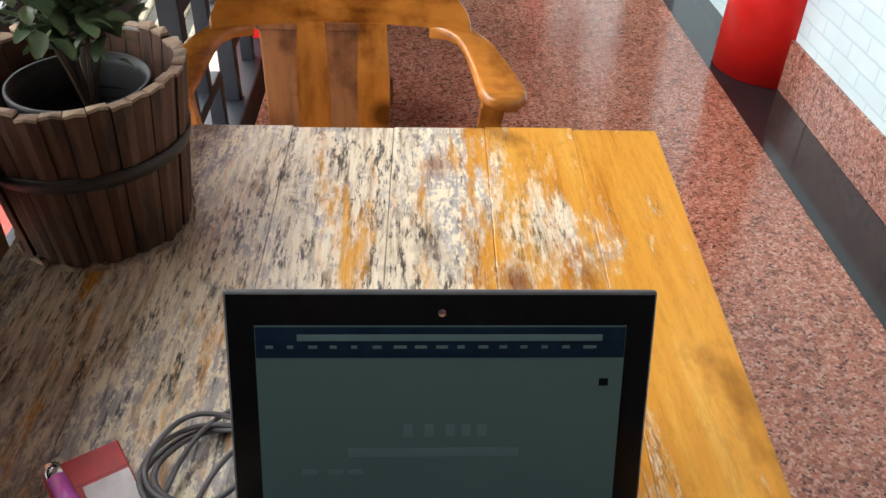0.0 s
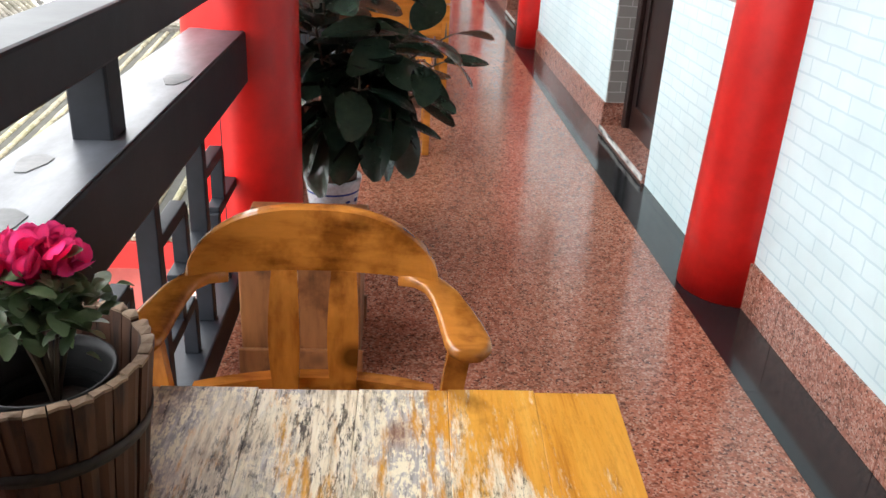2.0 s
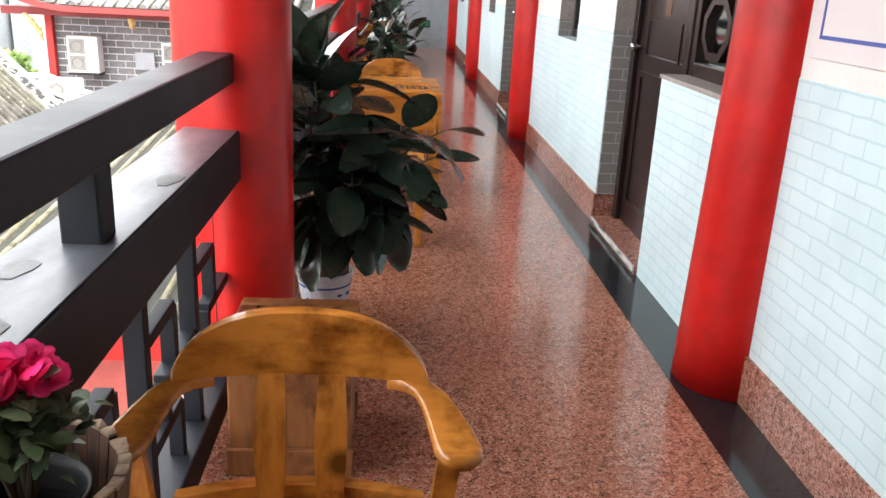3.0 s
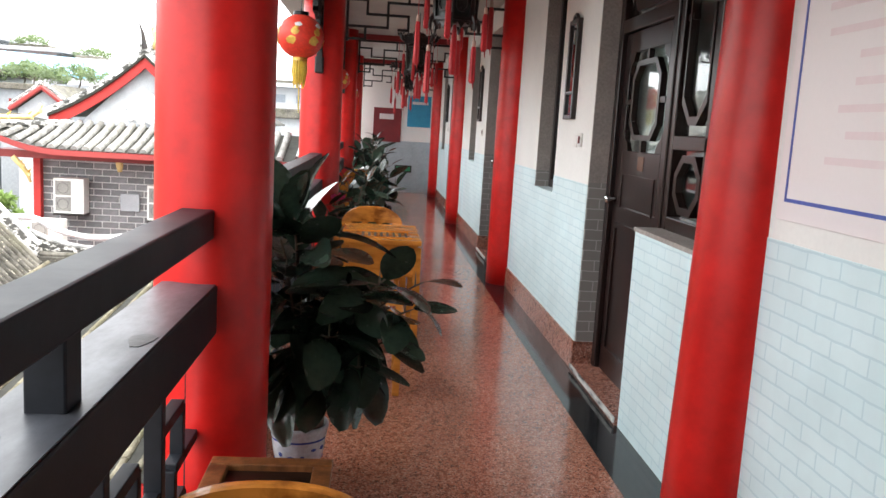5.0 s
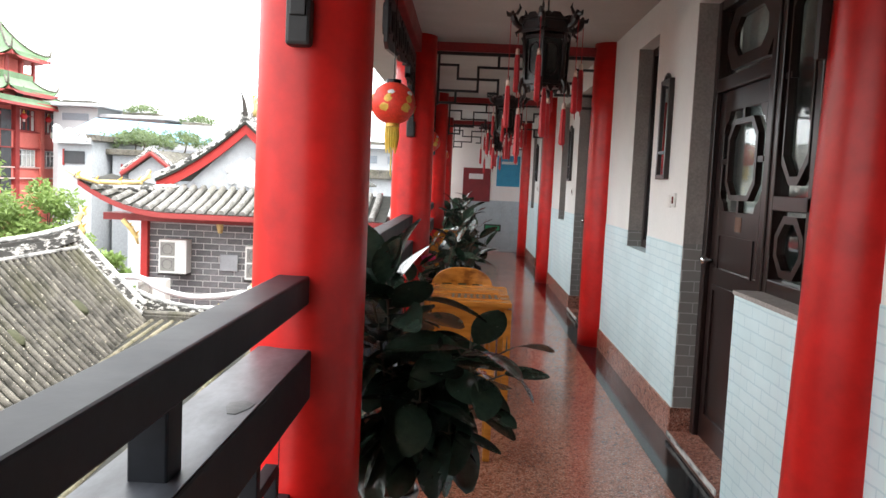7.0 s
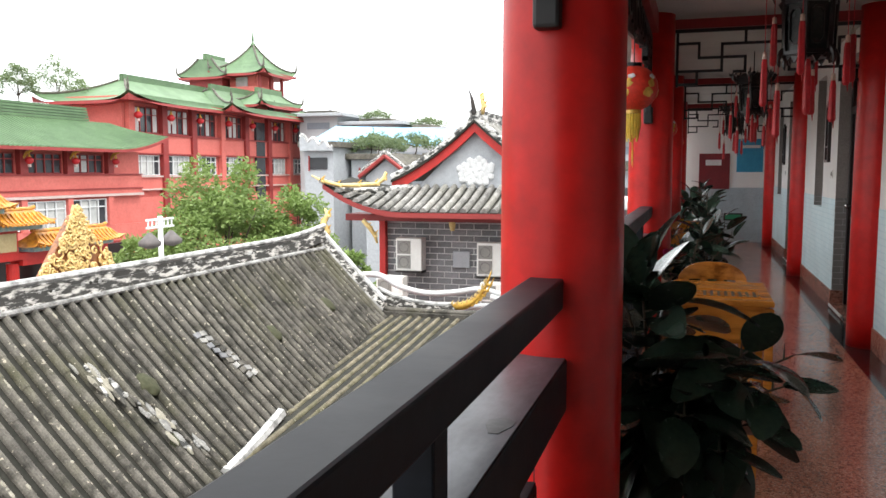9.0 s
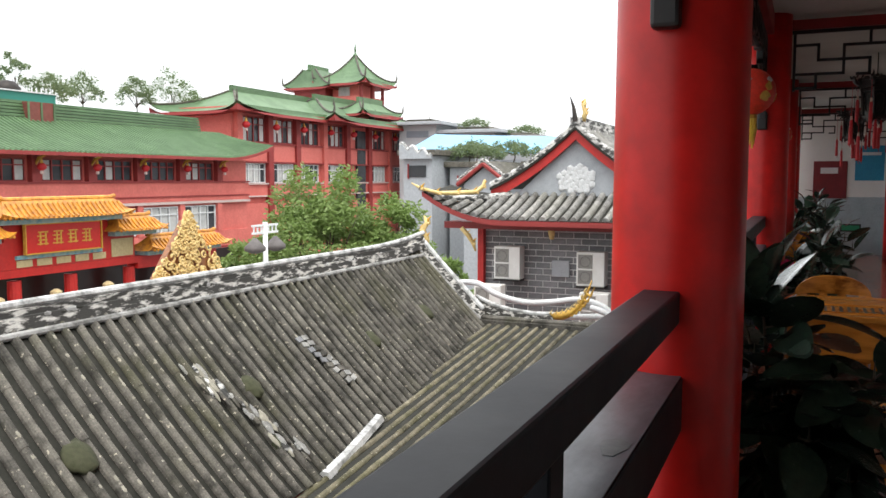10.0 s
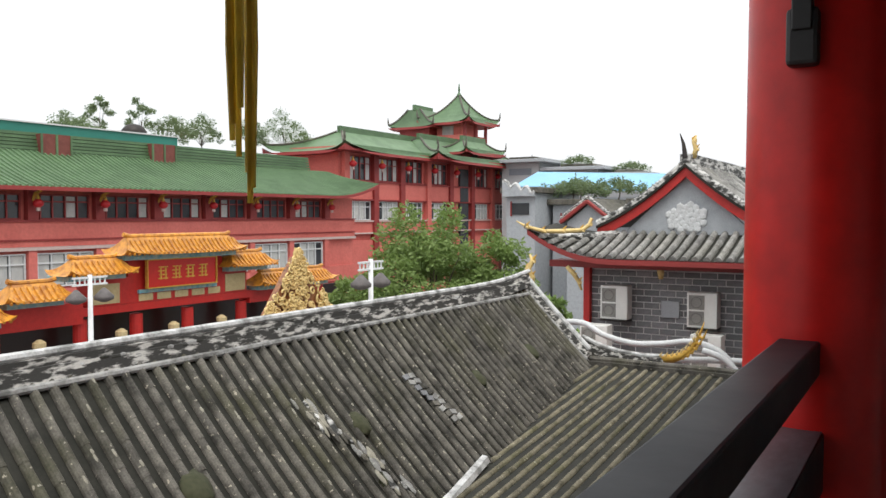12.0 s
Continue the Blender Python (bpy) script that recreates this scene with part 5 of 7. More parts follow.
def azalea(loc, scale_, label, leaves=320, petals=77):
    z = thing("azalea", label, "plant", loc, group="azaleas")
    rng = random.Random(int(loc[1] * 100))
    tips = []
    for i in range(9):
        a, rr = i * 2.4, 0.052 * math.sqrt((i + 0.5) / 9) * scale_
        tip = Vector((rr * math.cos(a), rr * math.sin(a), (0.115 + 0.03 * (1 - i / 9)) * scale_))
        part("branch", tube(BM(), bez((0, 0, -0.03), (tip.x * 0.3, tip.y * 0.3, tip.z * 0.5), tip, 5), [0.003, 0.0028, 0.0024, 0.002, 0.0016, 0.001], 5), STEM, z)
        tips.append(tip)
    for i in range(leaves):
        t = tips[i % 9]
        k = rng.uniform(0.4, 1.05)
        at = Vector((t.x * k * 1.1, t.y * k * 1.1, t.z * (0.5 + 0.5 * k) - 0.012 * scale_)) + Vector((rng.gauss(0, 0.012), rng.gauss(0, 0.012), rng.gauss(0, 0.012))) * scale_
        put_leaf(AZ[i % 2], z, at, rng.uniform(0, 6.28), rng.uniform(-0.5, 0.6), rng.uniform(-0.5, 0.5), rng.uniform(0.75, 1.25) * scale_)
    pm = leaf_mesh("petal", 0.027, 0.026, 0.35, -0.35, PINK, 5)
    heads = [(0.0, 0.0, 0.148), (-0.026, 0.012, 0.14), (0.026, -0.008, 0.142), (0.004, -0.028, 0.138), (0.012, 0.026, 0.143), (-0.03, -0.018, 0.132), (0.034, 0.016, 0.134)]
    for h in heads:
        c = Vector((h[0] * 0.82, h[1] * 0.82, h[2] - 0.004)) * scale_
        for i in range(petals // 7):
            put_leaf(pm, z, c + Vector((rng.gauss(0, 0.004), rng.gauss(0, 0.004), rng.gauss(0, 0.004))) * scale_, i * 0.9 + rng.uniform(-0.3, 0.3), rng.uniform(0.1, 1.2), rng.uniform(-0.5, 0.5), rng.uniform(0.75, 1.05) * scale_, "petal")
    return z


azalea((-0.435, 0.842, 0.905), 1.08, "small azalea with bright pink blooms growing in the planter")

# laptop
lp = thing("laptop", "open black laptop with a dim glossy screen, on the table", "laptop", (-0.0745, 0.435, 0.751))
base = part("base", box(BM(), -0.158, 0.158, -0.21, 0.0, 0.001, 0.02, 0.004), LAPGREY, lp)
part("keyboard", box(BM(), -0.14, 0.14, -0.12, -0.02, 0.0195, 0.022, 0.0008), GLOSSBLACK, lp)
LM = Matrix.Translation((0, 0.004, 0.016)) @ Matrix.Rotation(radians(-20.5), 4, "X")
part("lid", box(BM(), -0.1575, 0.1575, 0.0, 0.007, 0.0, 0.178, 0.0028, LM), LAPGREY, lp, "grey lid edge")
part("bezel", box(BM(), -0.155, 0.155, -0.0012, 0.0, 0.002, 0.1755, 0, LM), GLOSSBLACK, lp, "gloss black bezel")
scr = part("screen", box(BM(), -0.1355, 0.1355, -0.0020, -0.0013, 0.0, 0.152, 0, LM), SCREEN, lp, "dim screen with a browser page")
part("toolbar", box(BM(), -0.135, 0.135, -0.0024, -0.0021, 0.127, 0.151, 0, LM), SCREENBAR, scr)
part("address_bar", box(BM(), -0.105, 0.118, -0.0028, -0.0025, 0.1405, 0.1455, 0, LM), SCREENTEXT, scr)
rng = random.Random(4)
for i in range(16):
    x = -0.128 + i * 0.0155
    part("bookmark_mark", box(BM(), x, x + rng.uniform(0.004, 0.010), -0.0028, -0.0025, 0.1345, 0.1368, 0, LM), SCREENTEXT, scr)
part("search_field", box(BM(), -0.07, 0.06, -0.0024, -0.0021, 0.045, 0.052, 0, LM), SCREENTEXT, scr)
for x, m_ in ((-0.028, BOARDBLUE), (-0.012, NOTICERED), (0.004, SCREENTEXT), (0.016, BOARDBLUE), (0.028, EXITGREEN)):
    part("logo_shape", box(BM(), x, x + 0.007, -0.0024, -0.0021, 0.062, 0.072, 0, LM), SCREENTEXT, scr)
for x in (-0.105, -0.085, -0.07):
    part("button_mark", box(BM(), x, x + 0.011, -0.0024, -0.0021, 0.030, 0.034, 0, LM), SCREENTEXT, scr)
part("corner_icon", box(BM(), 0.118, 0.125, -0.0024, -0.0021, 0.104, 0.11, 0, LM), GLOSSBLACK, scr)
camb = BM()
lathe(camb, [(0.003, 0), (0.003, 0.001), (0.001, 0.0014)], n=12)
camb.transform(LM @ Matrix.Translation((0, -0.0012, 0.162)) @ Matrix.Rotation(radians(90), 4, "X"))
part("webcam", camb, CHROME, lp)

# cable coil, card packet and lighter
cb_ = thing("cable_coil", "loosely coiled grey laptop cable lying on the table", "cable", (-0.262, 0.495, 0.7555))
for j, (rx, ry, ox, oy, tz) in enumerate(((0.052, 0.045, 0.0, 0.0, 0.0), (0.047, 0.04, 0.006, -0.002, 0.005), (0.055, 0.047, 0.004, -0.006, 0.009), (0.045, 0.046, -0.003, 0.002, 0.013))):
    part("cable_loop", tube(BM(), [(ox + rx * math.cos(a) + 0.003 * math.sin(3 * a), oy + ry * math.sin(a) - 0.01, tz + 0.003 * math.sin(2 * a + j)) for a in (2 * math.pi * k / 36 for k in range(37))], 0.0024, 7), CABLE, cb_, smooth=True)
part("cable_tail", tube(BM(), bez((-0.03, -0.04, 0.004), (-0.02, 0.05, 0.012), (0.04, 0.06, 0.003), 14), 0.0024, 7), CABLE, cb_, smooth=True)
part("cable_tail", tube(BM(), bez((0.0, -0.12, 0.0), (-0.02, -0.02, 0.012), (0.045, 0.03, 0.004), 14), 0.0024, 7), CABLE, cb_, smooth=True)
cp = thing("card_packet", "red and white card packet lying on the table", "packet", (-0.352, 0.462, 0.7502), 33)
part("sleeve", box(BM(), -0.028, 0.034, -0.045, 0.042, 0, 0.006, 0.001), CARDRED, cp)
part("print_panel", box(BM(), -0.004, 0.033, -0.044, 0.008, 0.006, 0.0064), CARDWHITE, cp, "white printed panel")
part("text_bar", box(BM(), -0.022, -0.017, -0.012, 0.032, 0.006, 0.0063), CARDWHITE, cp)
part("fold_line", box(BM(), -0.027, 0.033, 0.0105, 0.0115, 0.006, 0.0062), NOTICERED, cp)
lg = thing("lighter", "violet plastic lighter with a chrome top on the packet", "lighter", (-0.378, 0.468, 0.7645), -52)
b = BM()
tube(b, [(0.0, 0, 0), (0.055, 0, 0)], 0.0078, 14)
part("body", b, LIGHTERPINK, lg, smooth=True)
b = BM()
tube(b, [(-0.014, 0, 0), (-0.0005, 0, 0)], 0.0074, 14)
part("metal_top", b, CHROME, lg, "chrome lighter top", True)


# ---------------- potted plants ----------------
FIC = [leaf_mesh("ficus_leaf", 0.21, 0.125, 0.14, 0.2, LEAF, 7), leaf_mesh("ficus_leaf", 0.17, 0.105, 0.10, 0.1, LEAF, 7), leaf_mesh("ficus_leaf", 0.22, 0.12, 0.2, 0.35, LEAF, 7)]


def flower_pot(loc, r, h, label, blue=True):
    p = thing("flower_pot", label, "pot", loc, group="flower pots")
    part("body", lathe(BM(), [(r * 0.62, 0), (r * 0.66, 0.01), (r * 0.86, h * 0.45), (r * 0.97, h * 0.85), (r * 1.02, h * 0.92), (r * 1.02, h), (r * 0.93, h), (r * 0.9, h * 0.86), (r * 0.6, h * 0.8)], n=40), PORCELAIN if blue else TERRA, p, smooth=True)
    if blue:
        part("rim_line", lathe(BM(), [(r * 0.945, h * 0.74), (r * 0.958, h * 0.78)], n=40, caps=False), BLUEGLAZE, p, "blue glazed rim line")
        rng = random.Random(8)
        for i in range(14):
            a = i * 0.45
            f = BM()
            bmesh.ops.create_icosphere(f, subdivisions=1, radius=1)
            zz = h * rng.uniform(0.3, 0.62)
            R = r * (0.66 + 0.2 * zz / (h * 0.45)) if zz < h * 0.45 else r * (0.86 + 0.11 * (zz - h * 0.45) / (h * 0.4))
            f.transform(Matrix.Rotation(a, 4, "Z") @ Matrix.Translation((R, 0, zz)) @ Matrix.Diagonal((0.003, rng.uniform(0.008, 0.022), rng.uniform(0.006, 0.014), 1)))
            part("painted_motif", f, BLUEGLAZE, p, "blue painted motif")
    part("inner_pot", lathe(BM(), [(r * 0.84, h * 0.9), (r * 0.86, h * 1.12), (r * 0.8, h * 1.12), (r * 0.76, h * 0.9)], n=32), TERRA, p, "brown inner pot", True)
    part("soil", lathe(BM(), [(r * 0.78, h * 0.94), (r * 0.79, h * 1.05), (r * 0.3, h * 1.08)], n=20, wob=0.04), SOIL, p)
    return p


def ficus(loc, height, seed, label, lean=(0, 0), reach=0.16, dens=1.0, first=0.0, turn=1.0):
    p = thing("rubber_plant", label, "plant", loc, group="rubber plants")
    rng = random.Random(seed)
    for s in range(7):
        a = first + s * 1.26 * turn + rng.uniform(-0.2, 0.2)
        H = height * (1.0, 0.86, 0.7, 0.55, 0.42, 0.8, 0.6)[s]
        out = reach * (0.35, 0.8, 1.1, 1.35, 1.5, 0.9, 1.2)[s]
        tip = Vector((out * math.cos(a) + lean[0] * H, out * math.sin(a) + lean[1] * H, H))
        foot = Vector((0.03 * math.cos(a), 0.03 * math.sin(a), -0.02))
        curve = bez(foot, foot + Vector((0, 0, H * 0.55)), tip, 9)
        part("stem", tube(BM(), curve, [0.011 - 0.0008 * k for k in range(10)], 7), STEM, p, smooth=True)
        n = int((16, 15, 13, 11, 9, 13, 11)[s] * dens)
        for i in range(n):
            t = 0.16 + 0.84 * (i + 0.5) / n
            k = min(8, int(t * 9))
            at = curve[k].lerp(curve[k + 1], t * 9 - k)
            top = t > 0.88
            ang = a + i * 2.4 + rng.uniform(-0.4, 0.4)
            pitch = rng.uniform(0.5, 1.2) if top else rng.uniform(-0.75, 0.35) - 0.35 * (1 - t)
            d = Vector((math.cos(ang), math.sin(ang), 0.25))
            q = at + d * 0.045
            part("leaf_stalk", tube(BM(), [at, q], [0.004, 0.003], 5), LEAF_MID, p)
            put_leaf(rng.choice(FIC), p, q, ang, pitch, rng.uniform(-0.5, 0.5), rng.uniform(0.8, 1.12) * (1 if not top else 0.95))
        bud = tip + Vector((0, 0, 0.07))
        part("leaf_bud", tube(BM(), [tip, bud], [0.006, 0.001], 5), LEAF_MID, p)
    return p


flower_pot((-0.335, 3.47, 0), 0.122, 0.235, "blue and white porcelain pot on the granite floor")


def branching_ficus(loc, tips, seed, label):
    """Rubber plant whose leaves whorl round the ends of its branches."""
    p = thing("rubber_plant", label, "plant", loc, group="rubber plants")
    rng = random.Random(seed)
    for tx, ty, tz, n, lo, hi in tips:
        foot, tip = Vector((0.02 * rng.uniform(-1, 1), 0.02 * rng.uniform(-1, 1), -0.02)), Vector((tx, ty, tz))
        curve = bez(foot, Vector((tx * 0.25, ty * 0.25, tz * 0.7)), tip, 9)
        part("stem", tube(BM(), curve, [0.011 - 0.0008 * k for k in range(10)], 7), STEM, p, smooth=True)
        a = rng.uniform(0, 6.28)
        for i in range(n):
            t = 1.0 - 0.42 * (i / n) ** 1.3
            k = min(8, int(t * 9 - 1e-6))
            at = curve[k].lerp(curve[k + 1], t * 9 - k)
            ang = a + i * 2.4 + rng.uniform(-0.3, 0.3)
            pitch = lo + (hi - lo) * (1 - i / n) + rng.uniform(-0.2, 0.2)
            q = at + Vector((math.cos(ang), math.sin(ang), 0.3)) * 0.04
            part("leaf_stalk", tube(BM(), [at, q], [0.004, 0.003], 5), LEAF_MID, p)
            lf = put_leaf(rng.choice(FIC), p, q, ang, pitch, rng.uniform(-0.7, 0.7), rng.uniform(0.95, 1.35))
        part("leaf_bud", tube(BM(), [tip, tip + Vector((0, 0, 0.06))], [0.005, 0.001], 5), LEAF_MID, p)
    return p


branching_ficus((-0.335, 3.47, 0.24), ((-0.05, -0.05, 0.90, 8, 0.5, 1.35), (-0.12, 0.06, 0.80, 8, 0.3, 1.1), (0.04, -0.04, 0.80, 8, -0.5, 0.35), (-0.06, -0.14, 0.66, 10, -0.5, 0.6), (0.08, 0.02, 0.62, 9, -0.6, 0.2),
                                       (0.31, -0.08, 0.62, 11, -0.8, 0.45), (0.42, -0.06, 0.50, 10, -1.25, 0.0), (0.46, 0.0, 0.60, 5, -0.3, 0.15), (0.36, -0.14, 0.40, 11, -1.35, -0.2), (0.24, -0.2, 0.30, 10, -1.35, -0.3), (0.12, -0.2, 0.42, 11, -1.1, 0.2),
                                       (0.02, -0.18, 0.34, 10, -1.0, 0.1), (0.22, -0.02, 0.46, 10, -1.0, 0.1), (-0.08, -0.14, 0.32, 9, -0.8, 0.3), (0.2, -0.12, 0.56, 10, -0.8, 0.3), (0.0, -0.1, 0.5, 10, -0.7, 0.4)), 17, "tall rubber plant with broad glossy dark leaves")
for i, (x, y, h, sd) in enumerate(((-0.27, 7.35, 0.82, 21), (-0.22, 8.3, 0.95, 22), (-0.12, 9.1, 0.8, 23), (-0.2, 9.8, 1.0, 28), (-0.36, 12.9, 1.0, 24), (-0.25, 13.9, 0.95, 25), (-0.15, 15.2, 1.0, 26), (-0.2, 16.3, 1.05, 27))):
    flower_pot((x, y, 0), 0.115, 0.22, "blue and white porcelain pot on the granite floor")
    ficus((x, y, 0.225), h, sd, "rubber plant with glossy dark leaves in a row of pots", (0.02, 0), 0.3, 1.15)
for y in (7.9, 11.9):
    flower_pot((-0.40, y, 0.0), 0.09, 0.5 if y < 9 else 0.4, "tall clay pot holding a pink azalea", False)
    azalea((-0.40, y, 0.56 if y < 9 else 0.45), 1.6, "azalea with pink blooms among the rubber plants", 60, 42)


# ---------------- outside: ground and this building's own face ----------------
ZG = -6.5
gb = BM()
prism(gb, [(-700, -500), (500, -500), (500, 900), (-700, 900)], "z", ZG - 0.5, ZG)
structure("ground", gb, GROUND, "grey paved street and courtyards below the gallery", "ground")
structure("wall_facade", box(BM(), -0.84, -0.7, Y0, Y1, ZG, -0.36), GREYWALL, "grey rendered wall below the gallery", "wall")


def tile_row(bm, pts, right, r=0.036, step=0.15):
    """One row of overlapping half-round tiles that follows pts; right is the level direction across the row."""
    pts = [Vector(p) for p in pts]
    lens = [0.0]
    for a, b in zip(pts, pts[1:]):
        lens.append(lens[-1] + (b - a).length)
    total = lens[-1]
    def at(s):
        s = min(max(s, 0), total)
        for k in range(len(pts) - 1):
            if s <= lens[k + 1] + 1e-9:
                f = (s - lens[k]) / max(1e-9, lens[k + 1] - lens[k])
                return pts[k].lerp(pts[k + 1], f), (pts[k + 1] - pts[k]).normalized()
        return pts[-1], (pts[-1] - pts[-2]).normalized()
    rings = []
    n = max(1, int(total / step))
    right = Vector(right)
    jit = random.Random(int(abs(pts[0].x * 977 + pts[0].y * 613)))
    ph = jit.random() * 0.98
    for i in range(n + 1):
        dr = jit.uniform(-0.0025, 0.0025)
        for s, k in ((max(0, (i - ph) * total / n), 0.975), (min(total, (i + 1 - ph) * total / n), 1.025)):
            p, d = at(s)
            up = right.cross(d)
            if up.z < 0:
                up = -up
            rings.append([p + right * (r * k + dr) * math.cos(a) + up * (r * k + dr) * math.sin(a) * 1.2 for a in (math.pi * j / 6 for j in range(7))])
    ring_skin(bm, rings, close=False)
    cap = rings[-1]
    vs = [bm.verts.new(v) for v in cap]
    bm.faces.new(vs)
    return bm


# ---------------- neighbouring tiled roof, long wing ----------------
RX, RY = -5.60, 11.55


def z_main(x):
    u = x - RX
    return 0.44 - 1.06 * u + 0.055 * u * u


def z_low(y):
    return -0.63 - 0.092 * (11.5 - y)


XE, YE = -4.03, 5.8
nr = thing("tiled_roof", "weathered grey tiled roof with a mortared ridge", "roof", (0, 0, 0))
rng = random.Random(2)
y = -2.0
while y < RY - 0.08:
    x_end = XE
    if y > YE:
        x = RX + 0.2
        while x < XE and z_main(x) > z_low(y):
            x += 0.01
        x_end = x
    if x_end > RX + 0.25:
        xs_ = [RX + 0.02 + (x_end - RX - 0.02) * k / 7 for k in range(8)]
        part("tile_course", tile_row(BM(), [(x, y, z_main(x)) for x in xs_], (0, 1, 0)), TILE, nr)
    y += 0.144
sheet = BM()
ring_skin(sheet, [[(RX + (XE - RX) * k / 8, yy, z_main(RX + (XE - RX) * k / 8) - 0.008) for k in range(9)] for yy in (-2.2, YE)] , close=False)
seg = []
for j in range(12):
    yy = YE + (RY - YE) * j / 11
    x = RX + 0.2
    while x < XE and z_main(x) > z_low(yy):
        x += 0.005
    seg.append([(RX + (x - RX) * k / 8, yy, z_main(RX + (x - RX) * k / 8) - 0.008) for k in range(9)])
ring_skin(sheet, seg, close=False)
part("pan_tiles", sheet, PAN, nr, "channel tiles coloured dark for the shade between courses")
back = BM()
ring_skin(back, [[(RX - 1.7 * k / 4, yy, 0.44 - 1.06 * 1.7 * k / 4 + 0.14 * (1.7 * k / 4) ** 2) for k in range(5)] for yy in (-2.2, RY)], close=False)
part("rear_slope", back, TILE, nr)
# mortared ridge: a stack of courses with worn white rendering, lifted at its end
ri = BM()
rings = []
for k in range(40):
    yy = -2.2 + (RY + 2.2) * k / 39
    up = 0.10 * max(0, (yy - 9.8) / 1.75) ** 2
    rings.append([(RX - 0.09, yy, 0.38 + up), (RX + 0.09, yy, 0.38 + up), (RX + 0.075, yy, 0.5 + up), (RX + 0.05, yy, 0.5 + up), (RX + 0.05, yy, 0.555 + up), (RX - 0.05, yy, 0.555 + up), (RX - 0.05, yy, 0.5 + up), (RX - 0.075, yy, 0.5 + up)])
ring_skin(ri, rings)
part("ridge", ri, RIDGE_STONE, nr, "worn whitewashed ridge courses")
ri = BM()
tube(ri, [(RX, -2.2 + (RY + 2.3) * k / 30, 0.585 + 0.10 * max(0, (-2.2 + (RY + 2.3) * k / 30 - 9.8) / 1.75) ** 2) for k in range(31)], 0.034, 8)
part("ridge_cap", ri, RIDGECAP, nr, "white rounded ridge cap")
ri = BM()
tube(ri, [(RX + 0.10, -2.2 + (RY + 2.2) * k / 30, 0.37) for k in range(31)], 0.03, 8)
part("ridge_course", ri, LEDGE, nr)
for k in range(120):
    yy = rng.uniform(1.5, 11.3)
    f = BM()
    bmesh.ops.create_icosphere(f, subdivisions=1, radius=1)
    f.transform(Matrix.Translation((RX + 0.072, yy, rng.uniform(0.42, 0.5))) @ Matrix.Diagonal((0.008, rng.uniform(0.02, 0.09), rng.uniform(0.008, 0.028), 1)))
    part("render_patch", f, rng.choice((RIDGECAP, PAN, RIDGECAP, LEDGE)), nr, "flaking patch of render")
ve = BM()
vp = [(RX + (k / 8) * 1.02, RY, z_main(RX + (k / 8) * 1.02) + 0.09) for k in range(9)]
ring_skin(ve, [[(p[0], p[1] - 0.12, p[2] - 0.1), (p[0], p[1] + 0.1, p[2] - 0.1), (p[0], p[1] + 0.06, p[2] + 0.07), (p[0], p[1] - 0.06, p[2] + 0.07)] for p in vp])
part("verge", ve, RIDGE_STONE, nr, "white mortared verge")
ve = BM()
tube(ve, [(p[0], p[1], p[2] + 0.085) for p in vp], 0.04, 8)
part("verge_cap", ve, RIDGECAP, nr)
ve = BM()
tube(ve, [(p[0], p[1] - 0.125, p[2] - 0.05) for p in vp], 0.028, 8)
part("verge_course", ve, LEDGE, nr)
for k in range(420):      # lichen and slipped tile bits
    yy, u = rng.uniform(2.5, 11), rng.uniform(0.1, 1.5)
    x = RX + u
    if z_main(x) < (z_low(yy) if yy > YE else -9) + 0.05:
        continue
    f = BM()
    bmesh.ops.create_icosphere(f, subdivisions=1, radius=1)
    f.transform(Matrix.Translation((x, -2.0 + 0.144 * round((yy + 2) / 0.144), z_main(x) + rng.uniform(0.050, 0.060))) @ Matrix.Rotation(radians(43), 4, "Y") @ Matrix.Diagonal((0.01 + 0.04 * rng.random() ** 2, rng.uniform(0.006, 0.018), 0.007, 1)))
    part("lichen_spot", f, LICHEN, nr, "pale lichen spot")
for yy, u, s in ((4.35, 0.85, 0.15), (6.3, 0.82, 0.13), (8.6, 0.8, 0.12), (10.2, 0.72, 0.13), (6.1, 1.25, 0.09)):
    f = BM()
    bmesh.ops.create_icosphere(f, subdivisions=3, radius=1)
    for v in f.verts:
        v.co *= 1 + 0.25 * noise.noise(v.co * 3 + Vector((yy, 0, 0)))
    f.transform(Matrix.Translation((RX + u, yy, z_main(RX + u) + 0.03)) @ Matrix.Rotation(radians(42), 4, "Y") @ Matrix.Diagonal((s, s * 0.85, s * 0.35, 1)))
    part("moss_clump", f, MOSS, nr, "dark moss clump", True)
for i in range(9):
    for j in range(2):
        b_ = BM()
        x, yy = RX + 0.62 + i * 0.055, 7.35 + 0.03 * i + 0.1 * j
        box(b_, -0.03, 0.03, -0.045, 0.045, 0, 0.012, 0, Matrix.Translation((x, yy, z_main(x) + 0.058)) @ Matrix.Rotation(radians(43), 4, "Y") @ Matrix.Rotation(rng.uniform(-0.3, 0.3), 4, "Z"))
        part("loose_tile", b_, rng.choice((TILE, TILE_PALE, BRICKGREY)), nr)
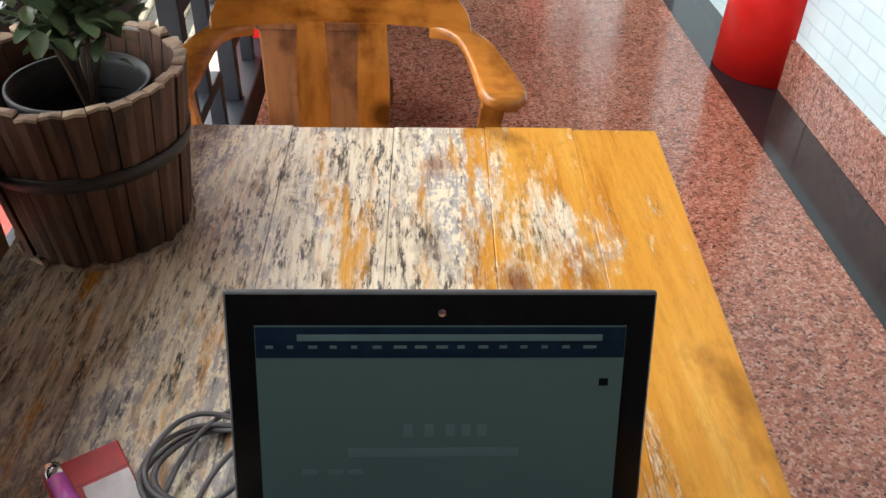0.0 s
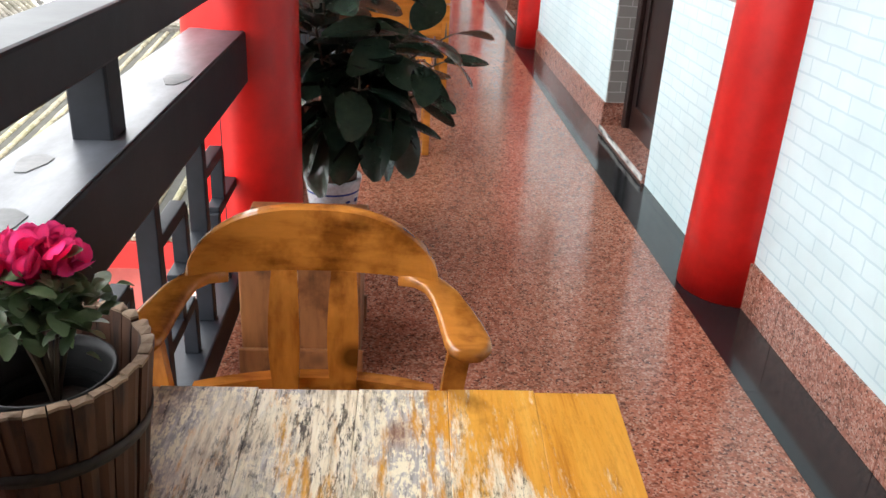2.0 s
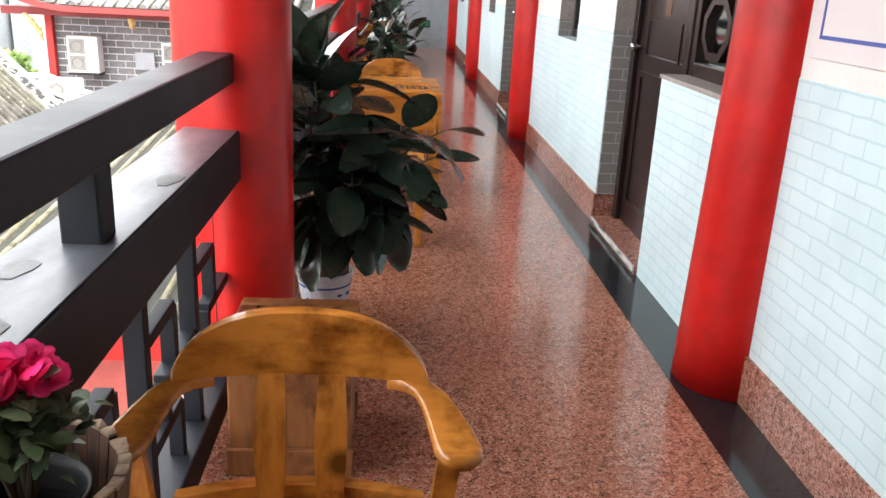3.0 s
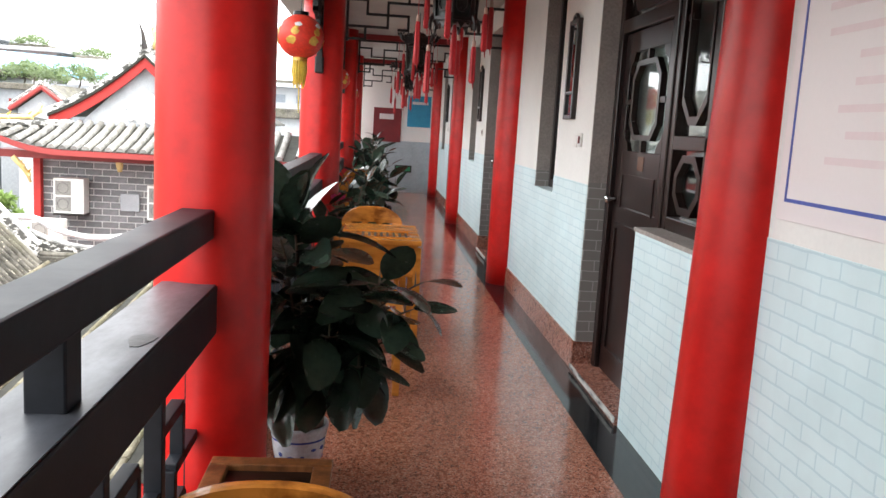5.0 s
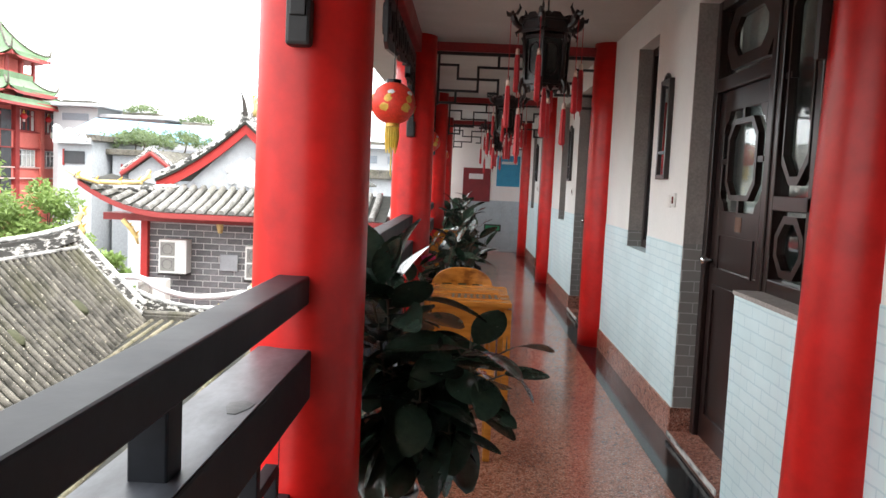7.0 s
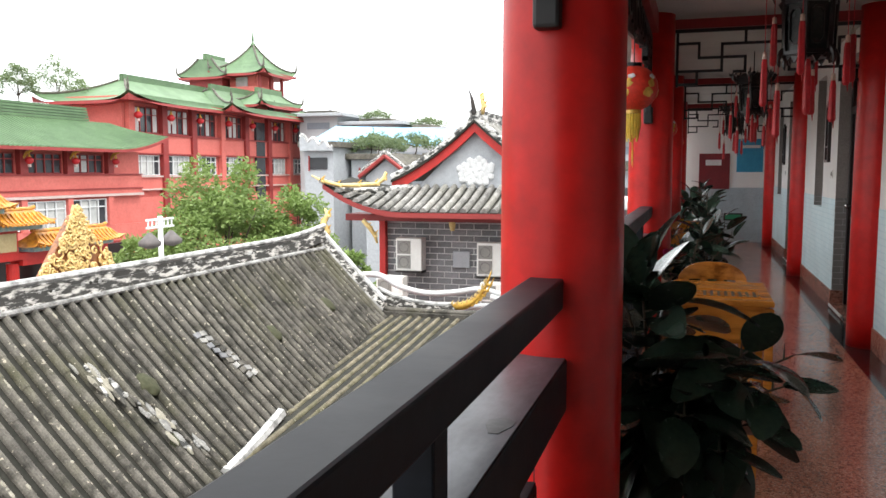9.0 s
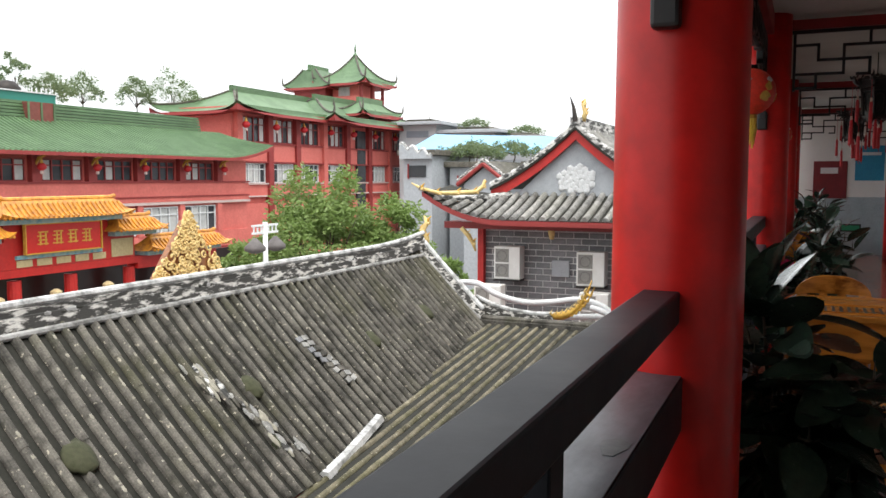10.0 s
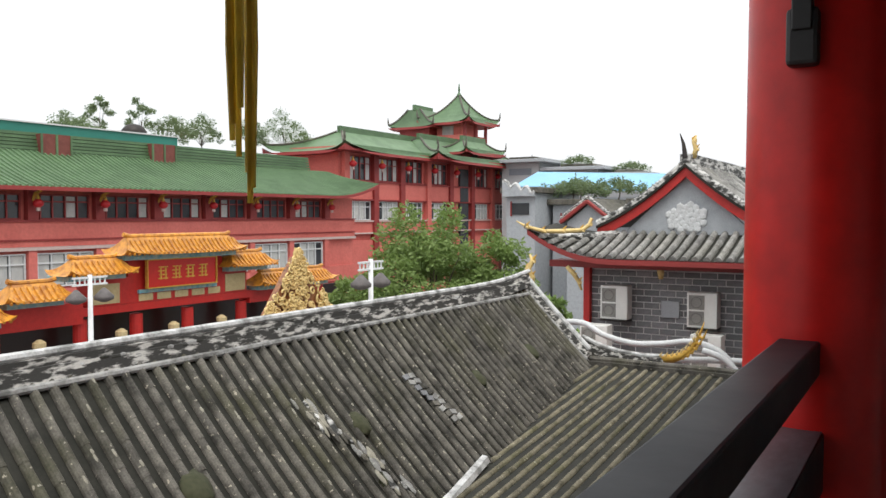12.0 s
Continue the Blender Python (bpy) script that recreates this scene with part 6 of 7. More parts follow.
for i in range(44):
    b_ = BM()
    u = rng.uniform(0.55, 1.45)
    x, yy = RX + u, 5.45 + 0.55 * u + rng.uniform(-0.1, 0.12)
    bmesh.ops.create_icosphere(b_, subdivisions=2, radius=1)
    for v in b_.verts:
        v.co *= 1 + 0.3 * noise.noise(v.co * 2 + Vector((i, u, 0)))
    b_.transform(Matrix.Translation((x, yy, z_main(x) + 0.07)) @ Matrix.Rotation(radians(43), 4, "Y") @ Matrix.Diagonal((rng.uniform(0.03, 0.11), rng.uniform(0.015, 0.034), 0.012, 1)))
    part("broken_tile", b_, rng.choice((MORTAR, LICHEN, TILE, TILE_PALE)), nr, "broken pale tile fragment")
part("eave_board", box(BM(), XE - 0.08, XE - 0.03, -2.2, 6.6, z_main(XE) - 0.2, z_main(XE) - 0.03), REDTRIM, nr, "dark red eave board")
part("wall", box(BM(), RX - 1.2, XE - 0.25, -2.2, RY - 0.1, ZG, z_main(XE) - 0.1), REDWALL, nr)

# lower roof that meets it in a valley
lr = thing("tiled_roof", "low mossy tiled roof meeting the longer roof in a valley", "roof", (0, 0, 0))
x = -4.58
seg = []
while x < -0.98:
    y_end = YE
    if x < XE:
        yy = 11.45
        while yy > YE and z_low(yy) > z_main(x):
            yy -= 0.02
        y_end = yy
    if 11.45 - y_end > 0.2:
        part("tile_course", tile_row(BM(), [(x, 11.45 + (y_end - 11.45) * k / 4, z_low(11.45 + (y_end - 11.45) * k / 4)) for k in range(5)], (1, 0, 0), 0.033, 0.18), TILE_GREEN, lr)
    seg.append([(x, 11.5, z_low(11.5) + 0.01), (x, y_end, z_low(y_end) + 0.01)])
    x += 0.144
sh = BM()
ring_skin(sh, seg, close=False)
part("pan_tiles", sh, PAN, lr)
b_ = BM()
box(b_, -4.66, -0.95, 11.48, 11.64, -0.72, -0.56)
part("ridge", b_, TILE, lr)
b_ = BM()
tube(b_, [(-4.66, 11.56, -0.54), (-0.95, 11.56, -0.54)], 0.045, 8)
part("ridge_cap", b_, TILE, lr)
b_ = BM()
tube(b_, [(-4.16, 7.55, z_main(-4.16) + 0.045), (-4.05, 6.7, z_main(-4.05) + 0.03), (-4.02, 6.3, z_main(-4.02) + 0.01)], 0.06, 6)
part("valley_mortar", b_, RIDGECAP, lr, "white mortar at the foot of the valley")
part("fascia", box(BM(), -4.0, -0.95, YE - 0.02, YE + 0.04, z_low(YE) - 0.22, z_low(YE) - 0.01), GATERED, lr, "bright red fascia under the eave")
part("wall", box(BM(), -3.8, -0.9, YE + 0.4, 11.3, ZG, z_low(YE) - 0.12), REDWALL, lr)
def finial(loc, pts, r, label, cat="ornament"):
    f = thing("gold_finial", label, cat, loc, group="gold finials")
    part("stem", tube(BM(), pts, r, 8), FILIGREE, f, smooth=True)
    for k, p in enumerate(pts[1:-1]):
        q = Vector(p) + Vector((0.02 * (-1) ** k, 0, 0.05))
        part("scale_crest", tube(BM(), [p, q, q + Vector((0.05, 0, 0.05))], [0.03, 0.022, 0.004], 6), GOLD, f)
        part("scale_crest", tube(BM(), [p, Vector(p) + Vector((0.05, -0.03, -0.02)), Vector(p) + Vector((0.07, -0.04, 0.04))], [0.025, 0.02, 0.004], 6), FILIGREE, f)
    return f
spur = [(-4.78, 11.75, -0.27), (-4.55, 11.8, -0.38), (-4.25, 11.85, -0.46), (-3.92, 11.88, -0.50), (-3.6, 11.9, -0.49)]
part("spur_ridge", ring_skin(BM(), [[(x, y - 0.06, z - 0.16), (x, y + 0.06, z - 0.16), (x, y + 0.045, z), (x, y - 0.045, z)] for x, y, z in spur]), RIDGE_STONE, lr, "blackened curved spur ridge")
part("spur_cap", tube(BM(), [(x, y, z + 0.02) for x, y, z in spur], 0.032, 8), RIDGECAP, lr, "white cap of the spur ridge")
part("spur_slope", ring_skin(BM(), [[(x, y - 0.04, z - 0.12), (x, 11.58, -0.60)] for x, y, z in spur], close=False), PAN, lr)
plume = thing("gold_finial", "feathered gold finial sweeping up from the low roof", "ornament", (-3.62, 11.9, -0.5), group="gold finials")
part("stem", tube(BM(), bez((0, 0, 0), (0.42, 0, -0.02), (0.58, 0, 0.56), 10), [0.05, 0.06, 0.065, 0.06, 0.055, 0.05, 0.042, 0.034, 0.025, 0.016, 0.005], 8), GOLD, plume, smooth=True)
for k, q in enumerate(bez((0, 0, 0), (0.42, 0, -0.02), (0.58, 0, 0.56), 10)[:9]):
    part("feather", tube(BM(), [q, q + Vector((0.07, -0.03, -0.015)), q + Vector((0.125, -0.03, 0.05 + 0.008 * k))], [0.032, 0.022, 0.003], 6), GOLD, plume)
    part("feather", tube(BM(), [q, q + Vector((-0.02, -0.04, 0.05)), q + Vector((0.01, -0.04, 0.105))], [0.026, 0.018, 0.003], 6), FILIGREE, plume)
finial((RX, RY + 0.12, 0.45), [(0, 0, 0.0), (0.03, 0, 0.15), (-0.03, 0, 0.28), (0.05, 0, 0.4), (0.0, 0, 0.5)], [0.06, 0.06, 0.05, 0.04, 0.015], "gold dragon finial at the end of the roof ridge")

# ---------------- grey brick pavilion ----------------
pv = thing("pavilion", "grey brick pavilion with a curved tiled roof and red bargeboards", "building", (0, 0, 0))
part("wall", box(BM(), -5.72, -0.8, 14.62, 22, ZG, 0.85), JOINT, pv, "pale mortar behind the grey bricks")
rng = random.Random(9)
zz, row = -1.35, 0
BR = {}
while zz < 0.72:
    x = -5.72 - (0.14 if row % 2 else 0)
    while x < -2.2:
        x0, x1 = max(x, -5.72), min(x + 0.262, -2.2)
        if x1 - x0 > 0.05:
            key = round(x1 - x0, 3)
            if key not in BR:
                o_ = part("brick", box(BM(), 0, key, -0.012, 0, 0, 0.094), BRICKGREY, pv)
                BR[key] = o_.data
            else:
                o_ = new("brick", BR[key])
                o_.parent = pv
            o_.location = (x0, 14.62, zz)
        x += 0.282
    zz += 0.113
    row += 1
part("corner_post", box(BM(), -5.84, -5.725, 14.5, 14.68, ZG, 0.8), GATERED, pv, "red corner post")
part("corner_post", box(BM(), -2.62, -2.46, 14.5, 14.6, ZG, 0.8), REDTRIM, pv, "dark red post")
part("eave_beam", box(BM(), -6.3, -1.0, 14.0, 14.6, 0.62, 0.74), REDTRIM, pv)


def pav_z(x, y):
    t = (y - 13.7) / 1.3
    lift = 0.5 * max(0, (-5.0 - x) / 1.6) ** 2.2 * (1 - 0.6 * t)
    return 0.80 + 0.30 * t + 0.10 * t * t + lift


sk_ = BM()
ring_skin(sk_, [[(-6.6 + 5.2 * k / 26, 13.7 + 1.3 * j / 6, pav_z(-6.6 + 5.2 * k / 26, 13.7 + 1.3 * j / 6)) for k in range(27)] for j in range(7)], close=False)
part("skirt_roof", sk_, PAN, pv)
ed = BM()
ring_skin(ed, [[(x, 13.68, pav_z(x, 13.7) - 0.10), (x, 13.74, pav_z(x, 13.7) - 0.10), (x, 13.74, pav_z(x, 13.7) - 0.01), (x, 13.68, pav_z(x, 13.7) - 0.01)] for x in (-6.6 + 5.2 * k / 26 for k in range(27))])
part("eave_board", ed, REDTRIM, pv, "dark red curved eave board")
x = -6.5
while x < -1.6:
    y_hi = 15.0 if x > -5.35 else 13.7 + 1.3 * (x + 6.62) / 1.27
    if y_hi > 13.85:
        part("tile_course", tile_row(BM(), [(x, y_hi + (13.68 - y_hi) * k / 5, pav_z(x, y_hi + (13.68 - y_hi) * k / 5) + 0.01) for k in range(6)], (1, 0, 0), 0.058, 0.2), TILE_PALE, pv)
    x += 0.18
# gable wall with plaster relief, bargeboards and upper roof
part("gable_wall", prism(BM(), [(-5.35, 1.12), (-2.85, 1.12), (-4.1, 2.28)], "y", 15.0, 15.1), GREYWALL, pv, "grey gable wall")
for k in range(34):
    a, r_ = k * 2.4, 0.32 * math.sqrt(k / 34)
    f = bmesh.new()
    bmesh.ops.create_icosphere(f, subdivisions=1, radius=0.075)
    f.transform(Matrix.Translation((-4.1 + r_ * math.cos(a) * 1.1, 14.985, 1.5 + r_ * math.sin(a) * 0.75)) @ Matrix.Diagonal((1, 0.35, 1, 1)))
    part("plaster_petal", f, PIPE, pv, "white plaster relief petal")
for s in (-1, 1):
    prof = [(-4.1 + s * 1.62 * t, 2.42 - 1.52 * t + 0.42 * t * t) for t in (k / 9 for k in range(10))]
    b_ = BM()
    ring_skin(b_, [[(px, 14.86, pz - 0.2), (px, 14.93, pz - 0.2), (px, 14.93, pz - 0.02), (px, 14.86, pz - 0.02)] for px, pz in prof])
    part("bargeboard", b_, GATERED, pv, "red scalloped bargeboard")
    b_ = BM()
    ring_skin(b_, [[(px, 14.8, pz - 0.02), (px, 22, pz - 0.02), (px, 22, pz + 0.03), (px, 14.8, pz + 0.03)] for px, pz in prof])
    part("upper_roof", b_, PAN, pv)
    for j in range(9):
        yy = 15.35 + j * 0.34
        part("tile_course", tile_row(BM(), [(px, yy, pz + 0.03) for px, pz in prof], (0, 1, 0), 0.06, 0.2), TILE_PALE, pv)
    b_ = BM()
    tube(b_, [(px, 14.9, pz + 0.07) for px, pz in prof], 0.075, 8)
    part("verge_ridge", b_, MORTAR, pv, "white mortared verge ridge")
    b_ = BM()
    tube(b_, [(px, 15.12, pz + 0.09) for px, pz in prof], 0.06, 8)
    part("verge_ridge", b_, TILE_PALE, pv)
b_ = BM()
box(b_, -4.2, -4.0, 14.85, 22, 2.38, 2.62)
part("main_ridge", b_, MORTAR, pv, "white ornamented ridge")
b_ = BM()
tube(b_, [(-4.1, 14.85, 2.55), (-4.14, 14.85, 2.8), (-4.2, 14.85, 2.98)], [0.05, 0.03, 0.008], 6)
part("ridge_spike", b_, IRON, pv, "dark ridge spike")
part("hip_ridge", tube(BM(), [(-6.65, 13.66, 1.36), (-6.3, 13.95, 1.17), (-5.9, 14.4, 1.13), (-5.35, 14.95, 1.2)], [0.05, 0.07, 0.08, 0.08], 8), MORTAR, pv)
finial((-4.0, 15.0, 2.55), [(0, 0, 0), (0.04, 0, 0.15), (0.0, 0, 0.3), (0.05, 0, 0.4)], [0.05, 0.045, 0.04, 0.01], "small gold finial on the pavilion ridge")
gd = finial((-6.7, 13.66, 1.28), [(-0.1, 0, 0.16), (0.1, 0, 0.06), (0.4, 0.1, -0.02), (0.7, 0.25, -0.02), (1.0, 0.4, 0.0), (1.12, 0.45, 0.1), (1.15, 0.45, 0.22)], [0.01, 0.03, 0.035, 0.045, 0.04, 0.04, 0.02], "gold dragon along the upturned pavilion eave")
finial((-5.66, 13.95, 0.22), [(0, 0, 0), (-0.05, 0, 0.14), (-0.12, -0.05, 0.28), (-0.24, -0.1, 0.42)], [0.02, 0.035, 0.045, 0.04], "gold carved bracket under the pavilion eave")
finial((-4.35, 14.3, 0.45), [(0, 0, 0), (0.0, -0.02, 0.1), (0.0, -0.06, 0.2), (0, -0.1, 0.26)], [0.04, 0.06, 0.06, 0.05], "gold carved bracket under the pavilion eave")
part("wall_box", box(BM(), -4.42, -4.1, 14.55, 14.608, -0.25, 0.05, 0.01), GREYWALL, pv, "grey steel cabinet")


def aircon(loc, w=0.5, h=0.6):
    a = thing("air_conditioner", "weathered white outdoor air conditioner unit with fan grille", "air conditioner", loc, group="air conditioners")
    part("casing", box(BM(), -w / 2, w / 2, -0.28, 0.0, 0, h, 0.015), ACWHITE, a)
    for j in range(2):
        part("grille", box(BM(), -w * 0.43, w * 0.08, -0.288, -0.279, h * (0.07 + 0.45 * j), h * (0.47 + 0.45 * j), 0.002), ACGRILL, a, "dusty fan grille")
        part("fan_ring", _turned(lathe(BM(), [(h * 0.15, 0), (h * 0.155, 0.003), (h * 0.14, 0.004)], n=20, caps=False), Matrix.Translation((-w * 0.175, -0.289, h * (0.27 + 0.45 * j))) @ Matrix.Rotation(radians(90), 4, "X")), LAMPSHADE, a)
    part("bracket", box(BM(), -w / 2, w / 2, -0.3, 0.0, -0.035, -0.003), IRON, a)


for l_ in ((-5.2, 14.6, -0.31), (-3.66, 14.6, -0.36), (-3.5, 14.2, -1.02), (-5.35, 14.0, -0.95)):
    aircon(l_)
for k, pts in enumerate(([(-5.9, 13.2, -0.28), (-5.3, 13.1, -0.24), (-4.9, 13.0, -0.40), (-4.4, 13.0, -0.50), (-3.9, 13.0, -0.46), (-3.5, 13.0, -0.40), (-3.1, 13.0, -0.50), (-2.9, 13.0, -0.75), (-3.3, 13.0, -0.95)],
                         [(-5.6, 13.4, -0.52), (-5.1, 13.2, -0.62), (-4.6, 13.2, -0.72), (-4.0, 13.2, -0.74), (-3.4, 13.2, -0.7), (-2.6, 13.2, -0.66)],
                         [(-3.3, 12.9, -0.5), (-3.0, 12.9, -0.6), (-2.75, 12.9, -0.85), (-2.7, 12.9, -1.2)])):
    pp = thing("wrapped_pipe", "white wrapped air conditioning pipe sagging over the roof", "pipe", (0, 0, 0), group="pipes")
    fine_ = []
    P = [Vector(q) for q in pts]
    for i in range(len(P) - 1):
        a0, a1, a2, a3 = P[max(0, i - 1)], P[i], P[i + 1], P[min(len(P) - 1, i + 2)]
        for t in (0, 0.25, 0.5, 0.75):
            fine_.append(0.5 * (2 * a1 + (a2 - a0) * t + (2 * a0 - 5 * a1 + 4 * a2 - a3) * t * t + (3 * a1 - a0 - 3 * a2 + a3) * t ** 3))
    fine_.append(P[-1])
    part("pipe", tube(BM(), fine_, 0.05, 10), PIPE, pp, smooth=True)
for i in range(4):
    cbl = thing("hanging_cable", "thin pale cable slung from the pavilion eave", "cable", (-2.9 + 0.12 * i, 13.9, 0.6), group="slung cables")
    part("cable", tube(BM(), bez((0, 0, 0), (0.2, -0.2, -0.6), (0.5 + 0.1 * i, -0.5, -1.3), 8), 0.008, 5), PIPE, cbl)


# ---------------- red buildings across the street ----------------
def window_unit(parent, X, y0, y1, z0, z1, mullions, curtain, frame_m=None, name="window"):
    w = part(name, box(BM(), X - 0.25, X - 0.2, y0, y1, z0, z1), WINDARK, parent)
    fm = frame_m or REDTRIM
    fr = BM()
    t = 0.07
    for a, b, c, d in ((y0, y1, z0, z0 + t), (y0, y1, z1 - t, z1), (y0, y0 + t, z0 + t, z1 - t), (y1 - t, y1, z0 + t, z1 - t), (y0 + t, y1 - t, z0 + (z1 - z0) * 0.68, z0 + (z1 - z0) * 0.68 + t)):
        box(fr, X - 0.2, X - 0.1, a, b, c, d)
    for k in range(1, mullions):
        yy = y0 + (y1 - y0) * k / mullions
        box(fr, X - 0.2, X - 0.11, yy - t / 2, yy + t / 2, z0 + t, z0 + (z1 - z0) * 0.68)
        box(fr, X - 0.2, X - 0.11, yy - t / 2, yy + t / 2, z0 + (z1 - z0) * 0.68 + t, z1 - t)
    part("window_frame", fr, fm, w)
    for k in curtain:
        a = y0 + (y1 - y0) * k / mullions + 0.1
        c = y0 + (y1 - y0) * (k + 1) / mullions - 0.1
        part("curtain", box(BM(), X - 0.195, X - 0.185, a, c, z0 + 0.1, z1 - 0.1), WINCURTAIN, w, "white curtain")


def hip_roof(bm, cx, cy, hx, hy, z0, z1, rx, ry, lift, n=8, m=14, p=1.35):
    rings = []
    for j in range(n + 1):
        t = j / n
        ax, ay = hx + (rx - hx) * t, hy + (ry - hy) * t
        z = z0 + (z1 - z0) * t ** p
        ring = []
        for side in range(4):
            for k in range(m):
                u = -1 + 2 * k / m
                x, y = ((u, -1), (1, u), (-u, 1), (-1, -u))[side]
                e = abs(u) ** 5 * (1 - t) ** 2 * lift
                ring.append((cx + x * ax * (1 + 0.0), cy + y * ay, z + e))
        rings.append(ring)
    return ring_skin(bm, rings)


def eave_lantern(x, y, z, s=0.26):
    l = thing("eave_lantern", "small red lantern hanging under a far eave", "lantern", (x, y, z), group="eave lanterns")
    part("shade", lathe(BM(), [(s * 0.4, -s * 0.8), (s * 0.95, -s * 0.3), (s * 0.95, s * 0.3), (s * 0.4, s * 0.8)], n=12), TASSELRED, l, smooth=True)
    part("tassel", lathe(BM(), [(s * 0.35, -s * 0.8), (s * 0.4, -s * 1.4), (s * 0.2, -s * 1.5)], n=8), PALELINE, l)
    part("cap", lathe(BM(), [(s * 0.4, s * 0.8), (s * 0.3, s * 1.1), (s * 0.05, s * 1.9)], n=8), GOLD, l)


X1 = -38.7
wg = thing("red_hall", "long red hall with a green tiled roof and rows of windows", "building", (0, 0, 0))
part("wall", box(BM(), X1 - 9, X1 - 0.24, 6, 50.6, ZG, 2.9), REDWALL, wg)
part("wall_band", box(BM(), X1 - 0.24, X1, 6, 50.6, -0.02, 1.22), REDWALL, wg, "salmon red parapet band")
part("string_course", box(BM(), X1 - 0.24, X1 + 0.12, 6, 50.6, -0.2, -0.03), PALELINE, wg, "pale string course")
part("string_course", box(BM(), X1 - 0.24, X1 + 0.08, 6, 50.6, 0.28, 0.36), REDTRIM, wg)
part("string_course", box(BM(), X1 - 0.24, X1 + 0.1, 6, 50.6, 1.23, 1.33), REDTRIM, wg)
part("wall_band", box(BM(), X1 - 0.24, X1, 6, 50.6, -3.3, -2.2), REDWALL, wg)
part("shopfront", box(BM(), X1 - 0.24, X1 + 0.02, 6, 50.6, ZG, -3.31), REDTRIM, wg, "dark red shopfront")
y, i = 9.2, 0
while y < 49:
    part("pilaster", box(BM(), X1 - 0.2, X1 + 0.15, y - 0.28, y + 0.28, 1.34, 2.86), REDTRIM, wg)
    part("pilaster", box(BM(), X1 - 0.2, X1 + 0.06, y - 0.22, y + 0.22, -2.2, -0.2), REDWALL, wg)
    if y + 3.8 < 50.7:
        window_unit(wg, X1, y + 0.5, y + 3.3, 1.35, 2.62, 4, [(0, 3), (1,), (), (0, 1), (2,), (3,)][i % 6])
        window_unit(wg, X1, y + 0.3, y + 3.5, -2.1, -0.35, 4, [(0, 1, 2, 3), (1, 2), (0, 3), (2, 3)][i % 4], WHITEPAINT)
    if y > 20:
        eave_lantern(X1 + 0.55, y, 2.15)
        part("bracket", tube(BM(), [(X1 + 0.1, y, 2.3), (X1 + 0.4, y, 2.65), (X1 + 0.9, y, 2.8)], [0.07, 0.1, 0.06], 6), GOLD, wg, "gilt eave bracket")
    y += 3.8
    i += 1


def wing_z(x):
    t = (X1 + 1.3 - x) / 5.2
    return 2.95 + 1.55 * t + 1.35 * t * t * 0.4


rf = BM()
xs_ = [X1 + 1.3 - 5.2 * k / 6 for k in range(7)]
ring_skin(rf, [[(x, y, wing_z(x) + 0.9 * max(0, (y - 46.5) / 5.2) ** 2 * (1 - k / 6)) for k, x in enumerate(xs_)] for y in [5] + [30 + 22 * j / 20 for j in range(21)]], close=False)
part("roof_slope", rf, GREENROOF, wg, "green glazed tile slope")
part("eave_edge", ring_skin(BM(), [[(X1 + 1.25, y, 2.76 + l_), (X1 + 1.36, y, 2.76 + l_), (X1 + 1.36, y, 2.96 + l_), (X1 + 1.25, y, 2.96 + l_)] for y, l_ in [(5, 0)] + [(30 + 22 * j / 20, 0.9 * max(0, (30 + 22 * j / 20 - 46.5) / 5.2) ** 2) for j in range(21)]]), REDTRIM, wg, "dark red eave edge")
y = 20.0
ribs = BM()
while y < 52:
    lf = 0.9 * max(0, (y - 46.5) / 5.2) ** 2
    tube(ribs, [(x, y, wing_z(x) + 0.03 + lf * (1 - k / 6)) for k, x in enumerate(xs_)], 0.075, 5)
    y += 0.34
tagged(part("roof_tile_ribs", ribs, GREENROOF, wg, "rows of green half-round tiles"), kind="stuff")
zt_ = wing_z(X1 - 3.9)
for k in range(6):
    part("roof_board", box(BM(), X1 - 4.3 - 0.05 * k, X1 - 3.85 - 0.05 * k, 5, 50, zt_ - 0.1 + k * 0.2, zt_ + 0.06 + k * 0.2), GREENROOF, wg, "green sheet course")
part("parapet", box(BM(), X1 - 9, X1 - 4.7, 5, 37.6, 5.1, 6.68), TEAL, wg, "teal sheet parapet")
part("parapet_cap", box(BM(), X1 - 9, X1 - 4.6, 5, 37.7, 6.68, 6.76), PIPE, wg)
for yy in (20.6, 28.2, 35.6):
    part("dormer", box(BM(), X1 - 4.4, X1 - 3.6, yy - 0.9, yy + 0.9, zt_ - 0.2, zt_ + 1.0), DORMERWOOD, wg, "brown timber dormer hatch")
    for k in (-0.9, 0.0, 0.9):
        part("dormer_post", box(BM(), X1 - 3.6, X1 - 3.54, yy + k - 0.06, yy + k + 0.06, zt_ - 0.2, zt_ + 1.0), GREENROOF, wg)
# Simple dark dome standing in for a coil of cable.
part("coil_shape", lathe(BM(), [(0.75, 6.6), (0.8, 7.0), (0.5, 7.35), (0.1, 7.45)], X1 - 6, 35.2, 16), IRON, wg, "dark rounded shape standing in for coiled cable on the roof", True)
for k in range(8):
    part("rail_post", box(BM(), X1 - 6.05, X1 - 6, 35.9 + 0.35 * k, 35.96 + 0.35 * k, 6.6, 7.2), WHITEPAINT, wg)

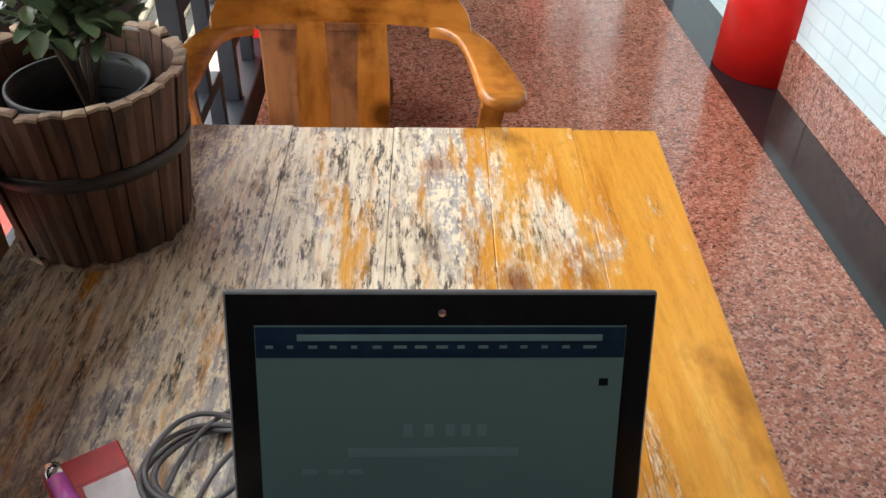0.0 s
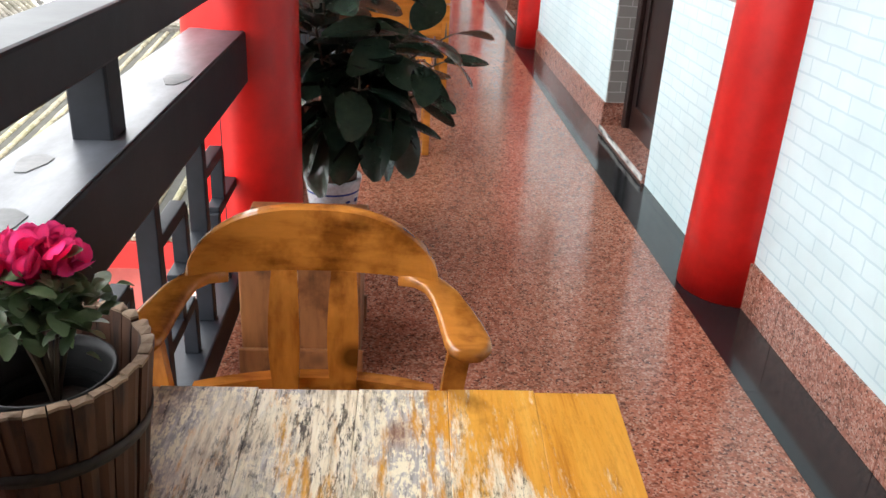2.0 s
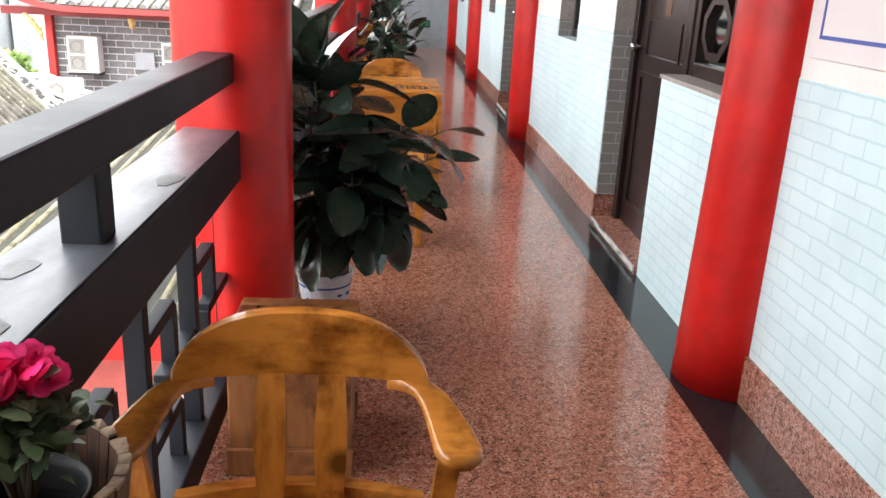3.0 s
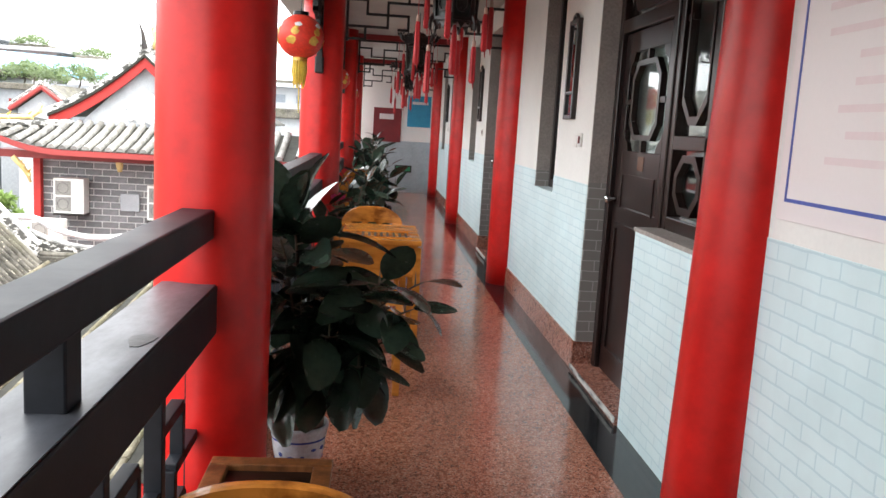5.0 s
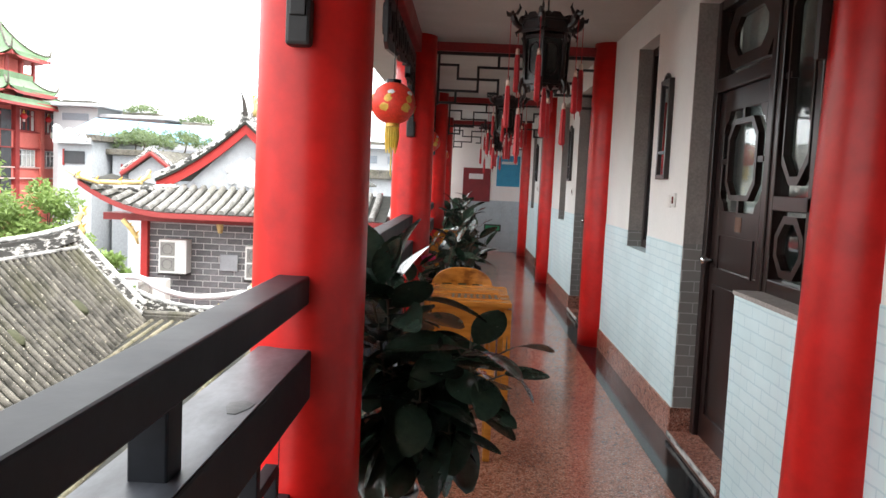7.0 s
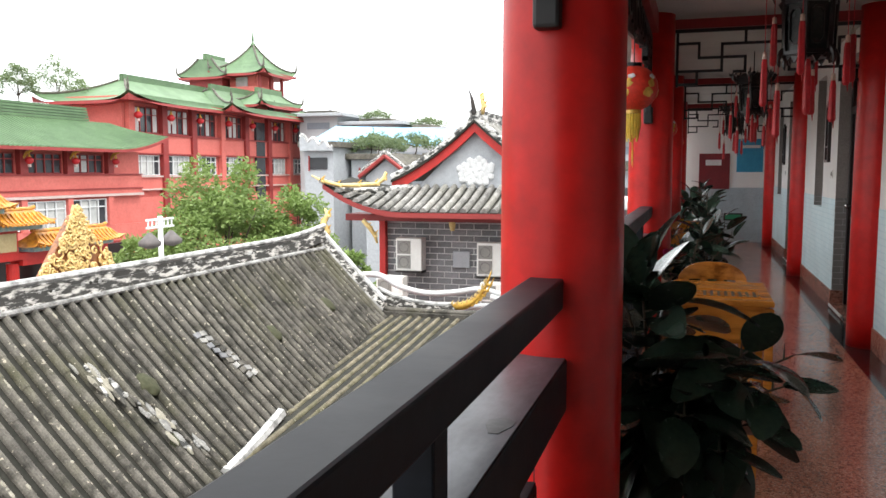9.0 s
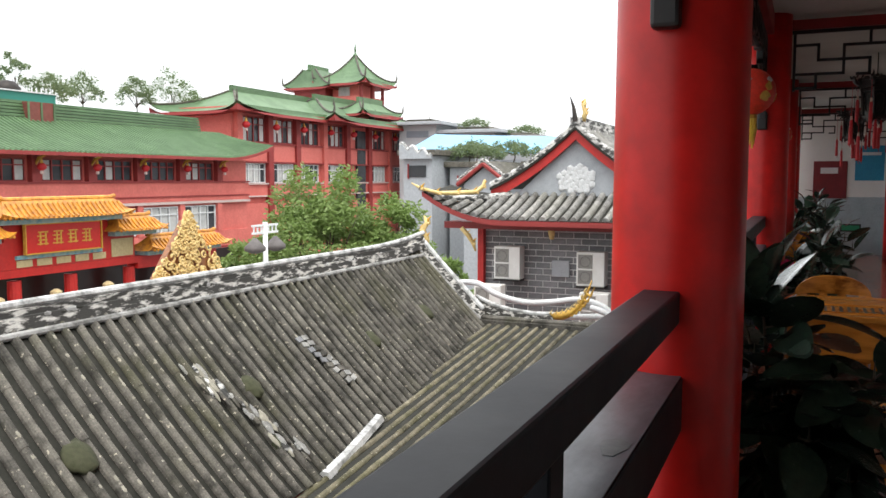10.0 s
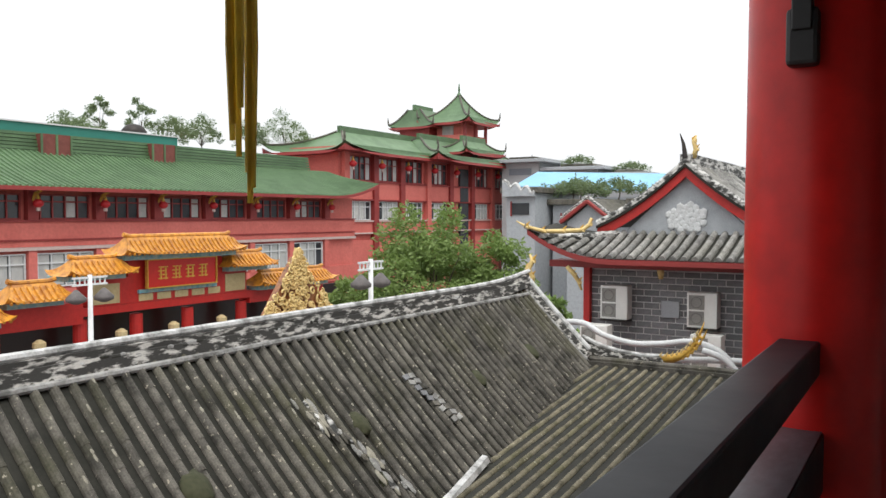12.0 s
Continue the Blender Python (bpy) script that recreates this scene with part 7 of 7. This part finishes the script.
X2 = -43.0
rb = thing("red_tower_house", "red three-storey house with green curved roofs and tower", "building", (0, 0, 0))
part("wall", box(BM(), X2 - 6.2, X2 - 0.24, 54.3, 86, ZG, 7.4), REDWALL, rb)
for z0, z1, m_ in ((2.95, 4.45, REDWALL), (0.0, 1.0, REDWALL), (-6.4, -0.6, REDWALL)):
    part("wall_band", box(BM(), X2 - 0.24, X2, 54.3, 86, z0, z1), m_, rb)
for z in (2.85, 4.45, 1.0, -0.05):
    part("string_course", box(BM(), X2 - 0.22, X2 + 0.15, 54.3, 86, z, z + 0.12), REDTRIM if z > 2 else PALELINE, rb)
for i, y in enumerate((55.0, 59.2, 63.4, 68.0, 72.3, 76.8, 81.4, 85.6)):
    part("pilaster", box(BM(), X2 - 0.2, X2 + 0.22, y - 0.35, y + 0.35, ZG, 7.0), REDTRIM if i % 3 else REDWALL, rb)
    if y < 85 and i != 4:
        window_unit(rb, X2, y + 0.6, y + 3.7, 4.6, 6.7, 4, [(0, 3), (0, 1, 3), (2,), (1, 2), (0, 3)][i % 5])
        window_unit(rb, X2, y + 0.6, y + 3.7, 1.15, 2.8, 4, [(0, 1, 2), (1, 2, 3), (0,), (1, 2)][i % 4], WHITEPAINT)
    if i < 7:
        eave_lantern(X2 + 0.8, y, 5.9, 0.34)
part("stair_slot", box(BM(), X2 - 0.2, X2 + 0.05, 74.3, 76.0, -4, 6.4), WINDARK, rb, "dark vertical stair opening")
def eaved_roof(name, cx, cy, hx, hy, z0, z1, rx, ry, lift, label, p=1.35):
    """A hipped roof with upturned corners, a dark red eave board below and a raised ridge."""
    part(name, hip_roof(BM(), cx, cy, hx, hy, z0, z1, rx, ry, lift, m=24, p=p), GREENROOF, rb, label)
    part("eave_edge", hip_roof(BM(), cx, cy, hx + 0.04, hy + 0.04, z0 - 0.26, z0 - 0.01, hx, hy, lift, n=1, m=24), REDTRIM, rb)
    for sx in (-1, 1):
        for sy in (-1, 1):
            part("hip_ridge", tube(BM(), [(cx + sx * (hx + (rx - hx) * t), cy + sy * (hy + (ry - hy) * t), z0 + (z1 - z0) * t ** p + (1 - t) ** 2 * lift + 0.05) for t in (k / 8 for k in range(9))] , 0.11, 6), TILE, rb)
            part("hip_spike", tube(BM(), [(cx + sx * hx * 0.97, cy + sy * hy * 0.985, z0 + lift * 0.9), (cx + sx * hx, cy + sy * hy, z0 + lift + 0.35), (cx + sx * hx * 1.01, cy + sy * hy * 1.005, z0 + lift + 0.95)], [0.12, 0.1, 0.02], 6), TILE, rb)
    if ry > 1:
        part("ridge", box(BM(), cx - 0.18, cx + 0.18, cy - ry - 0.1, cy + ry + 0.1, z1 - 0.1, z1 + 0.55), GREENROOF, rb, "green ridge wall")


eaved_roof("roof", -46.0, 64.2, 4.5, 11.2, 6.95, 9.0, 0.3, 6.2, 0.75, "green hipped roof")
eaved_roof("roof", -45.2, 76.2, 4.7, 10.3, 6.9, 9.3, 0.3, 6.5, 0.8, "green hipped roof")
eaved_roof("porch_roof", -42.6, 76.3, 1.7, 4.4, 8.0, 9.3, 0.2, 2.4, 0.6, "small green porch roof")
part("porch_wall", box(BM(), -43.8, -41.9, 72.8, 79.8, 7.0, 8.0), REDTRIM, rb)
part("tower_base", box(BM(), -49.3, -44.6, 77.6, 83.0, 8.0, 10.4), REDWALL, rb)
for yy in (77.9, 80.3, 82.7):
    for xx in (-44.5, -48.8):
        part("tower_post", lathe(BM(), [(0.2, 9.6), (0.2, 12.0)], xx, yy, 10), REDTRIM, rb)
part("tower_wall", box(BM(), -48.4, -45.2, 78.4, 82.2, 10.0, 11.9), REDWALL, rb)
part("tower_window", box(BM(), -47.6, -46.2, 78.3, 78.4, 10.3, 11.5), WINCURTAIN, rb, "pale tower window")
eaved_roof("tower_roof", -46.6, 80.3, 3.3, 3.6, 11.7, 15.0, 0.12, 0.12, 0.7, "pointed green tower roof", 1.6)
eaved_roof("side_roof", -50.6, 79.0, 3.0, 2.6, 11.4, 13.4, 0.8, 1.8, 0.3, "green ridge roof")
part("side_wall", box(BM(), -52.6, -48.6, 77.2, 80.8, 7.4, 11.3), REDTRIM, rb)
part("spire", lathe(BM(), [(0.2, 14.8), (0.28, 15.1), (0.1, 15.4), (0.14, 15.7), (0.02, 16.5)], -46.6, 80.3, 10), GREENROOF, rb)

# ---------------- gate with orange roofs ----------------
XG = -26.5
gt = thing("street_gate", "red ceremonial gate with orange glazed roofs and gilt sign", "gate", (0, 0, 0))


def gate_bay(y0, y1, ztop, zbeam, hh=0.55):
    cy, hy = (y0 + y1) / 2, (y1 - y0) / 2
    part("bay_roof", hip_roof(BM(), XG + 0.5, cy, 0.75, hy + 0.15, zbeam, ztop, 0.1, hy - 0.35, 0.22, n=6), ORANGEROOF, gt, "orange glazed tile roof")
    rr = BM()
    y = y0 - 0.05
    while y < y1 + 0.1:
        pts = []
        for k in range(6):
            t = k / 6
            pts.append((XG + 1.25 + (0.6 - 1.25) * t, min(max(y, y0 - 0.05 + 0.4 * t), y1 + 0.05 - 0.4 * t), zbeam + (ztop - zbeam) * t ** 1.35 + 0.03))
        tube(rr, pts, 0.055, 5)
        y += 0.22
    tagged(part("roof_tile_ribs", rr, ORANGEROOF, gt, "rows of orange half-round tiles"), kind="stuff")
    part("ridge", tube(BM(), [(XG + 0.5, y0 + 0.25, ztop + 0.12), (XG + 0.5, y0 + 0.5, ztop + 0.05), (XG + 0.5, y1 - 0.5, ztop + 0.05), (XG + 0.5, y1 - 0.25, ztop + 0.12)], 0.09, 8), ORANGEROOF, gt)
    part("frieze", box(BM(), XG - 0.5, XG + 0.75, y0 + 0.1, y1 - 0.1, zbeam - 0.2, zbeam - 0.02), GATEBLUE, gt, "blue painted bracket frieze")


gate_bay(19.75, 25.5, 0.72, 0.08)
gate_bay(17.5, 20.0, 0.0, -0.55)
gate_bay(24.9, 27.4, -0.05, -0.62)
gate_bay(15.3, 17.5, -0.72, -1.3)
gate_bay(26.7, 31.6, -0.98, -1.55)
gate_bay(12.2, 15.3, -1.2, -1.85)
for y0, y1, z0, z1 in ((20.3, 25.0, -1.75, -0.12), (18.6, 20.3, -1.75, -0.75), (25.0, 26.4, -1.75, -0.8), (18.4, 26.6, -2.05, -1.76), (15.3, 18.4, -2.3, -1.52), (12.2, 15.3, -2.6, -2.05), (26.6, 31.6, -2.3, -1.77)):
    part("beam_panel", box(BM(), XG - 0.3, XG + 0.35, y0, y1, z0, z1), GATERED, gt)
# Added dark sheet: gives the open gate bays their shaded depth.
part("bay_shade", box(BM(), XG - 1.0, XG - 0.9, 12.2, 34.8, ZG, -2.0), DARKWOOD, gt, "dark sheet standing for the shaded openings behind the gate bays")
sb = part("sign_board", box(BM(), XG + 0.55, XG + 0.65, 20.95, 24.35, -1.2, -0.16, 0.02), SIGNRED, gt, "red sign board with a gilt frame")
for y0, y1, z0, z1 in ((20.9, 24.4, -1.24, -1.2), (20.9, 24.4, -0.16, -0.12), (20.9, 20.94, -1.2, -0.16), (24.36, 24.4, -1.2, -0.16)):
    part("gilt_edge", box(BM(), XG + 0.55, XG + 0.7, y0, y1, z0, z1), GOLD, sb)
rng = random.Random(6)
for c in range(4):      # gilt shapes standing in for the lettering
    y0 = 21.42 + c * 0.67
    for j in range(4):
        z = -0.90 + j * 0.145
        part("gilt_shape", box(BM(), XG + 0.65, XG + 0.68, y0 + 0.04 * (j % 2), y0 + 0.46 - 0.05 * (j % 3), z, z + 0.045), GOLD, sb)
    for dy in (0.1 + 0.05 * (c % 2), 0.33):
        part("gilt_shape", box(BM(), XG + 0.65, XG + 0.675, y0 + dy, y0 + dy + 0.06, -0.92, -0.44), GOLD, sb)
for k in range(5):
    part("cream_panel", box(BM(), XG + 0.35, XG + 0.38, 20.75 + k * 0.86, 21.4 + k * 0.86, -1.70, -1.44), CREAMPANEL, gt)
for y0 in (18.75, 25.15):
    part("cream_panel", box(BM(), XG + 0.35, XG + 0.38, y0, y0 + 1.15, -1.68, -0.95), CREAMPANEL, gt, "tan side panel")
part("lower_frieze", box(BM(), XG + 0.35, XG + 0.45, 20.7, 24.6, -1.41, -1.27), GATEBLUE, gt)
for y in (12.4, 15.3, 18.5, 20.9, 23.4, 26.4, 28.9, 31.6):
    part("post", lathe(BM(), [(0.3, ZG), (0.26, ZG + 0.3), (0.24, -2.2)], XG, y, 14), GATERED, gt, "round red gate post")
    # Turned cream shape standing in for a small lion-like figure.
    part("post_ornament", lathe(BM(), [(0.05, -3.05), (0.22, -2.85), (0.22, -2.7), (0.08, -2.6)], XG + 0.7, y + 1.2, 10), CREAMPANEL, gt)

# gold filigree ornament rising behind the ridge
go = thing("gold_filigree", "tall gilt filigree crest rising behind the roof ridge", "ornament", (-12.0, 13.65, -0.7))
part("core", prism(BM(), [(-1.1, 0), (1.1, 0), (0.05, 1.35), (-0.05, 1.35)], "x", -0.15, 0.0), BOXWOOD, go)
rng = random.Random(12)
for k in range(170):
    t = rng.random() ** 1.5
    yy, zz = rng.uniform(-1, 1) * 1.25 * (1 - t), 1.45 * t + 0.03
    r_ = rng.uniform(0.06, 0.14)
    a0 = rng.uniform(0, 6.28)
    part("scroll", tube(BM(), [(0.03 + 0.05 * j / 9, yy + r_ * (1 - j / 12) * math.cos(a0 + j * 0.7), zz + r_ * (1 - j / 12) * math.sin(a0 + j * 0.7)) for j in range(10)], 0.024, 5), FILIGREE, go)


def street_lamp(x, y, top):
    s = thing("street_lamp", "white street lamp post with a fretted crossarm", "street lamp", (x, y, ZG), group="street lamps")
    h = top - ZG
    part("pole", lathe(BM(), [(0.14, 0), (0.1, 0.4), (0.07, h)], n=12), WHITEPAINT, s, smooth=True)
    for z in (h - 0.12, h - 0.34):
        part("crossarm", box(BM(), -0.03, 0.03, -0.62, 0.62, z, z + 0.06), WHITEPAINT, s)
    for k in range(7):
        part("fret", box(BM(), -0.02, 0.02, -0.56 + 0.18 * k, -0.53 + 0.18 * k, h - 0.3, h - 0.12), WHITEPAINT, s)
    for sy in (-0.5, 0.5):
        part("lamp_shade", lathe(BM(), [(0.05, h - 0.45), (0.32, h - 0.72), (0.3, h - 0.82), (0.1, h - 0.9)], 0, sy, 12), LAMPSHADE, s, "dark lamp shade", True)


street_lamp(-15.0, 20.4, 0.22)
street_lamp(-23.2, 16.6, -0.33)


# ---------------- trees ----------------
def tree(loc, height, spread, n_clump, per, leaf, material, label, seed, trunk=0.16):
    t = thing("tree", label, "tree", loc, group="trees")
    rng = random.Random(seed)
    tk = BM()
    tube(tk, bez((0, 0, 0), (0.2, 0.1, height * 0.3), (0.1, -0.1, height * 0.62), 7), [trunk * (1 - 0.09 * k) for k in range(8)], 9)
    part("trunk", tk, BARK, t, smooth=True)
    clumps = []
    for k in range(n_clump):
        a, rr = k * 2.399, math.sqrt((k + 0.5) / n_clump)
        hz = height * (0.55 + 0.42 * (1 - rr ** 2) * rng.uniform(0.6, 1.0) + rng.uniform(-0.1, 0.06))
        c = Vector((spread * rr * math.cos(a) * rng.uniform(0.8, 1.1), spread * rr * math.sin(a) * rng.uniform(0.8, 1.1), hz))
        clumps.append(c)
        if k % 3 == 0:
            b = BM()
            tube(b, bez((0.1, 0, height * 0.4), (c.x * 0.4, c.y * 0.4, height * 0.55), c, 5), [trunk * 0.45, trunk * 0.38, trunk * 0.3, trunk * 0.22, trunk * 0.14, trunk * 0.06], 6)
            part("limb", b, BARK, t, smooth=True)
    verts, faces = [], []
    for c in clumps:
        cr = spread * rng.uniform(0.16, 0.3)
        for _ in range(per):
            d = Vector((rng.gauss(0, 1), rng.gauss(0, 1), rng.gauss(0, 0.7))).normalized() * cr * rng.uniform(0.35, 1.0) ** 0.6
            p = c + d
            ax = Vector((rng.gauss(0, 1), rng.gauss(0, 1), rng.gauss(0, 0.6))).normalized()
            sd = ax.cross(Vector((rng.gauss(0, 1), rng.gauss(0, 1), rng.gauss(0, 1)))).normalized()
            l, w = leaf * rng.uniform(0.7, 1.3), leaf * 0.42
            i = len(verts)
            verts += [p, p + ax * l * 0.5 + sd * w * 0.5, p + ax * l, p + ax * l * 0.5 - sd * w * 0.5]
            faces.append((i, i + 1, i + 2, i + 3))
    me = bpy.data.meshes.new("crown")
    me.from_pydata([tuple(v) for v in verts], [], faces)
    me.materials.append(material)
    cr_ = new("crown", me)
    cr_.parent = t
    return t


tree((-17.2, 27.0, ZG), 8.5, 2.7, 56, 300, 0.2, FOLIAGE, "leafy green street tree with a broad uneven crown", 31)
tree((-20.4, 26.4, ZG), 5.9, 1.5, 28, 220, 0.2, FOLIAGE, "leafy green street tree beside the gate", 32)
tree((-14.9, 28.5, ZG), 7.6, 1.8, 36, 240, 0.2, FOLIAGE, "leafy green street tree near the pavilion", 33)
tree((-12.3, 26.0, ZG), 5.5, 1.0, 20, 200, 0.18, FOLIAGE, "low green street tree near the pavilion", 34)
tree((-9.8, 22.4, ZG), 6.0, 0.8, 18, 180, 0.16, FOLIAGE, "low green street tree near the pavilion", 35)
for i, (x, y, h, s) in enumerate(((-50, 36.5, 4.2, 0.9), (-50, 40.0, 4.4, 1.0), (-49, 42.0, 3.2, 1.5), (-51, 46.5, 3.8, 1.6), (-51, 52.0, 4.2, 1.4), (-50, 55.0, 4.8, 2.2), (-52, 60.0, 3.6, 1.6), (-53, 67.0, 3.4, 1.4), (-48, 33.0, 2.4, 1.6))):
    tree((x, y, 5.4), h * 1.12, s * 1.1, 16 if s < 1.2 else 30, 80, 0.2, FOLIAGE_FAR, "slender roof garden tree against the sky", 50 + i, 0.08)
structure("roof_garden", box(BM(), -60, -48.3, 30, 90, ZG, 5.5), GREYWALL, "grey block carrying the roof garden", "building")


# ---------------- grey houses further off ----------------
def grey_house(x0, x1, y0, y1, z1, gable, label, skin=None):
    skin = skin or GREYWALL
    g = thing("grey_house", label, "house", (0, 0, 0), group="grey houses")
    part("wall", box(BM(), x0, x1, y0, y1, ZG, z1), skin, g)
    cx = (x0 + x1) / 2
    if gable:
        prof = [(x0 - 0.3, z1 - 0.1), (cx, z1 + (x1 - x0) * 0.42), (x1 + 0.3, z1 - 0.1)]
        part("gable_wall", prism(BM(), [(x0, z1), (x1, z1), (cx, z1 + (x1 - x0) * 0.38)], "y", y0, y0 + 0.2), GREYWALL, g)
        for s in (0, 1):
            a, b = prof[s], prof[s + 1]
            rr = BM()
            ring_skin(rr, [[(a[0], y0 - 0.3, a[1]), (a[0], y1, a[1]), (a[0], y1, a[1] + 0.2), (a[0], y0 - 0.3, a[1] + 0.2)], [(b[0], y0 - 0.3, b[1]), (b[0], y1, b[1]), (b[0], y1, b[1] + 0.2), (b[0], y0 - 0.3, b[1] + 0.2)]])
            part("roof_slope", rr, TILE, g)
            part("bargeboard", tube(BM(), [(a[0], y0 - 0.32, a[1] + 0.05), (b[0], y0 - 0.32, b[1] + 0.05)], 0.12, 6), REDTRIM, g)
            part("verge", tube(BM(), [(a[0], y0 - 0.2, a[1] + 0.28), (b[0], y0 - 0.2, b[1] + 0.28)], 0.12, 6), MORTAR, g)
    else:
        ov = 0.3 if skin is GREYWALL else 1.1
        part("cornice", box(BM(), x0 - ov, x1 + ov, y0 - ov, y1 + ov, z1, z1 + 0.35, 0.05), TILE if skin is GREYWALL else GREYWALL, g)
        if skin is not GREYWALL:
            part("roof_slab", box(BM(), x0 + 0.6, x1 - 0.8, y0 + 0.5, y1, z1 + 0.35, z1 + 0.7, 0.04), TILE, g)
        n = max(1, int((x1 - x0) / 2.2))
        for i in range(n):
            a = x0 + (x1 - x0) * (i + 0.2) / n
            w = part("window", box(BM(), a, a + (x1 - x0) * 0.6 / n, y0 - 0.06, y0, z1 - 1.3, z1 - 0.6), WINDARK if skin is GREYWALL else HAZEWIN, g)
            part("window_frame", box(BM(), a - 0.08, a, y0 - 0.1, y0, z1 - 1.4, z1 - 0.5), REDTRIM if skin is GREYWALL else HAZE, w)
    return g


curved_house = grey_house(-22.8, -20.9, 45, 52, 2.9, False, "grey house with a curved parapet beyond the trees")
wave = [(-22.9 + 2.1 * k / 20, 2.9 + 0.55 * (1 - k / 20) + 0.16 * math.sin(k * 0.95)) for k in range(21)]
part("parapet", prism(BM(), [(-22.9, 2.7), (-20.8, 2.7)] + wave[::-1], "y", 44.6, 44.95), GREYWALL, curved_house, "waved grey parapet")
part("parapet_cap", tube(BM(), [(x, 44.75, z + 0.08) for x, z in wave], 0.12, 6), RIDGECAP, curved_house, "white parapet coping")
grey_house(-20.6, -17.6, 47, 55, 2.2, False, "grey house with dark red windows beyond the trees")
grey_house(-18.4, -15.8, 44, 50, 1.2, True, "grey gabled house with dark red bargeboards")
grey_house(-15.6, -8.0, 47, 56, 2.2, False, "grey house with a tiled cornice behind the pavilion")
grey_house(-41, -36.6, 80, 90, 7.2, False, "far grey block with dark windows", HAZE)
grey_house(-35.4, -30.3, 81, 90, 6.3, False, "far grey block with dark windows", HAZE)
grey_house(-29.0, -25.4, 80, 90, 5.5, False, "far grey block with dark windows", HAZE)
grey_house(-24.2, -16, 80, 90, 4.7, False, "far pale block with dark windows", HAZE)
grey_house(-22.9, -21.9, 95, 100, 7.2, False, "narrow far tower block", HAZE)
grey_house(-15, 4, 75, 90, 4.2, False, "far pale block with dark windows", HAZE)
grey_house(-8, 12, 30, 40, 1.5, False, "grey tiled house behind the pavilion")
br_ = thing("blue_roof_shed", "long shed with a light blue sheet roof", "shed", (0, 0, 0))
part("wall", box(BM(), -28, -9, 58, 66, ZG, 2.9), GREYWALL, br_)
rr = BM()
ring_skin(rr, [[(-28.5, 57.5, 3.7), (-8.5, 57.5, 2.9), (-8.5, 57.5, 3.05), (-28.5, 57.5, 3.85)], [(-28.5, 62, 5.0), (-8.5, 62, 4.2), (-8.5, 62, 4.35), (-28.5, 62, 5.15)]])
part("roof_sheet", rr, BLUEROOF, br_, "light blue roof sheet")
for i, (x, y, z) in enumerate(((-19.3, 48, 2.5), (-17.5, 50, 2.6), (-13, 49, 2.5), (-33, 82, 6.6), (-27.5, 83, 5.8), (-20.2, 49, 2.5))):
    tree((x, y, z - 0.1), 1.3, 1.7, 14, 90, 0.22, FOLIAGE_FAR, "low green shrubs growing on a flat roof", 80 + i, 0.05)
